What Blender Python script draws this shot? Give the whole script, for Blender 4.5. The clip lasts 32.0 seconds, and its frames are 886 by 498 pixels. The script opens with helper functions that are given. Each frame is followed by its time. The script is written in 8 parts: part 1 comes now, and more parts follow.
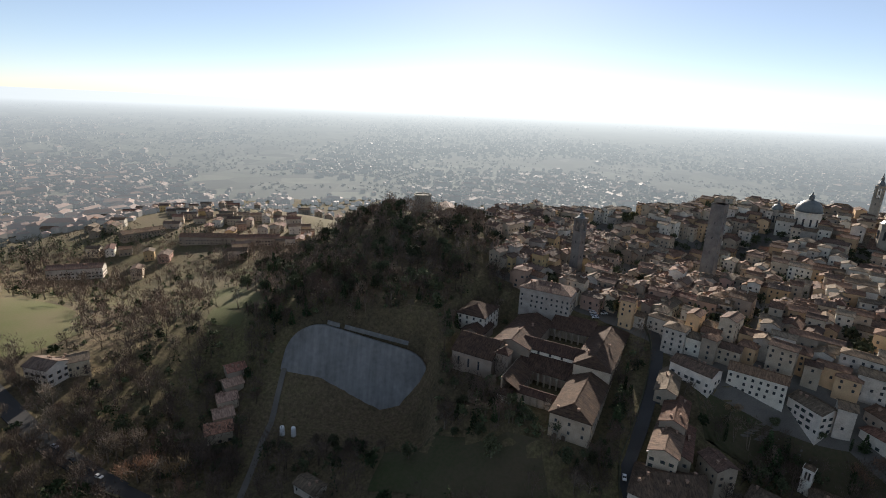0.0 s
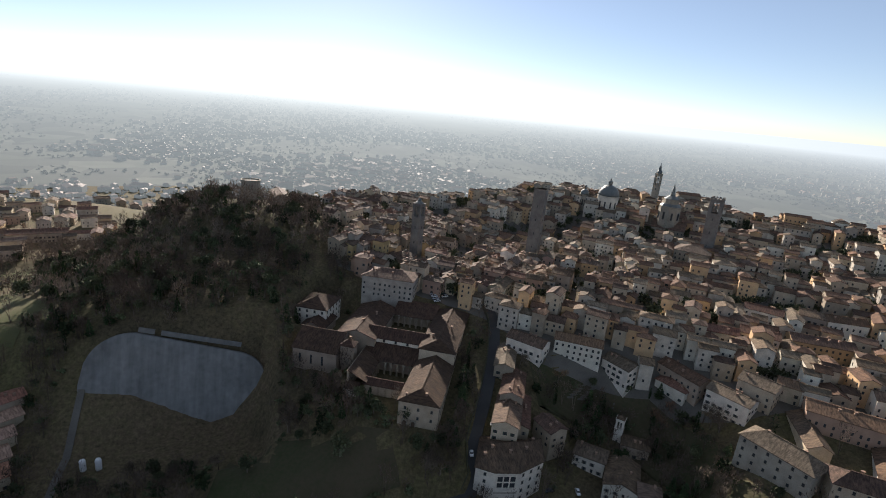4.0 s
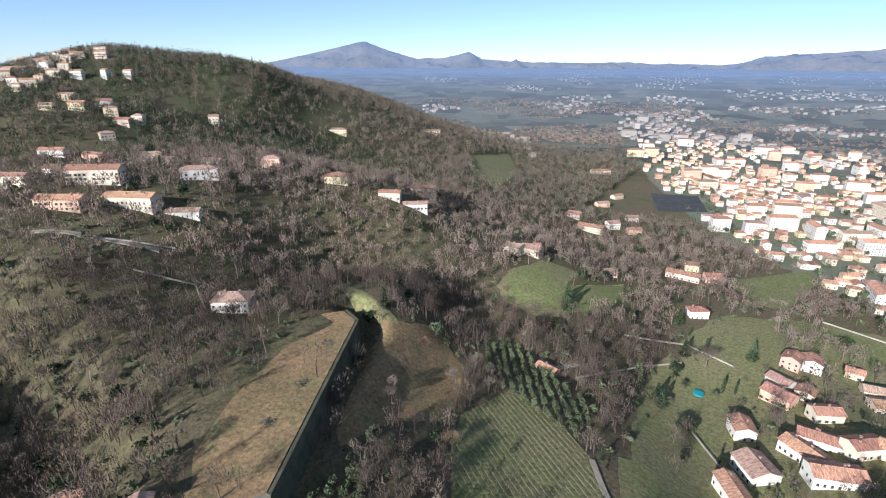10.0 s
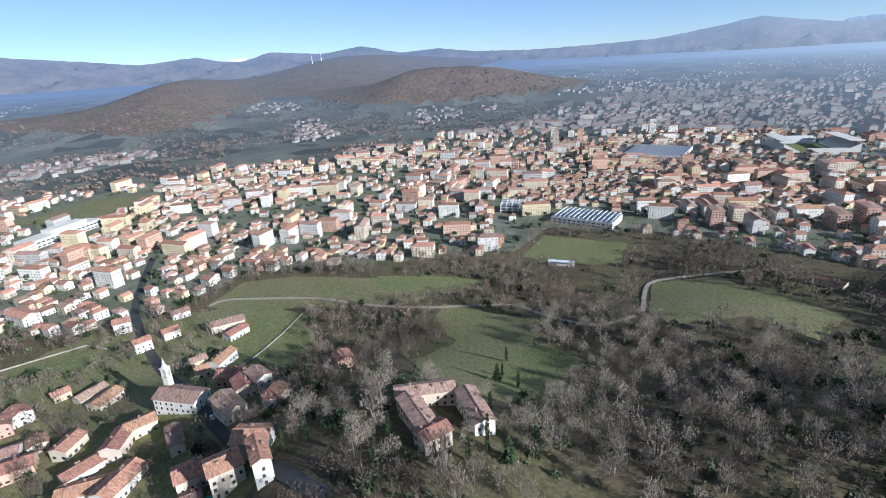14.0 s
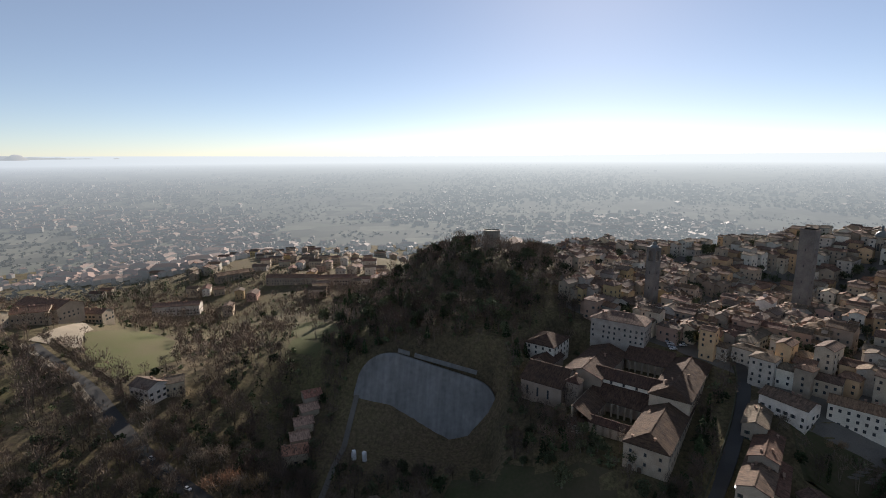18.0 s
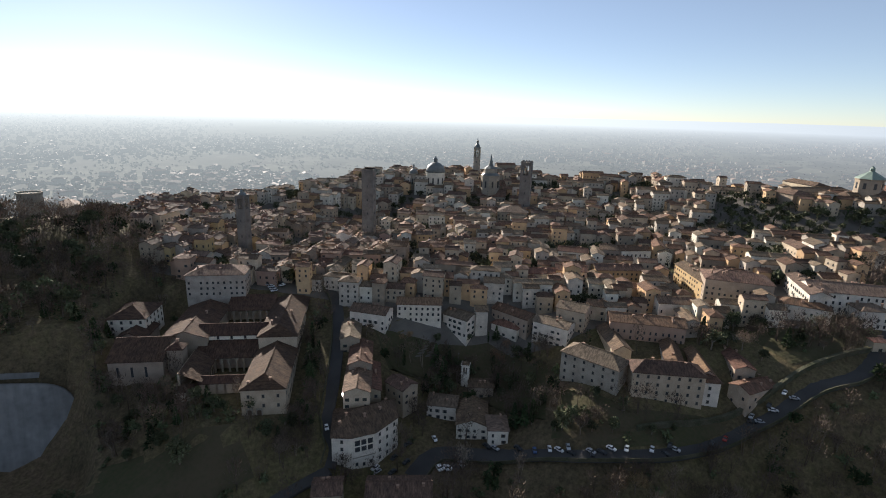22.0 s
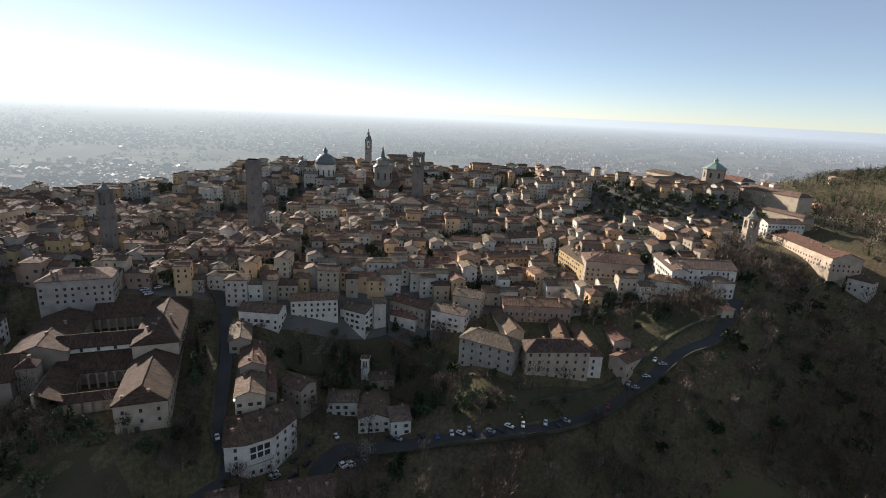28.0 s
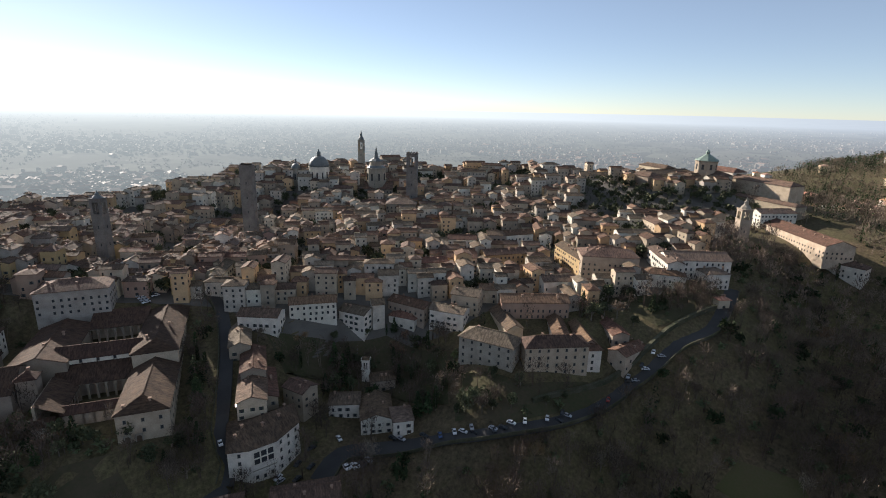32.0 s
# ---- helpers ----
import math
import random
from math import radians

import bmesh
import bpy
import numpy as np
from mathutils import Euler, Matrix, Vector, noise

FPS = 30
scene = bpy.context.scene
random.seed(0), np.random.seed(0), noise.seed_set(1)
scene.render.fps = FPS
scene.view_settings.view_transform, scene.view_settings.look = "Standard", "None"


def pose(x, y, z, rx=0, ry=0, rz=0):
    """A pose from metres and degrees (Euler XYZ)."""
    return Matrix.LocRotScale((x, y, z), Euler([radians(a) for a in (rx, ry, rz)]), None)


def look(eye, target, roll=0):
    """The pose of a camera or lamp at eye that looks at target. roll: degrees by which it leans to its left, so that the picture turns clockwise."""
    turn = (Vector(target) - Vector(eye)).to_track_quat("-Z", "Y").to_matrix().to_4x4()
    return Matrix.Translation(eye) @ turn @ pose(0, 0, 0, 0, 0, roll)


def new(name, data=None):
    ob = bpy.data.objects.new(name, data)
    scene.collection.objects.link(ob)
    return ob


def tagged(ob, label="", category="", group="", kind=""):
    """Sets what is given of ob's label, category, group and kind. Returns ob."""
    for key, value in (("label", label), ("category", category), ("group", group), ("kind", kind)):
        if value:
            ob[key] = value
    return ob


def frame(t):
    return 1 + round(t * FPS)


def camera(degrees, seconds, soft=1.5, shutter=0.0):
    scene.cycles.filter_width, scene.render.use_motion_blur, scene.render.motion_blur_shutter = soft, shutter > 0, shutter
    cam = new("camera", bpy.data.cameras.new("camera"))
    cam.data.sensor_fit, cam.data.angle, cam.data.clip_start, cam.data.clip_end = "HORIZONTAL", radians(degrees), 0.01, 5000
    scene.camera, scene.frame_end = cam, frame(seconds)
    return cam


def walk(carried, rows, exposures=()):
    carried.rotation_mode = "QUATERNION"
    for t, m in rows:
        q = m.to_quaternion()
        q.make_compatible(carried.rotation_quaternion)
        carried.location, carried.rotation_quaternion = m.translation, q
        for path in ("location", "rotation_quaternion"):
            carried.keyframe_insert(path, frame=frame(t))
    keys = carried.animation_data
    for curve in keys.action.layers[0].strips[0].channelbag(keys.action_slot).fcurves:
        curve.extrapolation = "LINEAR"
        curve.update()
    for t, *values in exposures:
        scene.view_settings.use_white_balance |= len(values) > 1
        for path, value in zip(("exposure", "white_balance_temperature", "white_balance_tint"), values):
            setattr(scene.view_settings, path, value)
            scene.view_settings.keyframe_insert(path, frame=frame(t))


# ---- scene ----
cam = camera(82.44, 32.0, 1.0)
PATH = [
    (0.0, pose(4.73, 3.33, 224.68, 74.009, -2.377, -176.673)),
    (0.5, pose(5.10, 2.72, 224.27, 70.438, -2.441, -177.287)),
    (1.0, pose(5.15, 2.02, 223.66, 66.811, -2.015, -177.539)),
    (1.5, pose(5.13, 0.86, 222.90, 68.782, -2.668, -179.018)),
    (2.0, pose(5.07, 0.28, 222.53, 72.571, -3.430, 179.556)),
    (2.5, pose(4.96, -0.89, 221.95, 74.487, -3.412, 176.198)),
    (4.5, pose(6.96, -7.33, 222.25, 73.597, -5.933, 163.486)),
    (5.0, pose(7.38, -8.55, 222.39, 73.556, -6.315, 162.883)),
    (5.5, pose(7.66, -9.92, 222.86, 73.722, -6.259, 151.067)),
    (6.0, pose(7.15, -11.75, 222.27, 70.424, 0.735, 130.983)),
    (6.5, pose(6.57, -12.75, 221.69, 65.715, 1.636, 111.271)),
    (7.0, pose(5.51, -13.08, 220.57, 65.082, 2.895, 90.586)),
    (7.5, pose(4.32, -14.18, 218.98, 67.051, 2.554, 69.772)),
    (8.0, pose(3.44, -16.70, 215.96, 66.748, -1.176, 48.825)),
    (8.5, pose(1.62, -15.59, 214.43, 64.283, 3.112, 32.674)),
    (9.0, pose(0.99, -14.77, 214.13, 64.937, 4.581, 31.207)),
    (9.5, pose(0.14, -13.78, 214.88, 68.700, 1.195, 31.990)),
    (10.0, pose(-0.60, -12.58, 215.21, 69.887, -0.249, 32.134)),
    (10.5, pose(-1.21, -11.23, 215.25, 70.380, -0.481, 30.213)),
    (11.0, pose(-2.62, -9.49, 215.08, 71.026, -0.573, 23.795)),
    (11.5, pose(-4.38, -7.76, 214.61, 71.428, -0.721, 16.799)),
    (12.0, pose(-5.68, -5.70, 213.99, 72.223, -0.784, 7.107)),
    (12.5, pose(-6.83, -2.98, 213.24, 72.232, 0.722, -5.882)),
    (13.0, pose(-7.93, -0.94, 213.59, 71.291, 2.063, -20.120)),
    (13.5, pose(-9.38, 0.57, 214.34, 70.437, 2.673, -36.443)),
    (14.0, pose(-9.25, 1.70, 214.69, 69.722, 3.235, -56.537)),
    (14.5, pose(-9.71, 2.79, 215.50, 69.321, 4.088, -76.209)),
    (15.0, pose(-7.50, 4.02, 215.20, 70.913, 4.527, -94.492)),
    (15.5, pose(-5.20, 5.68, 214.70, 73.795, 4.987, -110.729)),
    (17.5, pose(-1.90, 11.27, 215.79, 80.646, 2.805, -161.530)),
    (18.0, pose(-0.95, 11.39, 215.10, 79.364, 0.314, -168.650)),
    (18.5, pose(-0.76, 10.62, 214.36, 78.519, -0.907, -174.516)),
    (19.0, pose(-0.55, 10.18, 213.68, 77.979, -1.906, 179.167)),
    (19.5, pose(-0.36, 8.97, 212.33, 77.734, -2.318, 171.797)),
    (20.0, pose(-0.64, 8.61, 211.57, 77.147, -2.819, 166.590)),
    (20.5, pose(-1.28, 8.05, 210.76, 76.175, -3.278, 162.531)),
    (21.0, pose(-1.51, 7.63, 210.05, 75.846, -2.552, 157.897)),
    (21.5, pose(-1.47, 6.45, 209.38, 75.161, -2.585, 152.797)),
    (22.0, pose(-1.69, 5.71, 208.44, 75.002, -1.673, 146.717)),
    (22.5, pose(-1.84, 4.74, 207.24, 75.212, -2.322, 141.084)),
    (23.0, pose(-2.26, 4.50, 206.24, 75.660, -2.748, 137.135)),
    (23.5, pose(-2.09, 4.01, 206.19, 75.263, -2.909, 136.242)),
    (24.0, pose(-2.07, 4.09, 206.48, 74.990, -2.613, 137.302)),
    (24.5, pose(-1.68, 4.33, 206.50, 75.027, -2.831, 137.795)),
    (25.0, pose(-1.77, 4.33, 206.73, 74.978, -2.855, 137.752)),
    (25.5, pose(-1.74, 4.55, 206.89, 74.949, -2.779, 137.237)),
    (27.5, pose(-1.52, 4.13, 206.86, 74.629, -3.025, 134.753)),
    (28.0, pose(-1.60, 4.05, 206.79, 74.709, -2.857, 134.618)),
    (28.5, pose(-1.28, 3.90, 206.76, 74.868, -2.495, 134.296)),
    (29.0, pose(-1.23, 3.91, 206.66, 75.001, -2.266, 133.970)),
    (29.5, pose(-1.13, 3.91, 206.98, 74.942, -1.999, 134.339)),
    (30.0, pose(-0.96, 3.84, 207.27, 74.614, -1.827, 134.699)),
    (30.5, pose(-1.02, 3.93, 207.36, 74.487, -1.841, 134.735)),
    (31.0, pose(-0.93, 3.72, 207.37, 74.611, -1.876, 134.394)),
    (31.5, pose(-0.65, 3.77, 207.40, 74.562, -1.547, 134.126)),
    (32.0, pose(-0.49, 3.73, 207.39, 74.588, -1.386, 133.634)),
]

# stops, kelvin and tint along the way: the picture opens up as the camera turns from the sun
EXPOSURES = [(0.0, 0.84, 6700, 14), (0.5, 1.15, 6500, 13), (1.0, 1.45, 6250, 12), (1.5, 1.2, 6400, 12), (2.0, 0.98, 6650, 14), (5.5, 0.86, 6600, 14), (6.5, 1.1, 6050, 13), (8.0, 1.22, 5850, 12), (9.0, 1.2, 5800, 12), (10.0, 0.95, 5450, 12), (11.0, 0.84, 5350, 12), (12.0, 0.78, 5250, 13), (14.0, 0.7, 5150, 11), (15.5, 0.72, 5350, 11), (17.5, 0.62, 6600, 16), (19.0, 0.74, 6650, 15), (23.0, 0.92, 6600, 14), (32.0, 0.92, 6600, 14)]

walk(cam, PATH, EXPOSURES)

# ---- daylight ----
SUN_AZ, SUN_EL = 184.0, 22.0
world = bpy.data.worlds.new("sky")
scene.world = world
world.use_nodes = True
wn = world.node_tree.nodes
sky = wn.new("ShaderNodeTexSky")
sky.sky_type, sky.sun_disc = "NISHITA", False
sky.sun_elevation, sky.sun_rotation = radians(SUN_EL), radians(SUN_AZ)
sky.air_density, sky.dust_density, sky.ozone_density, sky.altitude = 0.8, 0.4, 1.4, 2000
veil = wn.new("ShaderNodeMix")   # thin high haze over the whole sky
veil.data_type = "RGBA"
veil.inputs[0].default_value, veil.inputs[7].default_value = 0.32, (3.05, 3.5, 3.65, 1)
world.node_tree.links.new(sky.outputs[0], veil.inputs[6])
world.node_tree.links.new(veil.outputs[2], wn["Background"].inputs[0])
wn["Background"].inputs[1].default_value = 0.080
sun = new("sun", bpy.data.lights.new("sun", "SUN"))
sun.data.energy, sun.data.angle, sun.data.color = 5.0, radians(0.55), (1.0, 0.93, 0.82)
a, e = radians(SUN_AZ), radians(SUN_EL)
sun.matrix_world = look((0, 0, 900), (-math.sin(a) * math.cos(e), -math.cos(a) * math.cos(e), 900 - math.sin(e)))


# ---- materials ----
def mat(name, base, other=None, rough=0.85, scale=0.5, fine=6.0, bump=0.3, depth=0.05, metal=0.0, per_object=0.0, hue=0.0, transmit=0.0):
    """Two-scale noise between two colours, fine relief, and a little change from object to object."""
    m = bpy.data.materials.new(name)
    m.use_nodes = True
    n, l = m.node_tree.nodes, m.node_tree.links
    b = n["Principled BSDF"]
    b.inputs["Roughness"].default_value, b.inputs["Metallic"].default_value = rough, metal
    b.inputs["Specular IOR Level"].default_value = 0.18 if rough > 0.8 else 0.5
    co = n.new("ShaderNodeTexCoord")
    big, small = n.new("ShaderNodeTexNoise"), n.new("ShaderNodeTexNoise")
    big.inputs["Scale"].default_value, big.inputs["Detail"].default_value = scale, 4
    small.inputs["Scale"].default_value, small.inputs["Detail"].default_value = fine, 3
    for q in (big, small):
        l.new(co.outputs["Object"], q.inputs["Vector"])
    add = n.new("ShaderNodeMath")
    add.operation, add.inputs[1].default_value = "MULTIPLY_ADD", 0.6
    l.new(small.outputs[0], add.inputs[0])
    l.new(big.outputs[0], add.inputs[2])
    ramp = n.new("ShaderNodeMapRange")
    ramp.inputs["From Min"].default_value, ramp.inputs["From Max"].default_value = 0.58, 1.05
    l.new(add.outputs[0], ramp.inputs[0])
    mix = n.new("ShaderNodeMix")
    mix.data_type = "RGBA"
    other = other or tuple(c * 0.62 for c in base)
    mix.inputs[6].default_value, mix.inputs[7].default_value = (*base, 1), (*other, 1)
    l.new(ramp.outputs[0], mix.inputs[0])
    out = mix.outputs[2]
    if per_object or hue:
        info, hs = n.new("ShaderNodeObjectInfo"), n.new("ShaderNodeHueSaturation")
        v, h = n.new("ShaderNodeMapRange"), n.new("ShaderNodeMapRange")
        v.inputs["To Min"].default_value, v.inputs["To Max"].default_value = 1 - per_object, 1 + per_object
        h.inputs["To Min"].default_value, h.inputs["To Max"].default_value = 0.5 - hue, 0.5 + hue
        l.new(info.outputs["Random"], v.inputs[0])
        k = n.new("ShaderNodeMath")
        k.operation, k.inputs[1].default_value = "MULTIPLY", 7.31
        f = n.new("ShaderNodeMath")
        f.operation = "FRACT"
        l.new(info.outputs["Random"], k.inputs[0])
        l.new(k.outputs[0], f.inputs[0])
        l.new(f.outputs[0], h.inputs[0])
        l.new(v.outputs[0], hs.inputs["Value"])
        l.new(h.outputs[0], hs.inputs["Hue"])
        l.new(out, hs.inputs["Color"])
        out = hs.outputs[0]
    l.new(out, b.inputs["Base Color"])
    if bump:
        bp = n.new("ShaderNodeBump")
        bp.inputs["Strength"].default_value, bp.inputs["Distance"].default_value = bump, depth
        l.new(small.outputs[0], bp.inputs["Height"])
        l.new(bp.outputs[0], b.inputs["Normal"])
    return m


def patchy(m, third, big=0.05, lo=0.52, hi=0.66, grain=1.5):
    """Adds patches of a third colour and a fine speckle to a ground material."""
    n, l = m.node_tree.nodes, m.node_tree.links
    b = n["Principled BSDF"]
    src = b.inputs["Base Color"].links[0].from_socket
    co, nz, mp, mx = n.new("ShaderNodeTexCoord"), n.new("ShaderNodeTexNoise"), n.new("ShaderNodeMapRange"), n.new("ShaderNodeMix")
    nz.inputs["Scale"].default_value, nz.inputs["Detail"].default_value, nz.inputs["Roughness"].default_value = big, 8, 0.68
    mp.inputs["From Min"].default_value, mp.inputs["From Max"].default_value = lo, hi
    mx.data_type, mx.inputs[7].default_value = "RGBA", (*third, 1)
    l.new(co.outputs["Object"], nz.inputs["Vector"])
    l.new(nz.outputs[0], mp.inputs[0])
    l.new(mp.outputs[0], mx.inputs[0])
    l.new(src, mx.inputs[6])
    sp, v, hs = n.new("ShaderNodeTexNoise"), n.new("ShaderNodeMapRange"), n.new("ShaderNodeHueSaturation")
    sp.inputs["Scale"].default_value, sp.inputs["Detail"].default_value, sp.inputs["Roughness"].default_value = grain * 0.35, 6, 0.75
    l.new(co.outputs["Object"], sp.inputs["Vector"])
    v.inputs["From Min"].default_value, v.inputs["From Max"].default_value = 0.32, 0.68
    v.inputs["To Min"].default_value, v.inputs["To Max"].default_value = 0.5, 1.5
    l.new(sp.outputs[0], v.inputs[0])
    l.new(v.outputs[0], hs.inputs["Value"])
    l.new(mx.outputs[2], hs.inputs["Color"])
    l.new(hs.outputs[0], b.inputs["Base Color"])
    return m


def island(m, spread):
    """Lets the pieces of a joined mesh differ in brightness."""
    n, l = m.node_tree.nodes, m.node_tree.links
    b = n["Principled BSDF"]
    src = b.inputs["Base Color"].links[0].from_socket
    g, v, hs = n.new("ShaderNodeNewGeometry"), n.new("ShaderNodeMapRange"), n.new("ShaderNodeHueSaturation")
    v.inputs["To Min"].default_value, v.inputs["To Max"].default_value = 1 - spread, 1 + spread
    l.new(g.outputs["Random Per Island"], v.inputs[0])
    l.new(v.outputs[0], hs.inputs["Value"])
    l.new(src, hs.inputs["Color"])
    l.new(hs.outputs[0], b.inputs["Base Color"])
    return m


def clumpy(m, scale, lo, hi):
    """Trees of one wood differ from crown to crown and from stand to stand."""
    n, l = m.node_tree.nodes, m.node_tree.links
    b = n["Principled BSDF"]
    src = b.inputs["Base Color"].links[0].from_socket
    g, nz, v, hs = n.new("ShaderNodeNewGeometry"), n.new("ShaderNodeTexNoise"), n.new("ShaderNodeMapRange"), n.new("ShaderNodeHueSaturation")
    nz.inputs["Scale"].default_value, nz.inputs["Detail"].default_value = scale, 2
    v.inputs["From Min"].default_value, v.inputs["From Max"].default_value = 0.36, 0.64
    v.inputs["To Min"].default_value, v.inputs["To Max"].default_value = lo, hi
    for p_, q_ in ((g.outputs["Position"], nz.inputs["Vector"]), (nz.outputs[0], v.inputs[0]), (v.outputs[0], hs.inputs["Value"]), (src, hs.inputs["Color"]), (hs.outputs[0], b.inputs["Base Color"])):
        l.new(p_, q_)
    return m


def streaky(m):
    """Runs of damp down a wall."""
    n, l = m.node_tree.nodes, m.node_tree.links
    b = n["Principled BSDF"]
    src = b.inputs["Base Color"].links[0].from_socket
    co, mp, nz, v, hs = n.new("ShaderNodeTexCoord"), n.new("ShaderNodeMapping"), n.new("ShaderNodeTexNoise"), n.new("ShaderNodeMapRange"), n.new("ShaderNodeHueSaturation")
    mp.inputs["Scale"].default_value = (0.35, 0.05, 0.05)
    nz.inputs["Scale"].default_value, nz.inputs["Detail"].default_value = 1.0, 5
    v.inputs["From Min"].default_value, v.inputs["From Max"].default_value = 0.35, 0.65
    v.inputs["To Min"].default_value, v.inputs["To Max"].default_value = 0.8, 1.05
    for a, b_ in ((co.outputs["Object"], mp.inputs[0]), (mp.outputs[0], nz.inputs["Vector"]), (nz.outputs[0], v.inputs[0]), (v.outputs[0], hs.inputs["Value"]), (src, hs.inputs["Color"]), (hs.outputs[0], b.inputs["Base Color"])):
        l.new(a, b_)


def tiled(m):
    """Weathering of old tiles: streaks down the slope, patches of lichen and soot."""
    n, l = m.node_tree.nodes, m.node_tree.links
    b = n["Principled BSDF"]
    src = b.inputs["Base Color"].links[0].from_socket
    co, mp, nz, v, hs = n.new("ShaderNodeTexCoord"), n.new("ShaderNodeMapping"), n.new("ShaderNodeTexNoise"), n.new("ShaderNodeMapRange"), n.new("ShaderNodeHueSaturation")
    mp.inputs["Scale"].default_value = (1.5, 0.35, 0.6)
    nz.inputs["Scale"].default_value, nz.inputs["Detail"].default_value, nz.inputs["Roughness"].default_value = 1.0, 6, 0.72
    v.inputs["From Min"].default_value, v.inputs["From Max"].default_value = 0.36, 0.66
    v.inputs["To Min"].default_value, v.inputs["To Max"].default_value = 0.5, 1.45
    for p_, q_ in ((co.outputs["Object"], mp.inputs[0]), (mp.outputs[0], nz.inputs["Vector"]), (nz.outputs[0], v.inputs[0]), (v.outputs[0], hs.inputs["Value"]), (src, hs.inputs["Color"]), (hs.outputs[0], b.inputs["Base Color"])):
        l.new(p_, q_)
    wv, bp = n.new("ShaderNodeTexWave"), n.new("ShaderNodeBump")
    wv.inputs["Scale"].default_value, wv.inputs["Distortion"].default_value, wv.inputs["Detail"].default_value = 0.9, 1.5, 2
    bp.inputs["Strength"].default_value, bp.inputs["Distance"].default_value = 0.5, 0.08
    l.new(co.outputs["Object"], wv.inputs["Vector"])
    l.new(wv.outputs["Fac"], bp.inputs["Height"])
    l.new(b.inputs["Normal"].links[0].from_socket, bp.inputs["Normal"])
    l.new(bp.outputs[0], b.inputs["Normal"])
    return m


M = {}
M["plaster"] = [mat("plaster_" + k, c, o, 0.9, 0.25, 2.0, 0.2, 0.02, per_object=0.14, hue=0.012) for k, c, o in (
    ("cream", (0.58, 0.48, 0.355), (0.40, 0.325, 0.235)), ("white", (0.74, 0.68, 0.58), (0.52, 0.47, 0.39)), ("ochre", (0.50, 0.36, 0.19), (0.38, 0.27, 0.15)),
    ("stone", (0.38, 0.31, 0.235), (0.27, 0.22, 0.165)), ("pink", (0.46, 0.31, 0.23), (0.36, 0.24, 0.18)), ("grey", (0.47, 0.42, 0.35), (0.30, 0.265, 0.22)))]
M["bright"] = [mat("render_" + k, c, o, 0.85, 0.2, 2.0, 0.15, 0.02, per_object=0.10, hue=0.012) for k, c, o in (
    ("white", (0.68, 0.63, 0.55), (0.55, 0.51, 0.43)), ("cream", (0.61, 0.51, 0.385), (0.50, 0.42, 0.31)), ("yellow", (0.66, 0.54, 0.34), (0.56, 0.45, 0.28)),
    ("salmon", (0.60, 0.38, 0.27), (0.50, 0.32, 0.23)), ("grey", (0.58, 0.54, 0.48), (0.48, 0.45, 0.40)))]
M["tile"] = [tiled(mat("roof_tile_" + k, c, o, 0.85, 0.35, 2.6, 0.9, 0.10, per_object=0.25, hue=0.015)) for k, c, o in (
    ("brown", (0.165, 0.108, 0.074), (0.085, 0.06, 0.045)), ("rust", (0.19, 0.108, 0.07), (0.105, 0.066, 0.047)), ("dun", (0.175, 0.128, 0.093), (0.095, 0.072, 0.054)))]
M["old_tile"] = tiled(mat("old_roof_tile", (0.098, 0.058, 0.039), (0.056, 0.036, 0.027), 0.88, 0.3, 2.2, 0.9, 0.1, per_object=0.12, hue=0.01))
M["terracotta"] = [tiled(mat("terracotta_" + k, c, o, 0.85, 0.4, 5.0, 0.5, 0.06, per_object=0.16, hue=0.012)) for k, c, o in (
    ("orange", (0.46, 0.25, 0.155), (0.33, 0.18, 0.115)), ("dull", (0.40, 0.26, 0.19), (0.28, 0.18, 0.135)), ("red", (0.40, 0.205, 0.14), (0.29, 0.15, 0.105)))]
M["glass"] = mat("window_pane", (0.035, 0.04, 0.045), (0.06, 0.06, 0.06), 0.25, 0.3, 2.0, 0)
M["chimney"] = mat("chimney_brick", (0.36, 0.24, 0.17), (0.24, 0.16, 0.12), 0.9, 1.0, 6.0, 0.3)
M["stone"] = mat("old_stone", (0.36, 0.32, 0.26), (0.22, 0.20, 0.16), 0.92, 0.15, 1.2, 0.6, 0.15)
M["dark_stone"] = mat("dark_weathered_stone", (0.21, 0.195, 0.175), (0.12, 0.11, 0.10), 0.92, 0.2, 1.2, 0.6, 0.15)
M["yard"] = mat("yards_and_gardens", (0.18, 0.17, 0.135), (0.10, 0.115, 0.055), 0.95, 0.03, 0.25, 0.3)
M["slope"] = mat("dry_slope", (0.105, 0.085, 0.048), (0.075, 0.075, 0.032), 0.95, 0.03, 0.5, 0.7, 0.4)
M["straw"] = mat("vine_canes", (0.27, 0.23, 0.14), (0.18, 0.15, 0.09), 0.9, 0.4, 2.0, 0)
M["paving"] = mat("stone_paving", (0.16, 0.145, 0.125), (0.10, 0.092, 0.08), 0.9, 0.1, 2.0, 0.3)
M["rubble"] = mat("rubble_wall", (0.27, 0.235, 0.18), (0.15, 0.128, 0.095), 0.95, 0.25, 1.6, 0.8, 0.3)
M["concrete"] = mat("sprayed_concrete", (0.24, 0.24, 0.23), (0.15, 0.15, 0.145), 0.9, 0.05, 0.35, 0.7, 0.5)
streaky(M["concrete"])
M["lead"] = mat("dome_lead", (0.15, 0.165, 0.155), (0.09, 0.10, 0.10), 0.55, 0.3, 2.0, 0.2)
M["copper"] = mat("copper_green", (0.20, 0.27, 0.225), (0.14, 0.19, 0.16), 0.6, 0.3, 2.0, 0.2)
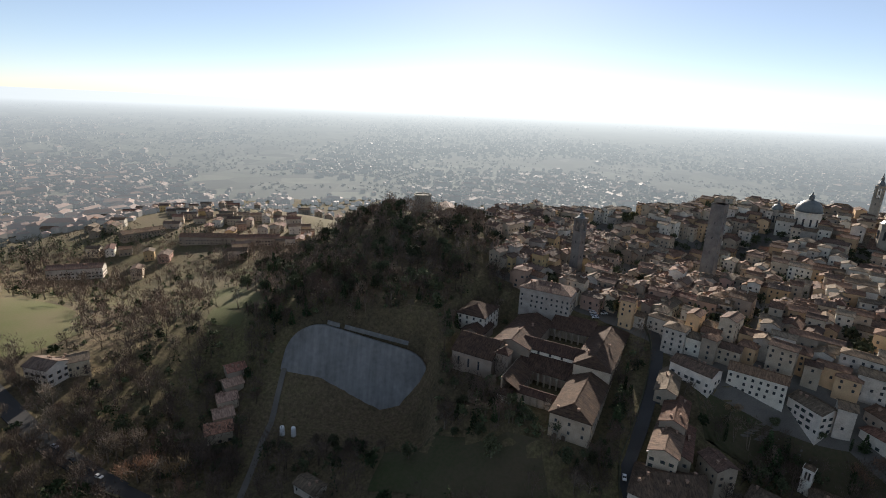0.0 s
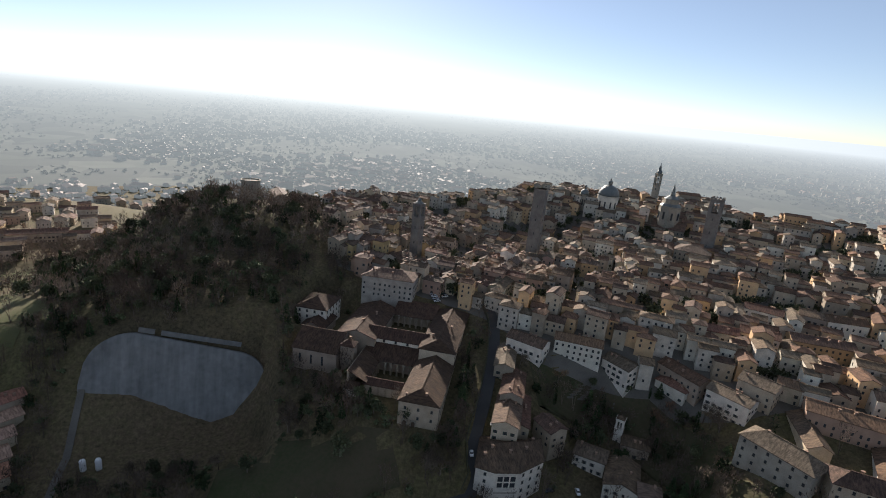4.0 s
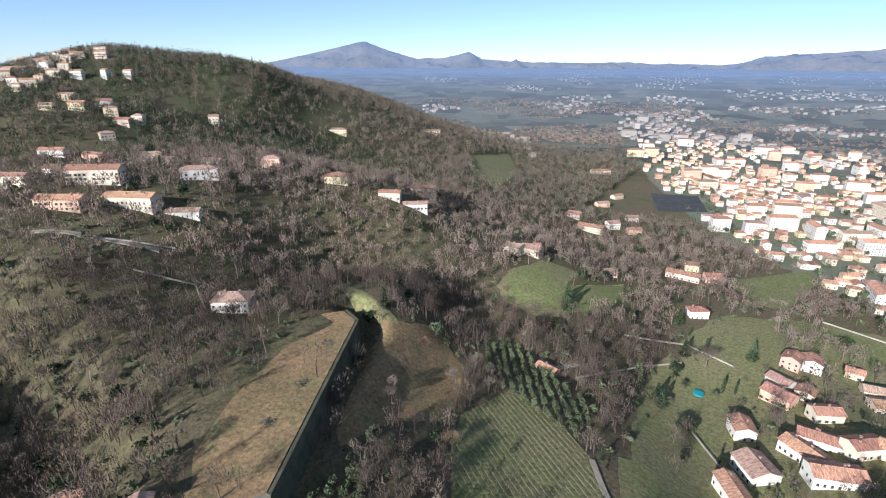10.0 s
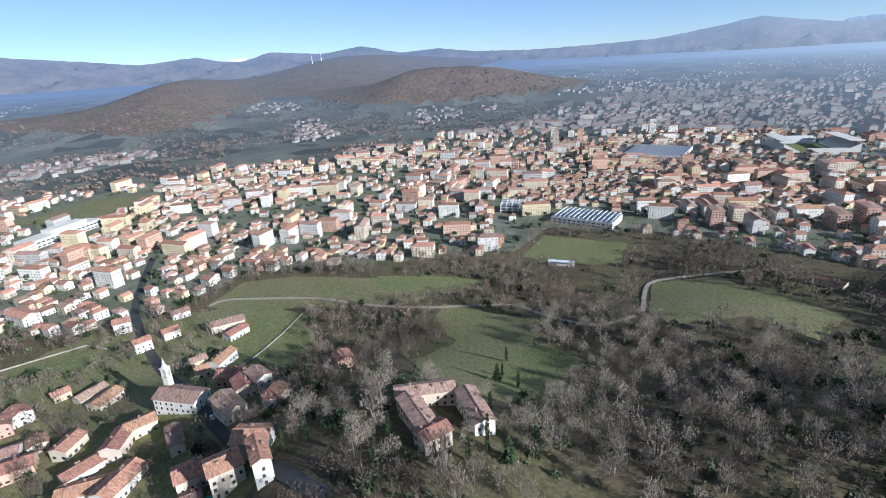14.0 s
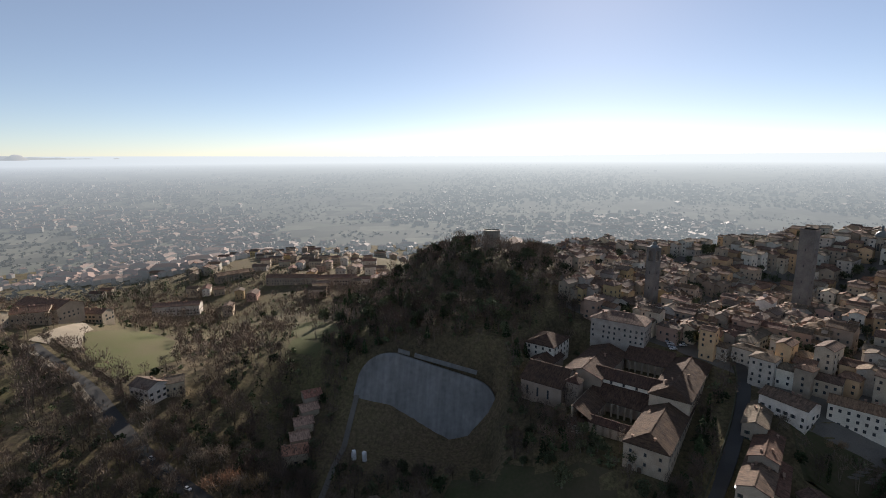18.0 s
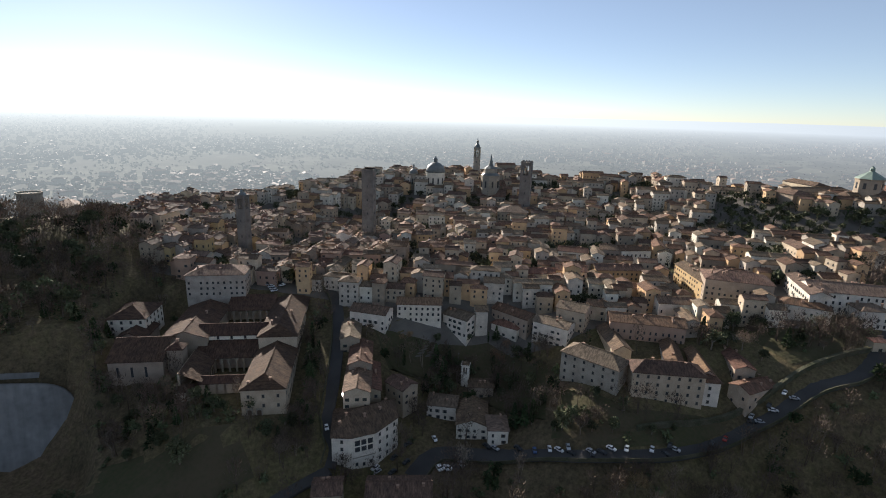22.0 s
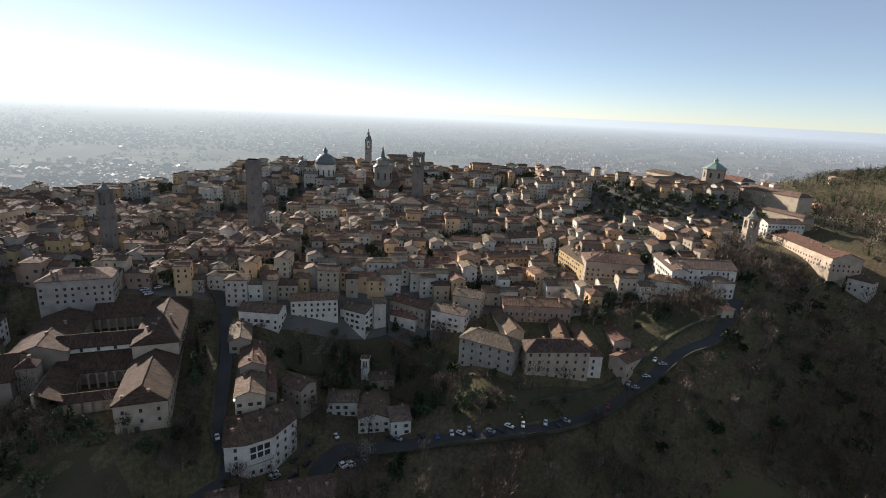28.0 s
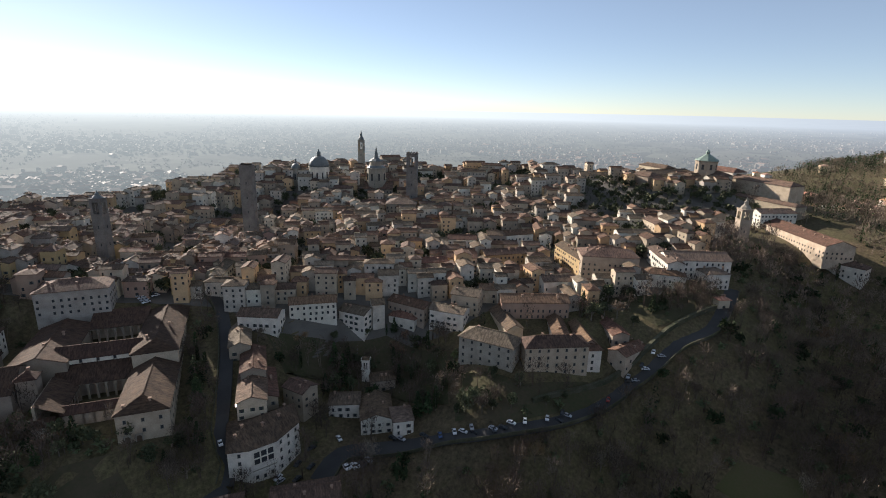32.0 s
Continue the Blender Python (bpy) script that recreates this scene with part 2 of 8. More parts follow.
M["asphalt"] = mat("asphalt", (0.048, 0.047, 0.047), (0.072, 0.07, 0.067), 0.85, 0.08, 3.0, 0.2)
M["path"] = mat("gravel_track", (0.34, 0.29, 0.22), (0.24, 0.20, 0.15), 0.95, 0.1, 2.0, 0.3)
M["grass"] = mat("meadow_grass", (0.15, 0.152, 0.058), (0.185, 0.16, 0.082), 0.95, 0.03, 0.9, 0.7, 0.3)
M["lawn"] = mat("green_lawn", (0.135, 0.15, 0.052), (0.17, 0.16, 0.07), 0.95, 0.04, 1.1, 0.6, 0.2)
M["soil"] = mat("bare_earth", (0.26, 0.165, 0.085), (0.15, 0.115, 0.055), 0.95, 0.05, 0.7, 0.7, 0.3)
M["pasture"] = mat("rough_pasture", (0.085, 0.092, 0.034), (0.11, 0.095, 0.05), 0.95, 0.03, 0.9, 0.7, 0.3)
M["floor"] = mat("wood_floor", (0.085, 0.068, 0.042), (0.045, 0.055, 0.022), 0.95, 0.03, 0.6, 0.8, 0.5)
M["bark"] = mat("bark", (0.19, 0.155, 0.12), (0.12, 0.10, 0.08), 0.9, 0.6, 5.0, 0.4, per_object=0.2)
M["twigs"] = island(mat("bare_twigs", (0.165, 0.128, 0.095), (0.115, 0.089, 0.067), 0.9, 0.3, 2.0, 0, per_object=0.28, hue=0.015), 0.16)
M["rusty"] = island(mat("rusty_leaves", (0.26, 0.17, 0.10), (0.18, 0.115, 0.07), 0.9, 0.4, 2.0, 0, per_object=0.25, hue=0.02), 0.3)
M["needles"] = island(mat("conifer_needles", (0.032, 0.052, 0.022), (0.055, 0.075, 0.032), 0.9, 0.4, 2.0, 0, per_object=0.3, hue=0.015), 0.35)
M["leaf"] = island(mat("evergreen_leaves", (0.062, 0.075, 0.038), (0.095, 0.10, 0.055), 0.85, 0.4, 2.0, 0, per_object=0.3, hue=0.02), 0.35)
M["olive"] = island(mat("olive_leaves", (0.075, 0.095, 0.045), (0.11, 0.125, 0.065), 0.85, 0.4, 2.0, 0, per_object=0.2), 0.35)
M["pale_twigs"] = island(mat("pale_twigs", (0.27, 0.222, 0.168), (0.19, 0.155, 0.118), 0.9, 0.3, 2.0, 0), 0.3)
for k in ("twigs", "pale_twigs", "needles", "leaf", "olive"):
    clumpy(M[k], 0.07, 0.66, 1.3)
patchy(M["slope"], (0.088, 0.066, 0.04), 0.03, 0.48, 0.62); patchy(M["grass"], (0.175, 0.145, 0.075)); patchy(M["lawn"], (0.14, 0.125, 0.058), 0.03, 0.55, 0.72); patchy(M["soil"], (0.13, 0.13, 0.055), 0.06)
M["car"] = [mat("car_paint_" + k, c, None, 0.3, 0.1, 1.0, 0) for k, c in (("white", (0.8, 0.8, 0.8)), ("silver", (0.45, 0.46, 0.48)), ("dark", (0.04, 0.045, 0.05)), ("blue", (0.05, 0.10, 0.22)), ("red", (0.35, 0.04, 0.03)))]
M["tyre"] = mat("tyre_rubber", (0.02, 0.02, 0.02), None, 0.9, 1, 4, 0)
# mossy masonry, its colour darkened further to stand for a shaded face
M["mossy"] = mat("mossy_wall", (0.105, 0.098, 0.068), (0.05, 0.055, 0.03), 0.95, 0.2, 1.6, 0.8, 0.3)
M["shutter"] = [mat("shutter_" + k, c, None, 0.7, 1.0, 4.0, 0) for k, c in (("brown", (0.10, 0.065, 0.04)), ("green", (0.05, 0.07, 0.05)), ("grey", (0.16, 0.15, 0.13)))]
M["white"] = mat("white_metal", (0.75, 0.75, 0.75), (0.62, 0.62, 0.62), 0.5, 0.2, 2.0, 0.05)

# ---- the lie of the land ----
KN = []


def knoll(x, y, z, r=80.0):
    KN.append((x, y, z, r))


# upper town ridge
knoll(-318, -336, 115, 60); knoll(-283, -444, 133, 50); knoll(-400, -280, 119, 60); knoll(-400, -430, 139, 45); knoll(-460, -350, 139, 45); knoll(-500, -270, 140, 45); knoll(-300, -490, 137, 45); knoll(-225, -505, 133, 35); knoll(-165, -470, 128, 35); knoll(-80, -470, 124, 40); knoll(-442, -161, 122, 40); knoll(-470, -100, 118, 35); knoll(-533, -152, 140, 60); knoll(-560, -230, 132, 60); knoll(-590, -80, 128, 60)
knoll(-419, -87, 119, 55); knoll(-301, -60, 101, 40); knoll(-250, -190, 100, 50); knoll(-150, -330, 104, 55); knoll(-200, -425, 108, 38)
knoll(-100, -405, 110, 38); knoll(-30, -400, 122, 40); knoll(-55, -290, 101, 40); knoll(-60, -235, 88, 35); knoll(-190, -120, 84, 26)
knoll(-150, -180, 64, 26); knoll(-110, -150, 55, 28); knoll(-200, -260, 106, 50); knoll(-480, -440, 92, 90)
knoll(-620, -300, 100, 90); knoll(-150, -545, 86, 50); knoll(-300, -575, 82, 60)
# fort hill and the cut below it
knoll(50, -435, 132, 50); knoll(55, -300, 110, 32); knoll(90, -208, 52, 30); knoll(30, -215, 66, 24)
knoll(150, -210, 53, 40); knoll(120, -330, 100, 45); knoll(199, -348, 74, 55); knoll(60, -540, 70, 70)
# eastern spur
knoll(218, -224, 78, 40); knoll(350, -257, 86, 60); knoll(448, -278, 93, 70); knoll(343, -528, 64, 90)
knoll(364, -410, 54, 60); knoll(241, -110, 72, 45); knoll(150, -120, 48, 45); knoll(600, -400, 40, 110)
# north valley below the wall
knoll(-242, 0, 46, 35); knoll(-160, -60, 44, 40); knoll(-60, -90, 44, 45); knoll(-330, 10, 62, 35); knoll(-400, 0, 84, 35)
knoll(-30, 20, 52, 50); knoll(-90, 85, 60, 35); knoll(-77, 180, 47, 45); knoll(-87, 242, 39, 45)
# bastion and the western hill
knoll(-116, 38, 65, 18); knoll(-98, 62, 64, 18); knoll(-138, 8, 60, 16)
knoll(-165, 85, 78, 30); knoll(-205, 160, 79, 35); knoll(-200, 215, 80, 25); knoll(-264, 150, 79, 40)
knoll(-340, 130, 108, 45); knoll(-416, 159, 127, 50); knoll(-500, 40, 121, 60); knoll(-332, 325, 108, 55)
knoll(-250, 270, 60, 40); knoll(-171, 382, 56, 50); knoll(-420, 260, 122, 50); knoll(-560, 330, 120, 90)
knoll(-950, 435, 230, 85); knoll(-835, 565, 217, 75); knoll(-1010, 275, 186, 80); knoll(-960, 355, 212, 60); knoll(-760, 300, 165, 90); knoll(-720, 830, 150, 130); knoll(-1000, 700, 178, 150)
knoll(-600, 950, 84, 140); knoll(-1100, 30, 160, 150); knoll(-1000, -140, 130, 120); knoll(-700, 60, 118, 90)
knoll(-420, 620, 66, 110); knoll(-760, -160, 96, 100); knoll(-1150, -330, 60, 160)
# village and its fields
knoll(127, 109, 72, 40); knoll(143, 171, 62, 40); knoll(18, 267, 26, 45); knoll(90, 250, 38, 40); knoll(-18, 406, 28, 60)
knoll(175, 5, 60, 50); knoll(250, 100, 34, 60); knoll(422, 166, 12, 90); knoll(300, 300, 16, 90); knoll(-100, 800, 16, 160)
knoll(200, 600, 14, 160); knoll(700, 200, 10, 160); knoll(600, 600, 12, 200); knoll(450, -60, 30, 90); knoll(800, -300, 14, 160)
knoll(300, 1000, 16, 200); knoll(-300, 1100, 22, 150); knoll(330, 20, 38, 50); knoll(0, 500, 22, 80)
KX, KY, KZ, KR = (np.array([k[i] for k in KN], float) for i in range(4))
KT = KZ.copy()
# far hills: x, y, height, half length, half width, heading of the ridge
HILLS = [(1366, 2391, 106, 708, 229, 42), (2590, 2562, 121, 773, 485, 76), (824, 2373, 46, 277, 500, 18), (3350, 2300, 70, 700, 360, 110),
         (1900, 1500, 26, 260, 110, 80), (2162, 1351, 135, 500, 250, 148)]


def far(r):
    """How far off the plain would really lie that this model sets r metres away."""
    return r * np.exp((np.maximum(r - 1700.0, 0) / 1900.0) ** 1.6)


def near(x, y):
    w, s = np.full(np.shape(x), 0.012), np.full(np.shape(x), 0.012 * 8.0)
    for a, b, c, r in zip(KX, KY, KZ, KR):
        k = np.exp(-((x - a) ** 2 + (y - b) ** 2) / (2 * r * r))
        w, s = w + k, s + k * c
    return s / w


for i in range(12):
    KZ += 0.6 * (KT - near(KX, KY))


# the bastion: foot of its wall line, walked from the gate to the back of the moat
BAST = [(-148, 23), (-119, 68), (-176, 178), (-190, 184)]


def bastion(x, y, z):
    """Lifts the terrace inside the wall and sinks the moat outside it."""
    box = (x > -330) & (x < -60) & (y > -30) & (y < 260)
    if not np.any(box):
        return z
    d, side = np.full(x.shape, 1e9), np.zeros(x.shape)
    for (a, b), (c, e) in zip(BAST, BAST[1:]):
        l = math.hypot(c - a, e - b)
        ux, uy = (c - a) / l, (e - b) / l
        t = np.clip((x - a) * ux + (y - b) * uy, 0, l)
        q = np.hypot(x - a - t * ux, y - b - t * uy)
        s = np.sign((x - a) * uy - (y - b) * ux)
        side = np.where(q < d, s, side)
        d = np.minimum(d, q)
    step = lambda v, lo, hi: np.clip((v - lo) / (hi - lo), 0, 1) ** 2 * (3 - 2 * np.clip((v - lo) / (hi - lo), 0, 1))
    inner = z + (78.3 - z) * (1 - step(d, 8, 45))
    outer = np.where(d < 40, z + (np.minimum(64.0, z) - z) * (1 - step(d, 7, 17)), z)
    return np.where(box & (d < 60), np.where(side > 0, outer, np.where(d > 5, inner, 64.0)), z)


def cut_top(x):
    """Upper edge of the concrete cut: rounded shoulders and a crest falling westwards."""
    line = 96.4 - 0.216 * (85.0 - x)
    east, west = np.clip((x - 85.0) / 24.0, 0, 1), np.clip((36.0 - x) / 13.0, 0, 1)
    return np.where(x > 85, 74 + 22.4 * np.sqrt(np.clip(1 - east ** 2.4, 0, 1)), line - 9 * (1 - np.sqrt(np.clip(1 - west ** 2.2, 0, 1))))


def cut_base(x):
    """Where the earth of the pit meets the concrete."""
    return np.interp(x, [22, 27, 32, 38, 49, 69, 88, 102, 110], [77, 70, 65, 58, 54.6, 63.5, 69.5, 71, 73])


def pit(x, y, z):
    """The excavated floor below the concrete cut, the steep cut behind it and the hill held up above."""
    top, base = cut_top(x) - 1.5, cut_base(x)
    rise_ = 53 + (-254 - y) / 0.42
    back = np.clip((-250 - 0.42 * (top - 53) - 4 - y) / 30.0, 0, 1)
    hill = np.maximum(z, top) * (1 - back) + z * back
    heap = np.clip(base - (y + 250 + 0.42 * (base - 53)) * 0.75, 53, base)
    cut = np.where(rise_ < top, np.maximum(np.minimum(rise_, top), heap), np.where(rise_ > top + 8, hill, np.maximum(top, heap)))
    edge = np.clip((49.0 - np.abs(x - 66)) / 6.0, 0, 1) * np.clip((-200 - y) / 14.0, 0, 1)
    inside_ = (np.abs(x - 66) < 49) & (y < -200) & (y > -330)
    return np.where(inside_, z * (1 - edge) + cut * edge, z)


CONVENT = (-72.0, -235.0, 64.5)   # corner between its upper and lower west wings, heading of its long side


def convent_yards(x, y, z):
    """Levels the two cloisters and the church yard into the slope."""
    c, d = math.cos(math.radians(CONVENT[2])), math.sin(math.radians(CONVENT[2]))
    u, v = (x - CONVENT[0]) * c + (y - CONVENT[1]) * d, -(x - CONVENT[0]) * d + (y - CONVENT[1]) * c
    z = np.where((u > -47) & (u < 0) & (v > -95) & (v < 0), np.minimum(z, 91.0), z)
    z = np.where((u >= 0) & (u < 34) & (v > -50) & (v < 0), np.minimum(z, 83.0), z)
    z = np.where((u >= 34) & (u < 54) & (v > -60) & (v < 4), np.maximum(z, 80.0), z)
    return np.where((u >= 0) & (u < 30) & (v > -84) & (v <= -50), np.minimum(z, 84.5), z)


def ground(x, y):
    """Height of the ground; x and y may be arrays."""
    x, y = np.asarray(x, float), np.asarray(y, float)
    r = np.hypot(x, y) + 1e-6
    z = 215.0 - (215.0 - near(x, y)) * r / far(r)
    for a, b, h, l, m, g in HILLS:
        c, d = math.cos(math.radians(g)), math.sin(math.radians(g))
        u, v = (x - a) * d + (y - b) * c, (x - a) * c - (y - b) * d
        z = z + h * np.exp(-(u / l) ** 2 - (v / m) ** 2)
    return pit(x, y, convent_yards(x, y, bastion(x, y, z)))

# ---- the ground: one sheet from the foot of the walls to the horizon ----
def mesh(name, verts, faces, smooth=False):
    me = bpy.data.meshes.new(name)
    me.from_pydata([tuple(v) for v in verts], [], [tuple(f) for f in faces])
    if smooth:
        me.polygons.foreach_set("use_smooth", [True] * len(me.polygons))
    me.update()
    return me


def grid_mesh(name, X, Y, Z):
    n, m = X.shape
    i = np.arange(n * m).reshape(n, m)
    f = np.stack([i[:-1, :-1], i[1:, :-1], i[1:, 1:], i[:-1, 1:]], -1).reshape(-1, 4)
    me = bpy.data.meshes.new(name)
    me.vertices.add(n * m)
    me.vertices.foreach_set("co", np.stack([X, Y, Z], -1).astype(np.float32).ravel())
    me.loops.add(f.size)
    me.loops.foreach_set("vertex_index", f.astype(np.int32).ravel())
    me.polygons.add(len(f))
    me.polygons.foreach_set("loop_start", np.arange(0, f.size, 4, dtype=np.int32))
    me.polygons.foreach_set("use_smooth", np.ones(len(f), bool))
    me.update(calc_edges=True)
    return me


def put(name, me, material, parent=None, label="", category="", group="", kind="", at=None):
    ob = new(name, me)
    if material and not me.materials:
        me.materials.append(material)
    if parent:
        ob.parent = parent
    if at is not None:
        ob.matrix_basis = at
    return tagged(ob, label, category, group, kind)


def painted_haze(m, lo, hi, most=0.9, power=0.8, north=1.25):
    """Far backdrop material: haze painted in as emission, paler and warmer towards the sun."""
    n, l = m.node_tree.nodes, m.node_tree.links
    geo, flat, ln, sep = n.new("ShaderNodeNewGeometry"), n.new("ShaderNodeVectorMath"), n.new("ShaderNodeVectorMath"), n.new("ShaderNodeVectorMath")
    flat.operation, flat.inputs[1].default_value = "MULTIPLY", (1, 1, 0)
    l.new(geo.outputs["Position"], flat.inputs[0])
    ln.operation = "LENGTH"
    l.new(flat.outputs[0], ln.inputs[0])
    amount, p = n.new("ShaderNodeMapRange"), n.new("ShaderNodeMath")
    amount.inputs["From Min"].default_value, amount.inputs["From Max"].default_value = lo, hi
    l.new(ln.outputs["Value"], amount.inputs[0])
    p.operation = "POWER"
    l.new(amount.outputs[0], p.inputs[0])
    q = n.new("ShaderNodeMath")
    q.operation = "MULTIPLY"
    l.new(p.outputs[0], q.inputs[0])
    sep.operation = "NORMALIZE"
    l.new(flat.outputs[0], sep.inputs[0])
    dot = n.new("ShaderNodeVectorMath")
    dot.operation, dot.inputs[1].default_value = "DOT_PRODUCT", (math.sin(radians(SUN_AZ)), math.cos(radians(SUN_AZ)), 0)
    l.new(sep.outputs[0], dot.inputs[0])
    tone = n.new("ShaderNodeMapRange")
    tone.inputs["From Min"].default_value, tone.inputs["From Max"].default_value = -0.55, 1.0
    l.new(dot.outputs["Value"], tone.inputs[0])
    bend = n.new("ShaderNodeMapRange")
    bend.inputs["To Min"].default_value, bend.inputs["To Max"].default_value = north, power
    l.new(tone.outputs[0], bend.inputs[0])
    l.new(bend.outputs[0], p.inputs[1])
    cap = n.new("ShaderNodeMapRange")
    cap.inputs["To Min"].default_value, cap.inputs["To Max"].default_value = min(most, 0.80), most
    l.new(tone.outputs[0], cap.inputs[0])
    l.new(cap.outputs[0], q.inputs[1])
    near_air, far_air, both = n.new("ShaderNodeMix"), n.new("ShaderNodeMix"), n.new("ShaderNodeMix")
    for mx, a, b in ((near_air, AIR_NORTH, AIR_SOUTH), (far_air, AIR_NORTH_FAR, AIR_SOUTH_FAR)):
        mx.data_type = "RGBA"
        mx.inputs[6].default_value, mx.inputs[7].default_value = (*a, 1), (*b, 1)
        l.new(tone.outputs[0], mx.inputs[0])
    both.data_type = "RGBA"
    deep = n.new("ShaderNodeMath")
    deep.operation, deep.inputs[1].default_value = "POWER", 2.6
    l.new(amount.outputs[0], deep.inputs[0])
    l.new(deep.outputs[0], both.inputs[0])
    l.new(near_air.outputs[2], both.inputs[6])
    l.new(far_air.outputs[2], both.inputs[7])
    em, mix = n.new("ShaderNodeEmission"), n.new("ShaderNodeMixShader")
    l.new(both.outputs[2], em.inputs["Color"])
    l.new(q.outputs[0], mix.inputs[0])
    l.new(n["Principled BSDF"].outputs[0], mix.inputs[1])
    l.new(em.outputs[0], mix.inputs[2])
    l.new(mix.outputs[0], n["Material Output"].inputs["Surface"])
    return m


# haze colours the far materials emit: away from the sun and towards it
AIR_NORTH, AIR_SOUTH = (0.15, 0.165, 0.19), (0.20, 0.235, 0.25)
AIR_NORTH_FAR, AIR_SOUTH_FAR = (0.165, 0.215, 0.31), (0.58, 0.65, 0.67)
u = np.linspace(-1, 1, 541)
ax = 5600 * np.sinh(u * 3.2) / np.sinh(3.2)
GX, GY = np.meshgrid(ax, ax, indexing="ij")
GZ = ground(GX, GY)
NEAR = 1150.0


def sheet(name, X, Y, Z, keep):
    """The faces of the one ground sheet for which keep holds."""
    n, m = X.shape
    i = np.arange(n * m).reshape(n, m)
    f = np.stack([i[:-1, :-1], i[1:, :-1], i[1:, 1:], i[:-1, 1:]], -1)
    cx, cy = (X[:-1, :-1] + X[1:, 1:]) / 2, (Y[:-1, :-1] + Y[1:, 1:]) / 2
    f = f[keep(np.hypot(cx, cy))]
    used, inv = np.unique(f, return_inverse=True)
    co = np.stack([X.ravel(), Y.ravel(), Z.ravel()], -1)[used]
    f = inv.reshape(-1, 4)
    me = bpy.data.meshes.new(name)
    me.vertices.add(len(co))
    me.vertices.foreach_set("co", co.astype(np.float32).ravel())
    me.loops.add(f.size)
    me.loops.foreach_set("vertex_index", f.astype(np.int32).ravel())
    me.polygons.add(len(f))
    me.polygons.foreach_set("loop_start", np.arange(0, f.size, 4, dtype=np.int32))
    me.polygons.foreach_set("use_smooth", np.ones(len(f), bool))
    me.update(calc_edges=True)
    return me


M["ground"] = mat("ground", (0.102, 0.092, 0.042), (0.12, 0.088, 0.056), 0.95, 0.011, 0.30, 0.8, 0.5)
patchy(M["ground"], (0.08, 0.064, 0.038), 0.02, 0.5, 0.62)


def parcels(m):
    """Fields, woods and yards of the plain: cells of differing tone."""
    n, l = m.node_tree.nodes, m.node_tree.links
    b = n["Principled BSDF"]
    src = b.inputs["Base Color"].links[0].from_socket
    co, vo, hs, sep, v = n.new("ShaderNodeTexCoord"), n.new("ShaderNodeTexVoronoi"), n.new("ShaderNodeHueSaturation"), n.new("ShaderNodeSeparateColor"), n.new("ShaderNodeMapRange")
    vo.inputs["Scale"].default_value = 0.011
    l.new(co.outputs["Object"], vo.inputs["Vector"])
    l.new(vo.outputs["Color"], sep.inputs[0])
    v.inputs["To Min"].default_value, v.inputs["To Max"].default_value = 0.45, 1.6
    l.new(sep.outputs[0], v.inputs[0])
    l.new(v.outputs[0], hs.inputs["Value"])
    l.new(src, hs.inputs["Color"])
    l.new(hs.outputs[0], b.inputs["Base Color"])
    return m


# the plain's haze is painted: emission grows from 700 to 3900 metres
M["plain"] = painted_haze(parcels(mat("far_plain", (0.115, 0.11, 0.085), (0.075, 0.08, 0.055), 0.95, 0.006, 0.03, 0)), 700, 3900, 0.97, 0.36)
put("ground", sheet("ground", GX, GY, GZ, lambda r: r < NEAR), M["ground"], label="winter ground of grass, leaf litter and earth", category="ground", kind="structure")
# haze is painted over the hill woods as emission too
M["far_wood"] = painted_haze(patchy(mat("far_woods", (0.15, 0.105, 0.075), (0.10, 0.078, 0.055), 0.95, 0.01, 0.06, 0.6, 3.0), (0.10, 0.11, 0.05), 0.006, 0.55, 0.7, 0.2), NEAR, 4600, 0.9, 0.6, 1.5)
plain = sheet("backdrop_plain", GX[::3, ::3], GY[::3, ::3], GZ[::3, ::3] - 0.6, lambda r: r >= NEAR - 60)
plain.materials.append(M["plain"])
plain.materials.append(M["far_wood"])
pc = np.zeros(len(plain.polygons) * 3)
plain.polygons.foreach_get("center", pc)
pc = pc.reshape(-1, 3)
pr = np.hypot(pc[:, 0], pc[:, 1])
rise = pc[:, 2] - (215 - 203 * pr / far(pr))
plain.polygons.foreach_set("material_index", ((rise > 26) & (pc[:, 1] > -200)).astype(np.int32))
put("backdrop_plain", plain, None, label="far plain and low hills with painted haze out to the horizon", category="backdrop", kind="structure")

# ---- houses ----
def box_geo(V, Fc, x0, x1, y0, y1, z0, z1, c=1, s=0, ox=0, oy=0, bottom=False):
    k = len(V)
    for z in (z0, z1):
        for x, y in ((x0, y0), (x1, y0), (x1, y1), (x0, y1)):
            V.append((ox + c * x - s * y, oy + s * x + c * y, z))
    Fc += [(k + 4, k + 5, k + 6, k + 7), (k, k + 1, k + 5, k + 4), (k + 1, k + 2, k + 6, k + 5), (k + 2, k + 3, k + 7, k + 6), (k + 3, k, k + 4, k + 7)]
    if bottom:
        Fc.append((k + 3, k + 2, k + 1, k))


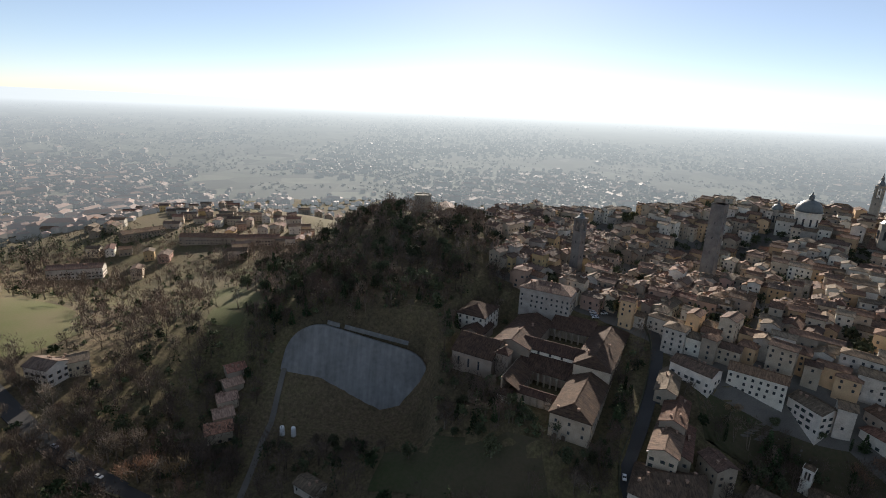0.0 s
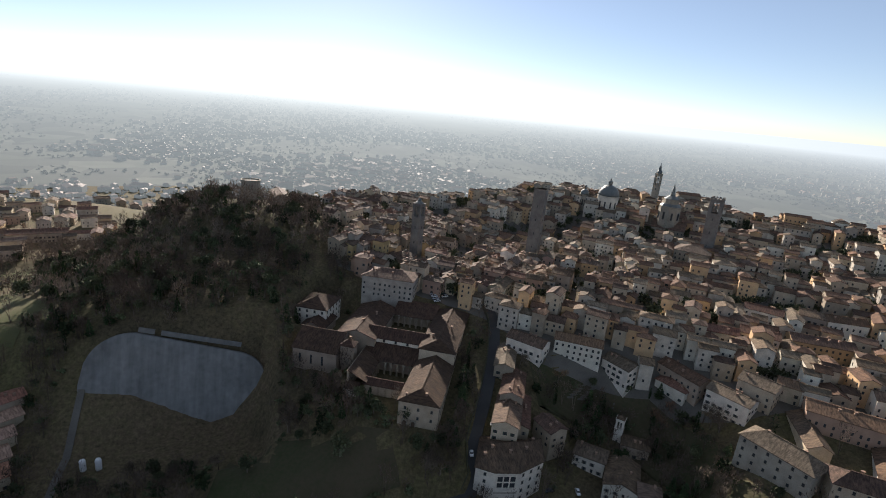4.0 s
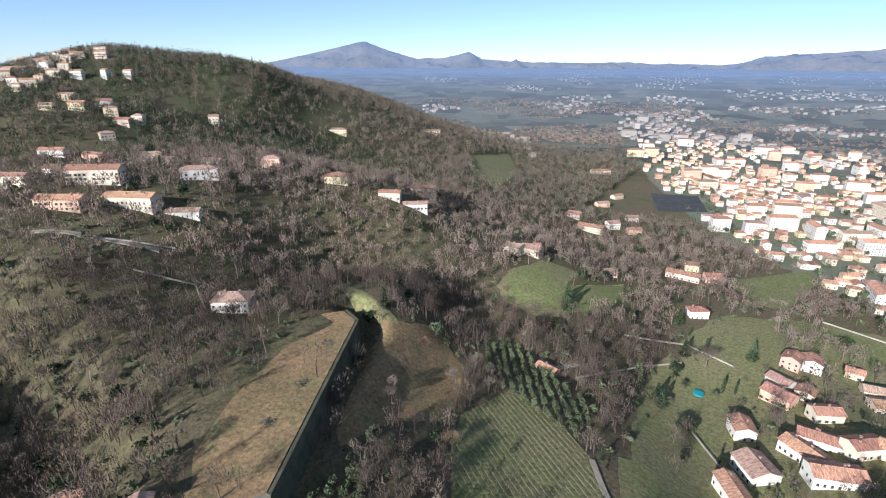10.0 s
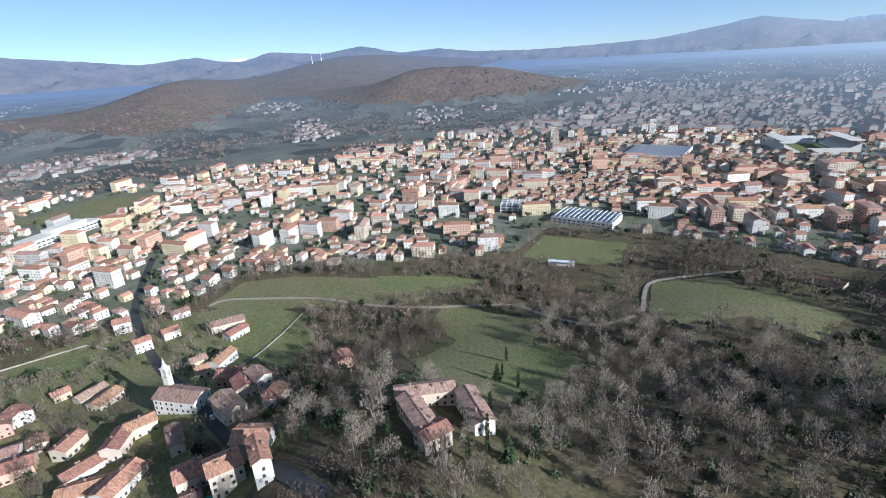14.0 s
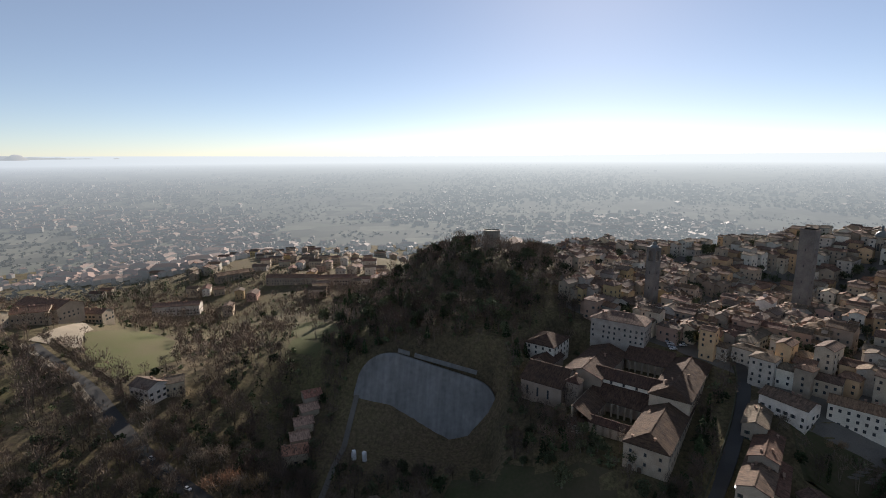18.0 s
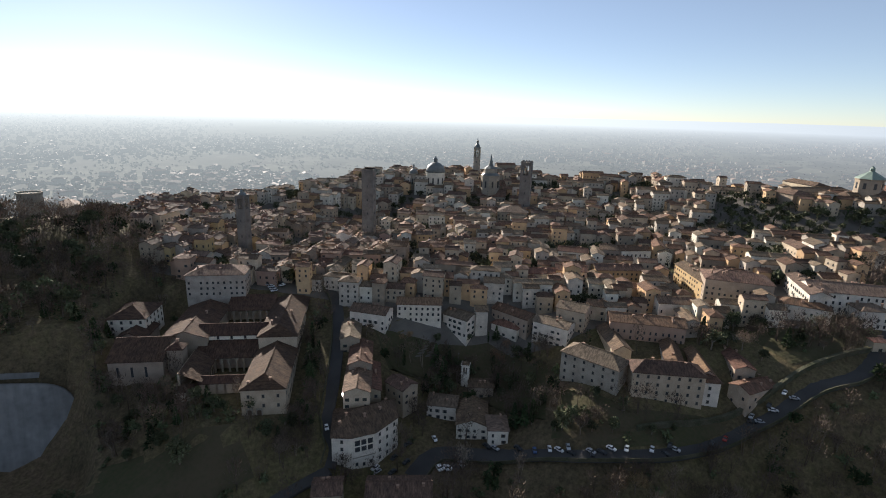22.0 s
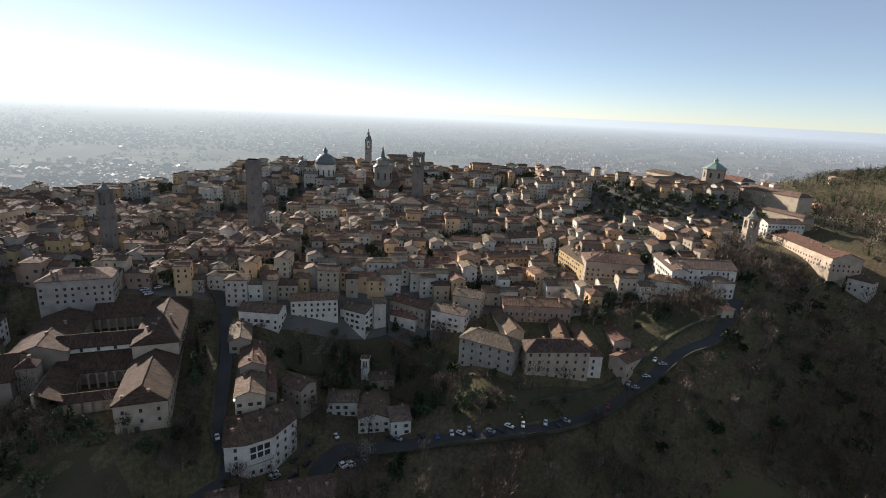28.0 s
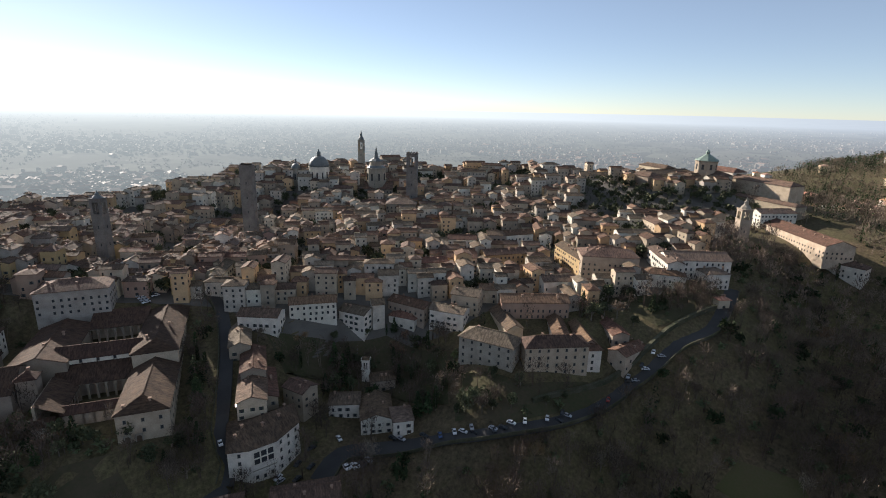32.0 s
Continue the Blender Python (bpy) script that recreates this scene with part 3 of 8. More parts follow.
def roof_geo(w, d, h, rise, over, hip, thick=0.3):
    """A gabled (hip 0) or hipped (hip 1) roof over a w by d plan, ridge along x, as a slab with thickness."""
    V, Fc = [], []
    a, b = w / 2 + over, d / 2 + over
    e = h - over * rise / (d / 2)
    rx = max(0.2, a - hip * b)
    for t in (0.0, thick):
        V += [(-a, -b, e + t), (a, -b, e + t), (a, b, e + t), (-a, b, e + t), (-rx, 0, h + rise + t), (rx, 0, h + rise + t)]
    Fc += [(6, 7, 11, 10), (8, 9, 10, 11), (7, 8, 11), (9, 6, 10)] if hip else [(6, 7, 11, 10), (8, 9, 10, 11)]
    Fc += [(1, 0, 4, 5), (3, 2, 5, 4), (0, 1, 7, 6), (2, 3, 9, 8)]
    Fc += [(1, 2, 8, 7), (3, 0, 6, 9)] if hip else [(1, 5, 11, 7), (5, 2, 8, 11), (3, 4, 10, 9), (4, 0, 6, 10)]
    if hip:
        Fc += [(2, 1, 5), (0, 3, 4)]
    # ridge cap
    box_geo(V, Fc, -rx, rx, -0.22, 0.22, h + rise + thick - 0.05, h + rise + thick + 0.16)
    return V, Fc


def wall_geo(w, d, h, rise, hip, base=6.0):
    a, b = w / 2, d / 2
    V = [(-a, -b, -base), (a, -b, -base), (a, b, -base), (-a, b, -base), (-a, -b, h), (a, -b, h), (a, b, h), (-a, b, h)]
    Fc = [(0, 1, 5, 4), (2, 3, 7, 6)]
    if hip:
        Fc += [(1, 2, 6, 5), (3, 0, 4, 7), (4, 5, 6, 7)]
    else:
        V += [(-a, 0, h + rise), (a, 0, h + rise)]
        Fc += [(1, 2, 6, 9, 5), (3, 0, 4, 8, 7)]
    return V, Fc


def window_rows(w, d, h, rng, storey=3.3, pitch=3.0, first=1.0, sides="xy"):
    """Centres of windows on the four sides: (x, y, z, facing)."""
    rows = []
    n = max(1, int((h - 0.6) / storey))
    for face, length, off in ((0, w, -d / 2), (1, d, w / 2), (2, w, d / 2), (3, d, -w / 2)):
        k = max(1, int((length - 1.2) / pitch))
        for f in range(n):
            for i in range(k):
                if rng.random() < 0.15:
                    continue
                p = (i - (k - 1) / 2) * length / k + rng.uniform(-0.35, 0.35)
                z = first + f * storey + 0.75
                rows.append((p, off, z, 0) if face == 0 else (off, p, z, 1) if face == 1 else (-p, off, z, 2) if face == 2 else (off, -p, z, 3))
    return rows


def panes(rows, ww=1.0, wh=1.5, proud=0.06, flat=False):
    V, Fc = [], []
    if flat:
        for x, y, z, f in rows:
            ux, uy, nx, ny = ((1, 0, 0, -1), (0, 1, 1, 0), (-1, 0, 0, 1), (0, -1, -1, 0))[f]
            k = len(V)
            V += [(x + ux * a * ww / 2 + nx * proud, y + uy * a * ww / 2 + ny * proud, z + b * wh / 2) for a, b in ((-1, -1), (1, -1), (1, 1), (-1, 1))]
            Fc.append((k, k + 1, k + 2, k + 3))
        return V, Fc
    for x, y, z, f in rows:
        if f in (0, 2):
            q = -proud if f == 0 else proud
            box_geo(V, Fc, x - ww / 2, x + ww / 2, min(y - 0.1, y + q) if f == 0 else y - 0.1, y + 0.1 if f == 0 else y + q, z - wh / 2, z + wh / 2)
        else:
            q = proud if f == 1 else -proud
            box_geo(V, Fc, min(x, x + q) - (0.1 if f == 1 else 0), max(x, x + q) + (0.1 if f == 3 else 0), y - ww / 2, y + ww / 2, z - wh / 2, z + wh / 2)
    return V, Fc


def house(x, y, w, d, h, turn=0.0, rise=None, hip=0, walls=None, tiles=None, z=None, name="house", label="", group="", chimneys=1, seed=0, pitch=3.0, storey=3.3, near=False, over=0.6, base=6.0, win=True, shutters=None, annex=False):
    """A house with its roof, windows and chimneys; x along its ridge, turn in degrees."""
    rng = random.Random(seed * 7919 + int(x * 13) + int(y * 7))
    if d > w:
        w, d, turn = d, w, turn + 90
    rise = rise if rise is not None else d * 0.19
    walls, tiles = walls or M["plaster"][rng.choice((0, 0, 1, 2, 3, 3, 4, 5))], tiles or rng.choice(M["tile"])
    z = float(ground(x, y)) if z is None else z
    (WV, WF), (RV, RF) = wall_geo(w, d, h, rise, hip, base), roof_geo(w, d, h, rise, over, hip)
    if annex:
        # a lower range against one long side, and a small raised room on the roof
        for aw, ad, ah, ox, oy in ((w * rng.uniform(0.4, 0.7), d * rng.uniform(0.45, 0.7), h * rng.uniform(0.45, 0.8), w * rng.uniform(-0.2, 0.2), rng.choice((-1, 1)) * d * 0.7), (rng.uniform(2.4, 4.0), rng.uniform(2.2, 3.2), h + rise + rng.uniform(0.6, 1.6), w * rng.uniform(-0.35, 0.35), rng.choice((-1, 1)) * d * 0.2)):
            for (A, AF), (V, Fc) in (((WV, WF), wall_geo(aw, ad, ah, ad * 0.18, 0, base)), ((RV, RF), roof_geo(aw, ad, ah, ad * 0.18, 0.45, 0))):
                k = len(A)
                A += [(p + ox, q + oy, r) for p, q, r in V]
                AF += [tuple(k + i for i in f) for f in Fc]
            if rng.random() < 0.55:
                break
    root = put(name, mesh(name, WV, WF), walls, label=label or "old plastered house with a tiled roof", category="house", group=group, at=pose(x, y, z, 0, 0, turn))
    put("roof", mesh("roof", RV, RF), tiles, root)
    rows = window_rows(w, d, h, rng, storey, pitch) if win else []
    if near:
        me = bpy.data.meshes.get("window_unit")
        if me is None:
            V, Fc = panes([(0, 0, 0, 0)])
            k = len(Fc)
            for x0, x1, z0, z1 in ((-0.66, -0.5, -0.75, 0.75), (0.5, 0.66, -0.75, 0.75), (-0.66, 0.66, 0.75, 0.9), (-0.75, 0.75, -0.93, -0.75)):
                box_geo(V, Fc, x0, x1, -0.12, 0.05, z0, z1)
            me = mesh("window_unit", V, Fc)
            me.materials.append(M["glass"])
            me.materials.append(M["stone"])
            me.polygons.foreach_set("material_index", [0] * k + [1] * (len(Fc) - k))
        for px, py, pz, f in rows:
            put("window", me, M["glass"], root, at=pose(px, py, pz, 0, 0, 90 * f))
    elif rows:
        ww, wh = rng.uniform(0.85, 1.15), rng.uniform(1.3, 1.75)
        put("glazing", mesh("glazing", *panes(rows, ww, wh)), M["glass"], root, kind="stuff")
        if shutters if shutters is not None else rng.random() < 0.6:
            put("shutters", mesh("shutters", *panes([q for q in rows if rng.random() < 0.75], ww * 2, wh * 1.02, 0.03, True)), rng.choice(M["shutter"]), root, kind="stuff")
    for i in range(chimneys):
        cx, cy = rng.uniform(-0.4, 0.4) * w, rng.choice((-1, 1)) * rng.uniform(0.1, 0.3) * d
        cz = h + rise * (1 - abs(cy) / (d / 2))
        V, Fc = [], []
        box_geo(V, Fc, cx - 0.45, cx + 0.45, cy - 0.35, cy + 0.35, cz - 0.6, cz + 1.3)
        box_geo(V, Fc, cx - 0.6, cx + 0.6, cy - 0.5, cy + 0.5, cz + 1.3, cz + 1.5, bottom=True)
        put("chimney", mesh("chimney", V, Fc), M["chimney"], root)
    return root


TAKEN = []   # x, y, radius of what already stands


def free(x, y, r):
    return all((x - a) ** 2 + (y - b) ** 2 > (r + c) ** 2 for a, b, c in TAKEN)


def take(x, y, r):
    TAKEN.append((x, y, r))


def inside(x, y, poly):
    hit, j = False, len(poly) - 1
    for i in range(len(poly)):
        (xa, ya), (xb, yb) = poly[i], poly[j]
        if (ya > y) != (yb > y) and x < (xb - xa) * (y - ya) / (yb - ya) + xa:
            hit = not hit
        j = i
    return hit

# ---- ways, plots, walls that follow the ground ----
LIFT = {"pasture": 0.29, "floor": 0.27, "asphalt": 0.45, "path": 0.40, "lawn": 0.30, "grass": 0.28, "soil": 0.26, "paving": 0.2}
WORD = {"pasture": "rough dull pasture", "floor": "leaf litter and rough grass darkened as if shaded", "asphalt": "dark worn asphalt", "path": "pale trodden gravel", "lawn": "short green winter grass", "grass": "rough meadow grass", "soil": "bare brown earth", "paving": "worn grey paving"}
PLOTS = []


def curve_points(pts, step):
    """Points along a smooth line through pts, step metres apart."""
    out = []
    p = [pts[0], *pts, pts[-1]]
    for i in range(1, len(p) - 2):
        a, b, c, d = (np.array(q, float) for q in p[i - 1:i + 3])
        n = max(1, int(np.hypot(*(c - b)) / step))
        for k in range(n):
            t = k / n
            out.append(0.5 * (2 * b + (c - a) * t + (2 * a - 5 * b + 4 * c - d) * t * t + (3 * b - a - 3 * c + d) * t ** 3))
    return np.array(out + [np.array(pts[-1], float)])


WAYS = []


def way(kind, width, pts):
    c = curve_points(pts, 5.0)
    WAYS.append((c, width))
    t = np.gradient(c, axis=0)
    t /= np.hypot(t[:, 0], t[:, 1])[:, None]
    n = np.stack([-t[:, 1], t[:, 0]], 1)
    V, Fc = [], []
    for q in (-0.5, -0.17, 0.17, 0.5):
        s = c + n * q * width
        z = ground(c[:, 0], c[:, 1]) * 0.7 + ground(s[:, 0], s[:, 1]) * 0.3 + LIFT[kind] + 0.15
        V += [(a, b, h) for (a, b), h in zip(s, z)]
    s = len(c)
    Fc = [(j * s + i, j * s + i + 1, (j + 1) * s + i + 1, (j + 1) * s + i) for j in range(3) for i in range(s - 1)]
    # kerb-deep sides
    k = len(V)
    V += [(x, y, z - 1.2) for x, y, z in V[:s]] + [(x, y, z - 1.2) for x, y, z in V[3 * s:4 * s]]
    Fc += [(i, k + i, k + i + 1, i + 1) for i in range(s - 1)] + [(3 * s + i + 1, k + s + i + 1, k + s + i, 3 * s + i) for i in range(s - 1)]
    put("road" if kind == "asphalt" else "track", mesh("road", V, [f[::-1] for f in Fc]), M[kind], label="narrow way of " + WORD[kind], category="road", kind="structure")


def plot(kind, what, pts, clear=True):
    """A field with its own surface, laid over the ground."""
    p = np.array(pts, float)
    if clear:
        PLOTS.append([tuple(q) for q in p])
    e = []
    for a, b in zip(p, np.roll(p, -1, 0)):
        n = max(1, int(np.hypot(*(b - a)) / 5))
        e += [a + (b - a) * k / n for k in range(n)]
    e, m = np.array(e), p.mean(0)
    wob = np.array([1 + 0.03 * noise.noise(Vector((q[0] * 0.08, q[1] * 0.08, 0))) for q in e])[:, None]
    e = m + (e - m) * wob
    rings = max(3, int(np.hypot(*(e - m).T).max() / 6))
    V, s = [], len(e)
    for k in range(rings):
        q = m + (e - m) * (1 - k / rings)
        V += [(a, b, h) for (a, b), h in zip(q, ground(q[:, 0], q[:, 1]) + LIFT[kind] - (0.0 if clear else 0.12))]
    V.append((m[0], m[1], float(ground(*m)) + LIFT[kind]))
    Fc = [(k * s + i, k * s + (i + 1) % s, (k + 1) * s + (i + 1) % s, (k + 1) * s + i) for k in range(rings - 1) for i in range(s)]
    Fc += [((rings - 1) * s + i, (rings - 1) * s + (i + 1) % s, len(V) - 1) for i in range(s)]
    area = sum(a[0] * b[1] - a[1] * b[0] for a, b in zip(p, np.roll(p, -1, 0)))
    ob = put(what, mesh(what, V, Fc if area > 0 else [f[::-1] for f in Fc], True), M[kind], label=what.replace("_", " ") + " of " + WORD[kind], category="field", kind="structure")
    return ob


def rampart(pts, top, foot, thick=2.5, name="rampart", material="rubble", lean=0.10):
    """A long masonry wall with a battered outer face (to the right of its line) and a coping."""
    c = curve_points(pts, 6.0) if len(pts) > 9 else np.concatenate([np.array([np.array(a) + (np.array(b) - np.array(a)) * k / 6 for k in range(6)]) for a, b in zip(pts, pts[1:])] + [np.array([pts[-1]], float)])
    t = np.gradient(c, axis=0)
    t /= np.hypot(t[:, 0], t[:, 1])[:, None]
    n = np.stack([t[:, 1], -t[:, 0]], 1)
    tops = np.linspace(top[0], top[1], len(c)) if foot else ground(c[:, 0], c[:, 1]) + top
    feet = np.linspace(foot[0], foot[1], len(c)) if foot else ground(c[:, 0], c[:, 1]) - 5
    V, s = [], len(c)
    for off, z in ((1, feet), (0, tops - 0.9), (2, tops - 0.9), (2, tops), (3, tops), (3, feet)):
        o = {0: 0.0 * tops, 1: lean * (tops - feet), 2: 0.0 * tops + 0.25, 3: 0.0 * tops - thick}[off]
        V += [(a, b, h) for (a, b), h in zip(c + n * o[:, None], z)]
    Fc = [(j * s + i, (j + 1) * s + i, (j + 1) * s + i + 1, j * s + i + 1) for j in range(5) for i in range(s - 1)]
    Fc += [tuple(j * s for j in range(6))[::-1], tuple(j * s + s - 1 for j in range(6))]
    return put(name, mesh(name, V, Fc), M[material], label="old battered rubble stone fortress wall with a coping", category="wall", kind="structure")


def arr(V, Fc):
    return np.array(V, float), [np.array(f) for f in Fc]


# ---- trees ----
def limb(V, Fc, a, b, ra, rb, n=4):
    a, b = Vector(a), Vector(b)
    q = (b - a).to_track_quat("Z", "Y")
    k = len(V)
    for p, r in ((a, ra), (b, rb)):
        for i in range(n):
            w = q @ Vector((math.cos(6.2832 * i / n) * r, math.sin(6.2832 * i / n) * r, 0))
            V.append(tuple(p + w))
    Fc += [(k + i, k + (i + 1) % n, k + n + (i + 1) % n, k + n + i) for i in range(n)]


def blade(V, Fc, p, way_, length, width):
    """A thin leaf or bunch of twigs: one kinked triangle pair."""
    w = Vector(way_).normalized()
    s = w.cross(Vector((random.random() - 0.5, random.random() - 0.5, random.random() - 0.5))).normalized() * width
    p = Vector(p)
    k = len(V)
    V += [tuple(p - s), tuple(p + s), tuple(p + w * length)]
    Fc.append((k, k + 1, k + 2))


def bare_tree(seed, height, spread, twigs, wide=0.014):
    rg = random.Random(seed)
    random.seed(seed)
    T, TF, C, CF = [], [], [], []
    tips = []

    def grow(p, d, length, r, level):
        q = p + d * length
        limb(T, TF, p, q, r, r * 0.62, 5 if level == 0 else 3)
        if level == 3:
            tips.append((q, d))
            return
        for i in range(3 if level else 5):
            v = Vector((rg.gauss(0, 1), rg.gauss(0, 1), rg.gauss(0.35, 0.5))).normalized()
            e = (d * (0.75 if level else 0.55) + v * spread).normalized()
            grow(q if i else p + d * length * 0.75, e, length * rg.uniform(0.55, 0.75), r * 0.55, level + 1)
        if level:
            tips.append((q, d))
    grow(Vector((0, 0, -0.6)), Vector((rg.uniform(-0.06, 0.06), rg.uniform(-0.06, 0.06), 1)).normalized(), height * 0.36, height * 0.022, 0)
    top = max(q.z for q, d in tips)
    for i in range(twigs):
        q, d = rg.choice(tips)
        v = (d * 0.7 + Vector((rg.gauss(0, 0.35), rg.gauss(0, 0.35), rg.gauss(0.55, 0.3)))).normalized()
        o = q + Vector((rg.gauss(0, 1.0), rg.gauss(0, 1.0), rg.gauss(-0.35, 0.8))) * height * 0.06
        blade(C, CF, o, v, height * rg.uniform(0.08, 0.16), height * wide)
    return (T, TF), (C, CF)


def fuzzy_tree(seed, height, radius, n, length, wide, stems=2):
    """A leafless crown as a soft mass of twigs round a few stems."""
    rg = random.Random(seed)
    random.seed(seed)
    C, CF = [], []
    lobes = [(Vector((rg.gauss(0, 0.38) * radius, rg.gauss(0, 0.38) * radius, height * rg.uniform(0.46, 0.76))), radius * rg.uniform(0.42, 0.68)) for k in range(5)]
    for i in range(n):
        q, r = rg.choice(lobes)
        d = Vector((rg.gauss(0, 1), rg.gauss(0, 1), rg.gauss(0.15, 1))).normalized()
        o = q + Vector((d.x, d.y, d.z * 1.25)) * r * rg.random() ** 0.45
        blade(C, CF, o, d * 0.6 + Vector((rg.gauss(0, 0.35), rg.gauss(0, 0.35), 0.9)), length * rg.uniform(0.6, 1.3), wide)
    for i in range(stems):
        blade(C, CF, (rg.gauss(0, 0.2), rg.gauss(0, 0.2), -0.6), (rg.gauss(0, 0.09), rg.gauss(0, 0.09), 1), height * 0.85, 0.16)
    T, TF = [], []
    limb(T, TF, (0, 0, -0.6), (0, 0, height * 0.3), 0.3, 0.22, 6)
    for q, r in lobes:
        limb(T, TF, (0, 0, height * 0.3), q, 0.17, 0.05, 4)
    return (T, TF), (C, CF)


def cone_tree(seed, height, radius, n, column=False, blunt=0.0):
    """Conifers: whorls of drooping sprays; a cypress keeps them upright and close."""
    rg = random.Random(seed)
    random.seed(seed)
    T, TF, C, CF = [], [], [], []
    limb(T, TF, (0, 0, -0.6), (0, 0, height * 0.9), radius * 0.09 + 0.1, 0.05, 5)
    for i in range(n):
        f = rg.random() ** 1.15
        z = height * (0.06 + 0.92 * f)
        r = radius * ((1 - f) ** 0.8 if not column else (min(1, f * 5) * (1 - f) ** 0.45)) * rg.uniform(0.55, 1.08) * (1 + 0.25 * math.sin(f * 31 + seed))
        a = rg.uniform(0, 6.2832)
        p = (math.cos(a) * r * 0.55, math.sin(a) * r * 0.55, z)
        w = (math.cos(a), math.sin(a), rg.uniform(0.9, 2.4) if column else rg.uniform(-0.55, 0.15))
        blade(C, CF, p, w, max(0.5, r * 0.6) + (0.8 if column else 0.25), max(0.22, radius * (0.22 if column else 0.17)))
    return (T, TF), (C, CF)


def round_tree(seed, height, radius, n, size=0.6):
    """A broad evergreen or leafy crown: clumps of small leaves on a few limbs, with gaps."""
    rg = random.Random(seed)
    random.seed(seed)
    T, TF, C, CF = [], [], [], []
    top = height - radius * 0.9
    limb(T, TF, (0, 0, -0.6), (0, 0, top * 0.6), radius * 0.09, radius * 0.06, 5)
    clumps = []
    for i in range(9):
        v = Vector((rg.gauss(0, 1), rg.gauss(0, 1), rg.gauss(0.25, 0.7))).normalized() * radius * rg.uniform(0.35, 0.75)
        q = Vector((v.x, v.y, top + v.z * 0.75))
        clumps.append((q, radius * rg.uniform(0.3, 0.5)))
        limb(T, TF, (0, 0, top * 0.6), q, radius * 0.045, 0.03, 3)
    for i in range(n):
        q, r = rg.choice(clumps)
        d = Vector((rg.gauss(0, 1), rg.gauss(0, 1), rg.gauss(0.1, 1))).normalized()
        blade(C, CF, q + d * r * rg.uniform(0.7, 1.05), d + Vector((rg.gauss(0, 0.9), rg.gauss(0, 0.9), rg.gauss(0, 0.9))), size * rg.uniform(0.8, 1.6), size * 0.55)
    return (T, TF), (C, CF)


TREES = {
    "cone": [cone_tree(140 + i, 13, 3.6, 38) for i in range(3)], "spire": [cone_tree(150 + i, 11, 1.5, 34, True) for i in range(2)], "ball": [round_tree(160 + i, 9, 4.2, 90, 1.7) for i in range(3)],
    "wisp": [fuzzy_tree(130 + i, 11, 4.2, 30, 1.9, 0.32, 1) for i in range(5)], "lance": [fuzzy_tree(170 + i, 16, 2.6, 120, 1.6, 0.12, 3) for i in range(3)],
    "bare": [bare_tree(i, 11, 0.75, 560, 0.0068) for i in range(5)], "tall": [bare_tree(20 + i, 16, 0.45, 500, 0.005) for i in range(3)],
    "pine": [cone_tree(40 + i, 13, 3.4, 320) for i in range(3)], "cypress": [cone_tree(50 + i, 11, 1.25, 200, True) for i in range(3)],
    "oak": [round_tree(60 + i, 9, 4.2, 420, 0.85) for i in range(3)], "olive": [round_tree(70 + i, 3.6, 1.7, 150, 0.5) for i in range(3)],
    "bush": [round_tree(80 + i, 2.8, 1.9, 40, 1.05) for i in range(3)], "lump": [round_tree(90 + i, 2.4, 2.0, 16, 1.5) for i in range(2)], "thin": [fuzzy_tree(30 + i, 10.5, 3.7, 58, 1.5, 0.20) for i in range(5)], "fine": [fuzzy_tree(35 + i, 11, 3.9, 150, 1.08, 0.115, 3) for i in range(7)], "broad": [fuzzy_tree(45 + i, 14, 6.0, 560, 1.2, 0.12, 4) for i in range(6)],
}
SKIN = {"cone": "needles", "spire": "needles", "ball": "leaf", "wisp": "twigs", "lance": "twigs", "bare": "twigs", "tall": "twigs", "thin": "twigs", "fine": "twigs", "broad": "pale_twigs", "pine": "needles", "cypress": "needles", "oak": "leaf", "olive": "olive", "bush": "olive", "lump": "olive", "rusty": "rusty"}
CALL = {"bare": ("bare_tree", "leafless deciduous tree with grey-brown twigs"), "tall": ("poplar_tree", "tall leafless tree with upright limbs"), "pine": ("conifer_tree", "dark green conifer with drooping sprays"),
        "cypress": ("cypress_tree", "slender dark green cypress"), "oak": ("evergreen_oak", "broad dark evergreen tree"), "olive": ("olive_tree", "small grey-green olive tree in a row"), "bush": ("shrub", "low olive-green shrub on the slope"),
        "broad": ("round_tree", "broad round leafless tree with pale twigs"), "rusty": ("rusty_tree", "tree still holding rust-brown leaves")}
PROTO = {}


def tree(kind, x, y, scale=1.0, z=None, seed=None):
    """One tree of its own: trunk with limbs, and a crown."""
    rg = random.Random(int(x * 31) * 7 + int(y * 17))
    shape = "bare" if kind == "rusty" else kind
    i = rg.randrange(len(TREES[shape]))
    if (kind, i) not in PROTO:
        (T, TF), (C, CF) = TREES[shape][i]
        PROTO[kind, i] = (mesh("trunk", T, TF), mesh("crown", C, CF))
    tm, cm = PROTO[kind, i]
    s = scale * rg.uniform(0.82, 1.18)
    m = pose(x, y, float(ground(x, y)) if z is None else z, 0, 0, rg.uniform(0, 360)) @ Matrix.Diagonal((s, s, s * rg.uniform(0.9, 1.12), 1))
    root = put(CALL[kind][0], tm, M["bark"], label=CALL[kind][1], category="tree", group=CALL[kind][0].replace("_", " ") + "s", at=m)
    put("crown", cm, M[SKIN[kind]], root)
    return root


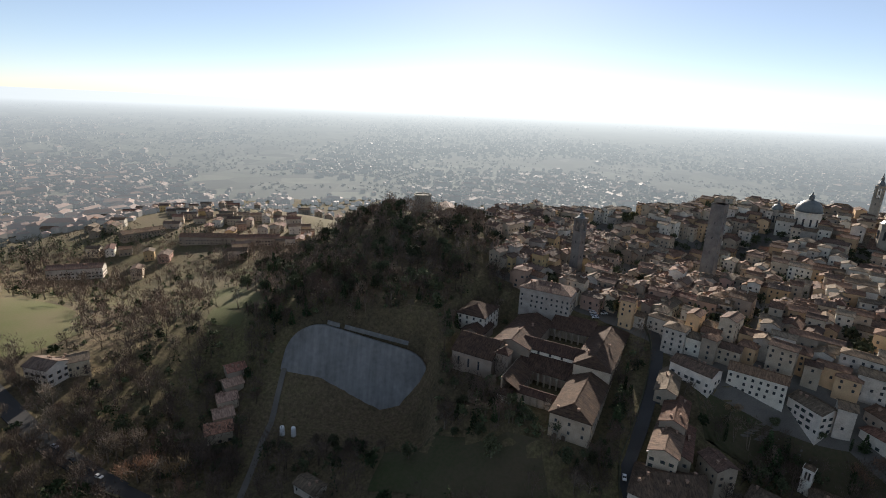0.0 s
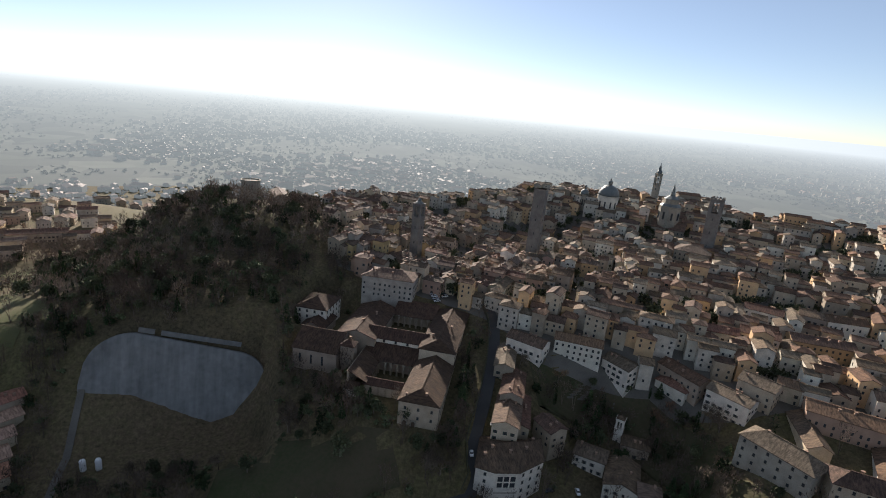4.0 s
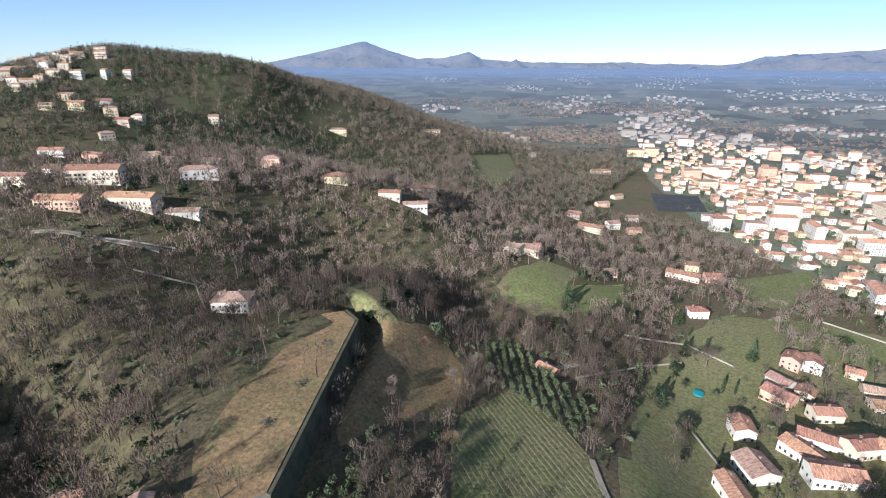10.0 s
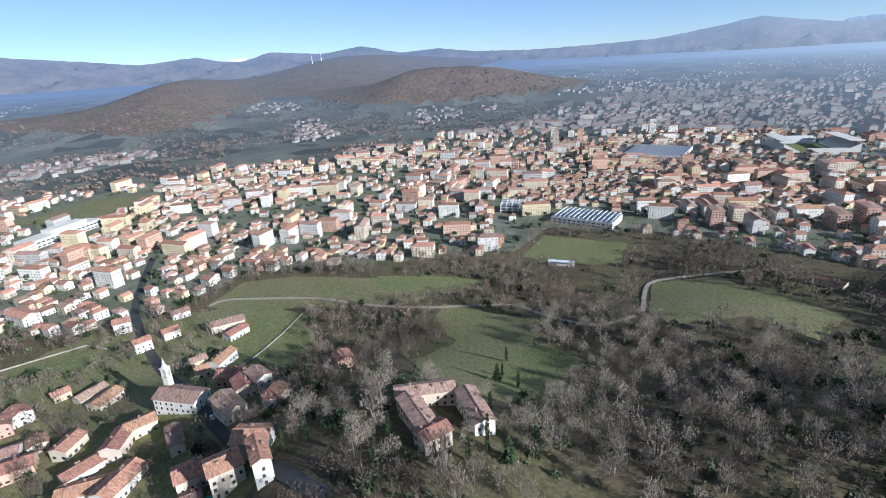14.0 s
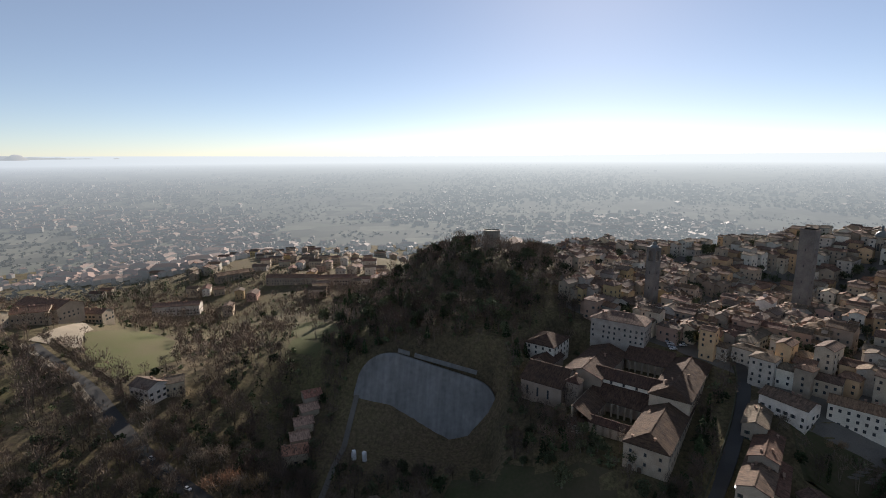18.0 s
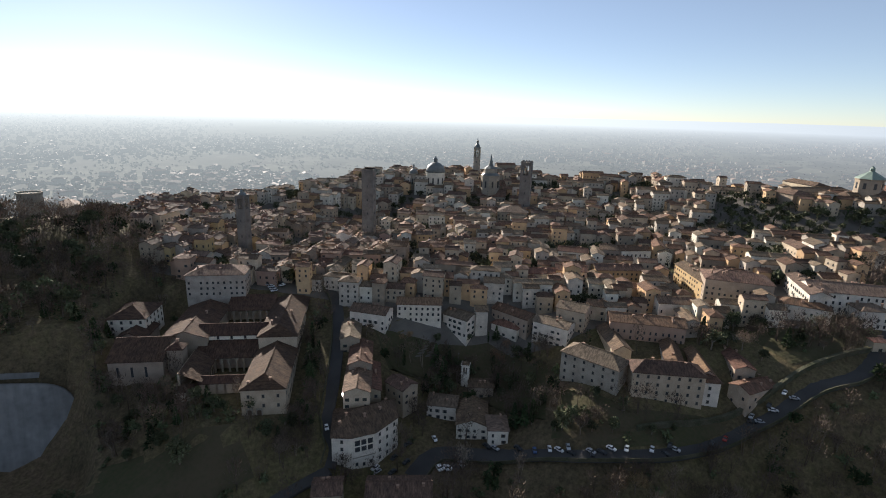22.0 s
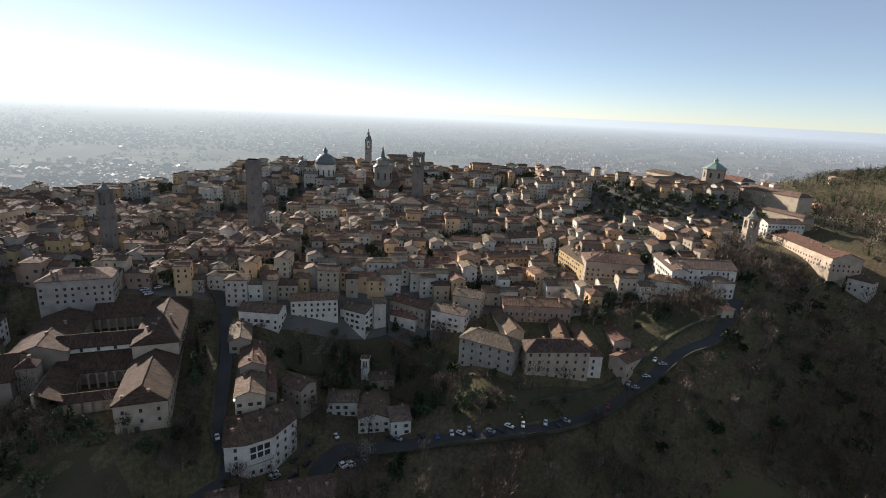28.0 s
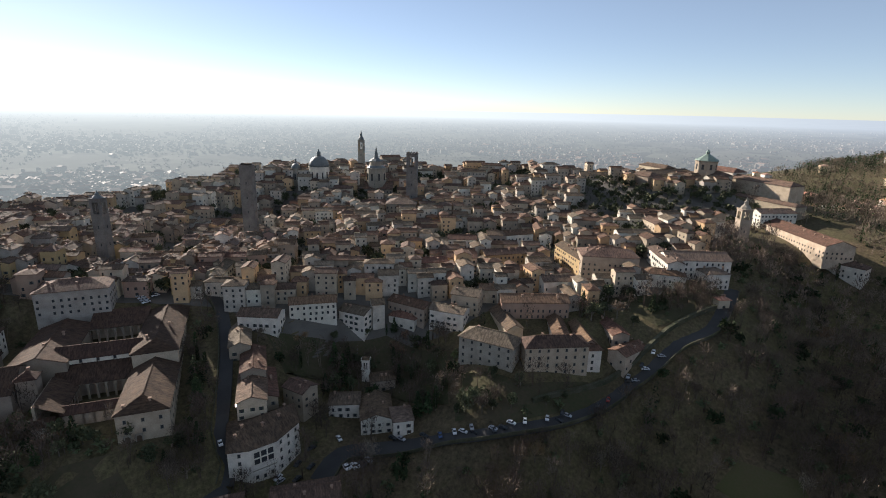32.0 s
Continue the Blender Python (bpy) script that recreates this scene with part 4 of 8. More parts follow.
def grove(name, kinds, spots, label, material=None):
    """Many trees that nobody could count, joined into one mesh."""
    if not len(spots):
        return
    rg = random.Random(len(spots))
    VV, LL, LS, n0, l0, mi = [], [], [], 0, 0, []
    for x, y, z, s in spots:
        k = rg.choice(kinds)
        shape = TREES[k][rg.randrange(len(TREES[k]))]
        a, q = rg.uniform(0, 6.283), s * rg.uniform(0.75, 1.2)
        c, d = math.cos(a) * q, math.sin(a) * q
        for j, (V, Fc) in enumerate(shape):
            if j == 0 and k in ("bush", "olive", "pine", "cypress", "thin", "fine", "broad", "lump", "cone", "spire", "ball", "wisp", "lance"):
                continue
            if not V:
                continue
            key = (k, shape[1][1] is Fc, id(V))
            if key not in FLAT:
                FLAT[key] = (np.array(V), np.concatenate([np.array(f) for f in Fc]), np.array([len(f) for f in Fc]))
            v, li, sz = FLAT[key]
            VV.append(np.stack([x + v[:, 0] * c - v[:, 1] * d, y + v[:, 0] * d + v[:, 1] * c, z + v[:, 2] * q], 1))
            LL.append(li + n0)
            LS.append(sz)
            n0 += len(v)
            mi.append(np.full(len(sz), j))
    v, li, sz = np.concatenate(VV), np.concatenate(LL), np.concatenate(LS)
    me = bpy.data.meshes.new(name)
    me.vertices.add(len(v))
    me.vertices.foreach_set("co", v.astype(np.float32).ravel())
    me.loops.add(len(li))
    me.loops.foreach_set("vertex_index", li.astype(np.int32))
    me.polygons.add(len(sz))
    me.polygons.foreach_set("loop_start", (np.cumsum(sz) - sz).astype(np.int32))
    me.materials.append(M["bark"])
    me.materials.append(material or M[SKIN[kinds[0]]])
    me.polygons.foreach_set("material_index", np.concatenate(mi).astype(np.int32))
    me.update(calc_edges=True)
    return put(name, me, None, label=label, category="trees", kind="stuff")


FLAT = {}

# ---- streets, tracks and fields ----
way("asphalt", 7.0, [(78, 118), (82, 153), (98, 218), (116, 285), (141, 382), (163, 448), (184, 493), (223, 555), (266, 616)])
way("asphalt", 9.0, [(-97, -155), (-113, -161), (-130, -149), (-145, -135), (-160, -115), (-181, -99), (-204, -90), (-227, -84), (-241, -78), (-259, -72), (-280, -63), (-309, -64), (-333, -68)])
way("asphalt", 6.0, [(-65, -172), (-70, -178), (-72, -190), (-83, -209), (-96, -235), (-106, -262), (-108, -281)])
way("path", 3.5, [(216, 425), (232, 422), (254, 383), (273, 343), (285, 291), (307, 238), (343, 180), (334, 145), (323, 118), (320, 96), (337, 80), (356, 74), (400, 82), (438, 85), (457, 65), (472, 40), (487, 10)])
way("asphalt", 9.0, [(347, -259), (271, -224), (224, -199), (197, -188), (175, -183), (154, -178)])
way("asphalt", 6.0, [(-173, -38), (-183, -20), (-204, -5), (-215, 11), (-214, 29)])
way("asphalt", 5.0, [(-173, -38), (-154, -45), (-143, -51)])
way("path", 2.5, [(-40, 179), (-27, 158), (-16, 148)])
way("path", 3.0, [(-98, 247), (-83, 255), (-75, 268)])
way("path", 4.0, [(-377, 105), (-366, 117), (-344, 131), (-320, 151)])
way("asphalt", 7.0, [(154, -178), (128, -172), (100, -168), (74, -170), (42, -165), (5, -165), (-32, -168), (-65, -172)])
way("paving", 3.0, [(107, -258), (106, -236), (103, -205), (100, -176)])
# grass lying in shade: the shade is put in by the dark floor colour
plot("floor", "meadow", [(36, -218), (42, -180), (0, -174), (-36, -177), (-34, -196), (0, -206)])
plot("lawn", "soccer_pitch", [(537, 229), (548, 133), (479, 123), (462, 169), (461, 222)])
plot("grass", "meadow", [(220, 428), (268, 445), (301, 406), (329, 337), (359, 275), (376, 227), (340, 236), (307, 263), (275, 345), (249, 393)])
plot("grass", "meadow", [(438, 83), (466, 35), (430, 1), (372, 2), (343, 29), (337, 53), (357, 70)])
plot("grass", "meadow", [(394, -71), (411, -116), (354, -154), (301, -185), (272, -156), (256, -109), (246, -88), (257, -65), (293, -51), (340, -62), (363, -78)])
plot("grass", "vineyard", [(-105, 172), (-95, 212), (-62, 198), (-38, 177), (-24, 153), (-14, 138), (-19, 122), (-61, 97), (-75, 113), (-94, 144)])
plot("soil", "slope", [(-173, 188), (-162, 209), (-156, 230), (-128, 217), (-106, 166), (-124, 143), (-127, 109), (-136, 116)])
plot("grass", "slope", [(-269, 225), (-209, 208), (-163, 201), (-171, 191), (-200, 196)])
plot("lawn", "field", [(-160, 342), (-151, 368), (-111, 362), (-83, 424), (-69, 361), (-105, 322), (-141, 310)])
plot("lawn", "field", [(-10, 502), (59, 589), (73, 579), (42, 460), (25, 458)])
plot("lawn", "field", [(65, 442), (122, 438), (112, 393), (89, 398)])
plot("lawn", "field", [(180, 354), (242, 379), (245, 323), (221, 305), (170, 290), (167, 309)])
plot("grass", "field", [(214, 425), (271, 414), (317, 344), (340, 271), (377, 227), (319, 258), (285, 287), (256, 337), (224, 380)])
plot("pasture", "field", [(338, -293), (335, -328), (311, -329), (279, -316), (247, -266), (254, -245), (279, -244), (301, -258)])
plot("pasture", "field", [(222, -378), (189, -376), (155, -330), (127, -303), (133, -295), (170, -309)])
plot("pasture", "field", [(232, -435), (204, -447), (177, -398), (190, -389)])
plot("pasture", "field", [(179, -317), (145, -292), (144, -281), (172, -292)])
plot("pasture", "field", [(257, -256), (269, -306), (239, -272), (243, -240), (252, -228), (268, -246)])
plot("asphalt", "car_park", [(-143, 857), (-75, 880), (-50, 787), (-112, 752)])
plot("path", "square", [(355, -264), (370, -323), (343, -305), (338, -293), (312, -265)])
plot("pasture", "court", [(-239, -32), (-251, -9), (-243, -2), (-223, -22), (-221, -36)])
plot("grass", "slope", [(-158, 348), (-126, 391), (-115, 348), (-138, 315), (-156, 314)])
plot("lawn", "field", [(157, 311), (196, 318), (223, 302), (213, 272), (176, 260), (157, 276)])
plot("grass", "field", [(231, 983), (385, 1035), (458, 958), (399, 861), (304, 883)])
plot("soil", "terraces", [(-185, 171), (-195, 192), (-129, 79), (-136, 53), (-149, 78), (-165, 120)])
plot("grass", "slope", [(-158, 329), (-147, 387), (-118, 397), (-112, 335), (-127, 305)])
plot("lawn", "field", [(232, 149), (276, 120), (262, 85), (220, 84), (180, 105)])
plot("grass", "meadow", [(-31, 191), (-1, 208), (19, 187), (37, 177), (47, 155), (-10, 127), (-20, 148)])
plot("grass", "meadow", [(-147, 305), (-157, 322), (-147, 356), (-120, 363), (-97, 343), (-109, 306)])
plot("grass", "meadow", [(-433, 766), (-437, 935), (-340, 778), (-304, 608), (-357, 642)])
plot("pasture", "court", [(-228, -30), (-245, -9), (-229, -3), (-220, -22)])
plot("lawn", "field", [(340, 326), (367, 279), (385, 226), (369, 214), (334, 257), (313, 306)])
plot("grass", "meadow", [(319, 232), (322, 144), (292, 126), (262, 138), (259, 179), (280, 218)])
plot("grass", "meadow", [(200, 178), (245, 184), (248, 149), (243, 118), (206, 87), (173, 96), (167, 116), (170, 142)])
plot("grass", "meadow", [(429, 83), (436, -3), (404, -52), (348, -35), (371, 9), (329, 48), (351, 67)])
plot("paving", "yard", [(233, -71), (232, -90), (201, -98), (187, -117), (160, -130), (155, -117), (174, -105), (197, -82)])
plot("grass", "meadow", [(199, 174), (277, 183), (274, 149), (281, 131), (249, 113), (206, 127), (194, 139)])
plot("soil", "terraces", [(-140, 52), (-127, 71), (-150, 117), (-179, 173), (-184, 174), (-189, 137), (-175, 95), (-160, 66)])
plot("grass", "village_green", [(-25, 190), (20, 172), (60, 150), (110, 175), (175, 230), (230, 300), (245, 385), (160, 470), (60, 450), (-5, 410), (-30, 330), (-35, 260)], clear=False)

# ---- buildings that can be told apart ----
# x, y, foot, length, depth, eaves, turn, hipped, walls, tiles


def stand(kind, x, y, z, w, d, h, turn, hip, wall, **k):
    """One named building; wall picks the colour, kind the name and the roof."""
    name, what, tiles, low = KIND[kind]
    pool = {m.name.split("_")[1]: m for m in (M["bright"] if low else M["plaster"])}
    pool.setdefault("yellow", M["bright"][2]); pool.setdefault("salmon", M["bright"][3]); pool.setdefault("stone", M["plaster"][3]); pool.setdefault("pink", M["plaster"][4]); pool.setdefault("ochre", M["plaster"][2])
    tall = "low" if h < 6.5 else "two-storey" if h < 9 else "three-storey" if h < 12.5 else "tall"
    take(x, y, 0.40 * max(w, d) + 1.5)
    if max(w, d) > 1.7 * min(w, d):
        c, s = math.cos(radians(turn)), math.sin(radians(turn))
        for q in (-0.36, 0.36):
            (take(x + c * q * w, y + s * q * w, 0.5 * d + 1) if w > d else take(x - s * q * d, y + c * q * d, 0.5 * w + 1))
    return house(x, y, w, d, h, turn, hip=hip, walls=pool[wall], tiles=random.Random(int(x)).choice(M[tiles]), z=z, name=name, label="%s %s %s with a %s roof" % (tall, wall, what, "hipped" if hip else "gabled"), near=kind in ("palace", "farm", "flat", "vil") and math.hypot(x, y) < 300, chimneys=2 + (w > 18) + (w > 26) + (w > 34), group=what + "s", **k)


KIND = {
    "old": ("townhouse", "house of the old town", "tile", 0),
    "palace": ("palazzo", "large old building", "tile", 0),
    "hill": ("villa", "villa on the hillside", "terracotta", 1),
    "vil": ("village_house", "village house", "terracotta", 1),
    "flat": ("apartment_house", "village apartment house", "terracotta", 1),
    "farm": ("farm_wing", "wing of the courtyard farmstead", "terracotta", 1),
    "east": ("spur_house", "house on the eastern spur", "tile", 0),
    "row": ("row_house", "row house below the hill", "terracotta", 0),
    "city": ("works_hall", "flat works hall", "tile", 0),
}
LOWER = [(26.9, -146.2, 20, 10, 7, 115, 0, 'pink'), (2.1, -142.2, 24, 11, 7, 160, 0, 'cream'), (-44.1, -151.2, 14, 11, 8, 70, 1, 'ochre'), (-31.4, -141.0, 12, 10, 7, 150, 0, 'stone'), (-65.8, -144.6, 22, 11, 7, 155, 0, 'stone'), (69.1, -184.5, 13, 8, 4, 150, 0, 'white')]
stand("old", -144.3, -230.8, 91.8, 25.3, 11.0, 11.0, 147.8, 0, "white")
stand("old", -163.5, -215.7, 85.2, 16.8, 12.0, 11.0, 109.0, 0, "white")
stand("old", -117.0, -237.6, 90.8, 21.1, 12.0, 10.0, 131.1, 0, "white")
stand("old", -130.5, -183.2, 59.7, 14.7, 11.0, 8.0, 139.2, 1, "white")
stand("old", -142.5, -154.3, 59.1, 9.5, 12.0, 8.0, 146.9, 1, "white")
stand("old", -138.5, -168.7, 57.7, 14.7, 21.0, 8.0, 142.4, 0, "white")
stand("old", -154.2, -182.7, 63.9, 12.6, 9.0, 7.0, 147.4, 1, "stone")
stand("old", -184.8, -198.4, 85.4, 16.3, 10.0, 7.0, 111.4, 1, "white")
stand("old", -189.7, -198.9, 89.7, 24.8, 11.0, 9.0, 102.6, 0, "stone")
stand("old", -197.6, -175.3, 87.3, 19.9, 11.0, 12.0, 112.4, 0, "white")
stand("old", -211.2, -174.0, 93.2, 16.0, 13.0, 13.0, 115.7, 0, "cream")
stand("old", -226.7, -171.4, 97.1, 10.2, 10.0, 9.0, 131.7, 0, "cream")
stand("old", -251.0, -88.0, 82.0, 40.0, 10.0, 9.0, 172.0, 0, "cream")
stand("old", -251.0, -104.0, 90.0, 26.0, 9.0, 6.0, 48.0, 0, "stone")
stand("old", -234.7, -144.5, 94.4, 38.0, 14.0, 10.0, 135.4, 0, "pink")
stand("old", -266.2, -148.0, 98.3, 21.5, 11.0, 10.0, 142.7, 0, "white")
stand("palace", -305.0, -135.5, 103.0, 35.3, 20.0, 17.0, 128.1, 1, "stone")
stand("old", -308.1, -160.1, 101.1, 41.0, 12.0, 14.0, 55.2, 0, "ochre")
stand("old", -306.8, -99.4, 106.3, 23.4, 11.0, 9.0, 117.1, 1, "white")
stand("old", -328.0, -78.0, 106.4, 14.8, 12.0, 10.0, 142.8, 1, "white")
stand("palace", -333.0, -91.7, 107.6, 38.9, 18.0, 14.0, 133.6, 0, "white")
stand("old", -323.8, -105.7, 109.3, 37.8, 10.0, 12.0, 39.7, 0, "white")
stand("palace", -281.8, -201.5, 100.3, 32.0, 13.0, 11.0, 149.3, 0, "ochre")
stand("old", -317.7, -216.7, 104.6, 22.9, 12.0, 12.0, 154.7, 0, "white")
stand("old", -227.2, -222.7, 102.1, 23.9, 11.0, 9.0, 149.9, 0, "grey")
stand("old", -249.4, -212.9, 101.4, 19.6, 12.0, 11.0, 136.5, 0, "cream")
stand("old", -278.5, -238.3, 104.1, 20.9, 11.0, 11.0, 131.9, 0, "white")
stand("old", -304.2, -226.1, 104.5, 14.1, 12.0, 12.0, 131.7, 0, "stone")
stand("palace", -49.9, -303.9, 102.1, 32.3, 18.0, 13.0, 155.5, 1, "grey")
stand("palace", -460.8, -55.6, 113.9, 84.7, 20.0, 10.0, 41.3, 0, "cream")
stand("palace", -492.8, -81.9, 120.7, 32.4, 14.0, 11.0, 139.9, 0, "white")
stand("old", -435.9, -24.0, 102.5, 26.5, 12.0, 9.0, 79.3, 1, "white")
stand("old", -508.0, -250.2, 133.5, 35.9, 14.0, 11.0, 127.4, 0, "cream")
stand("old", -489.7, -269.1, 131.5, 29.6, 12.0, 10.0, 74.2, 0, "cream")
stand("hill", -429.6, 171.3, 127.3, 38.4, 14.0, 12.0, 38.8, 0, "cream")
stand("hill", -396.7, 132.5, 121.0, 30.6, 12.0, 8.0, 32.0, 0, "salmon")
stand("hill", -372.7, 166.1, 117.9, 35.7, 13.0, 9.0, 27.2, 0, "cream")
stand("hill", -345.2, 186.1, 110.3, 22.8, 9.0, 5.0, 39.0, 0, "white")
stand("hill", -398.8, 236.3, 122.9, 28.9, 12.0, 9.0, 51.4, 1, "grey")
stand("hill", -415.5, 326.1, 116.2, 17.9, 12.0, 10.0, 32.9, 1, "salmon")
stand("hill", -337.1, 335.1, 107.8, 21.7, 14.0, 8.0, 32.5, 1, "yellow")
stand("hill", -287.7, 352.2, 95.9, 20.0, 9.0, 7.0, 26.0, 0, "cream")
stand("hill", -316.3, 446.6, 78.6, 30.7, 12.0, 6.0, 22.1, 0, "cream")
stand("hill", -271.1, 362.3, 85.9, 30.3, 9.0, 6.0, 39.6, 0, "white")
stand("hill", -172.4, 387.3, 55.6, 16.1, 9.0, 6.0, 20.9, 0, "cream")
stand("hill", -163.1, 400.3, 53.4, 15.2, 9.0, 6.0, 43.0, 0, "cream")
stand("hill", -250.5, 152.0, 77.0, 21.4, 15.0, 8.0, 35.0, 1, "white")
stand("hill", -596.3, 613.5, 105.6, 27.1, 12.0, 8.0, 34.2, 1, "yellow")
stand("hill", -527.1, 789.3, 91.6, 29.2, 10.0, 7.0, 34.1, 0, "yellow")
stand("hill", -604.8, 212.4, 125.9, 25.2, 10.0, 7.0, 33.2, 0, "white")
stand("hill", -569.6, 233.6, 121.7, 23.6, 9.0, 7.0, 17.1, 0, "salmon")
stand("hill", -628.4, 276.2, 132.1, 14.6, 10.0, 9.0, 75.1, 1, "cream")
stand("hill", -20.3, 398.3, 27.6, 14.4, 10.0, 7.0, 31.2, 1, "white")
stand("hill", -253.1, 953.2, 19.9, 36.0, 12.0, 7.0, 32.6, 0, "cream")
stand("hill", -98.6, 435.2, 31.9, 11.5, 8.0, 5.0, 31.4, 0, "pink")
stand("hill", -190.7, 31.6, 59.3, 14.5, 9.0, 6.0, 73.4, 0, "cream")
stand("hill", -148.2, 40.3, 77.5, 7.5, 8.0, 5.0, 50.1, 0, "cream")
stand("hill", -205.6, 31.7, 49.9, 16.0, 9.0, 6.0, 86.9, 0, "cream")
stand("hill", -193.1, -18.6, 41.4, 17.6, 9.0, 5.0, 92.6, 0, "stone")
stand("hill", -87.1, 247.4, 38.1, 13.0, 7.0, 3.0, -14.1, 0, "pink")
stand("hill", -305.4, -65.4, 102.2, 6.9, 5.0, 6.0, 141.6, 1, "cream")
stand("vil", 18.0, 264.1, 26.0, 10.8, 13.0, 7.0, 21.7, 0, "white")
stand("vil", 25.3, 231.7, 28.6, 14.9, 16.0, 6.0, 36.5, 0, "white")
stand("vil", 17.3, 205.7, 31.3, 9.1, 20.0, 6.0, 32.1, 0, "white")
stand("vil", 46.3, 255.3, 29.3, 22.4, 11.0, 6.0, -37.3, 0, "white")
stand("vil", 55.9, 239.9, 33.6, 22.3, 12.0, 6.0, 20.1, 0, "white")
stand("vil", 53.9, 270.3, 30.1, 23.1, 10.0, 6.0, -1.3, 0, "white")
stand("vil", 69.3, 268.9, 34.1, 17.9, 10.0, 7.0, 37.7, 0, "cream")
stand("vil", 82.2, 271.1, 34.6, 14.8, 10.0, 7.0, -15.7, 0, "yellow")
stand("vil", 83.9, 238.9, 38.6, 7.1, 18.0, 6.0, -23.1, 0, "cream")
stand("vil", 109.5, 228.5, 45.2, 11.7, 20.0, 7.0, -12.2, 0, "cream")
stand("vil", 126.5, 239.3, 43.5, 11.4, 14.0, 7.0, -23.5, 0, "cream")
stand("vil", 133.6, 234.3, 45.1, 9.3, 14.0, 9.0, -7.7, 0, "white")
stand("flat", 69.5, 199.0, 43.3, 12.2, 12.0, 10.0, -22.8, 0, "cream")
stand("flat", 72.7, 173.7, 55.3, 13.4, 12.0, 12.0, -22.7, 0, "cream")
stand("flat", 78.7, 156.1, 65.3, 7.0, 16.0, 12.0, -28.3, 0, "white")
stand("vil", 63.5, 188.6, 44.0, 8.1, 8.0, 5.0, -28.2, 0, "cream")
stand("vil", 90.2, 177.6, 61.0, 12.7, 16.0, 6.0, 32.4, 0, "grey")
stand("vil", 118.8, 205.4, 53.1, 5.4, 9.0, 5.0, -23.2, 0, "white")
stand("vil", 125.8, 203.8, 54.6, 8.4, 9.0, 5.0, 3.4, 0, "cream")
stand("vil", 35.3, 309.4, 25.6, 16.5, 12.0, 7.0, -26.0, 0, "salmon")
stand("vil", 36.0, 328.3, 25.1, 13.6, 10.0, 6.0, -30.3, 0, "white")
stand("vil", 48.9, 322.2, 25.3, 9.6, 10.0, 6.0, -14.3, 0, "cream")
stand("vil", 56.7, 300.2, 28.6, 15.0, 10.0, 6.0, 27.4, 0, "cream")
stand("vil", 42.5, 358.5, 25.3, 11.2, 12.0, 8.0, -14.6, 0, "salmon")
stand("vil", 53.4, 363.1, 24.3, 11.7, 12.0, 8.0, 0.0, 0, "white")
stand("vil", 78.1, 372.3, 22.3, 9.9, 9.0, 5.0, -6.0, 0, "yellow")
stand("vil", 88.9, 355.4, 21.5, 18.0, 10.0, 5.0, 8.5, 0, "cream")
stand("vil", 90.0, 336.3, 23.9, 17.9, 11.0, 5.0, 21.0, 0, "cream")
stand("vil", 150.3, 333.6, 17.9, 11.0, 9.0, 6.0, -14.0, 0, "yellow")
stand("vil", 139.1, 308.4, 24.4, 8.6, 8.0, 6.0, -12.2, 0, "yellow")
stand("vil", 160.2, 318.0, 19.2, 20.2, 10.0, 6.0, 19.8, 0, "white")
stand("vil", 136.7, 269.2, 35.0, 15.6, 12.0, 6.0, -52.1, 0, "salmon")
stand("vil", 193.7, 350.7, 15.3, 18.5, 10.0, 6.0, 4.4, 0, "white")
stand("vil", 199.1, 369.2, 15.2, 26.4, 12.0, 7.0, -29.8, 0, "cream")
stand("vil", 143.0, 398.1, 15.9, 12.5, 10.0, 9.0, -13.2, 0, "white")
stand("vil", 151.4, 447.2, 15.4, 12.5, 12.0, 10.0, -25.3, 0, "white")
stand("vil", 166.5, 400.1, 15.0, 12.3, 10.0, 7.0, -12.7, 0, "white")
stand("vil", 192.2, 429.6, 14.4, 14.7, 10.0, 6.0, -19.4, 0, "grey")
stand("vil", 163.0, 194.5, 55.1, 9.4, 10.0, 6.0, -26.8, 0, "salmon")
stand("vil", -194.2, 623.1, 25.3, 17.2, 11.0, 7.0, -1.8, 0, "cream")
stand("vil", -161.7, 589.3, 21.5, 31.5, 12.0, 7.0, -1.3, 0, "cream")
stand("vil", -184.7, 721.3, 19.2, 19.3, 10.0, 6.0, 46.1, 0, "salmon")
stand("vil", -144.7, 624.5, 18.7, 15.7, 12.0, 8.0, 43.2, 0, "white")
stand("vil", -132.3, 677.5, 16.9, 16.4, 10.0, 6.0, 25.3, 0, "cream")
stand("vil", -117.1, 620.8, 17.6, 16.8, 10.0, 6.0, 36.4, 0, "salmon")
stand("vil", -179.8, 787.2, 17.2, 19.1, 9.0, 6.0, 61.0, 0, "cream")
stand("vil", -42.3, 484.7, 23.6, 29.7, 10.0, 6.0, -3.9, 0, "cream")
stand("vil", -38.8, 518.8, 21.4, 12.1, 10.0, 7.0, 13.2, 0, "yellow")
stand("vil", -17.9, 494.1, 22.7, 14.9, 10.0, 7.0, 25.4, 0, "salmon")
stand("vil", -172.6, 382.3, 56.1, 15.6, 11.0, 7.0, -6.7, 0, "cream")
stand("vil", -159.2, 391.8, 54.0, 17.6, 11.0, 7.0, -1.9, 0, "cream")
stand("farm", 118.6, 100.2, 72.4, 12.4, 9.0, 8.0, -23.2, 0, "cream")
stand("farm", 124.3, 110.4, 71.7, 30.0, 9.0, 8.0, -120.5, 0, "cream")
stand("farm", 144.0, 122.4, 68.1, 27.0, 9.0, 8.0, -48.7, 0, "cream")
stand("farm", 144.1, 96.2, 68.7, 24.2, 9.0, 8.0, -129.1, 0, "white")
stand("east", 220.1, -221.9, 77.3, 15.4, 12.0, 9.0, 169.3, 0, "white")
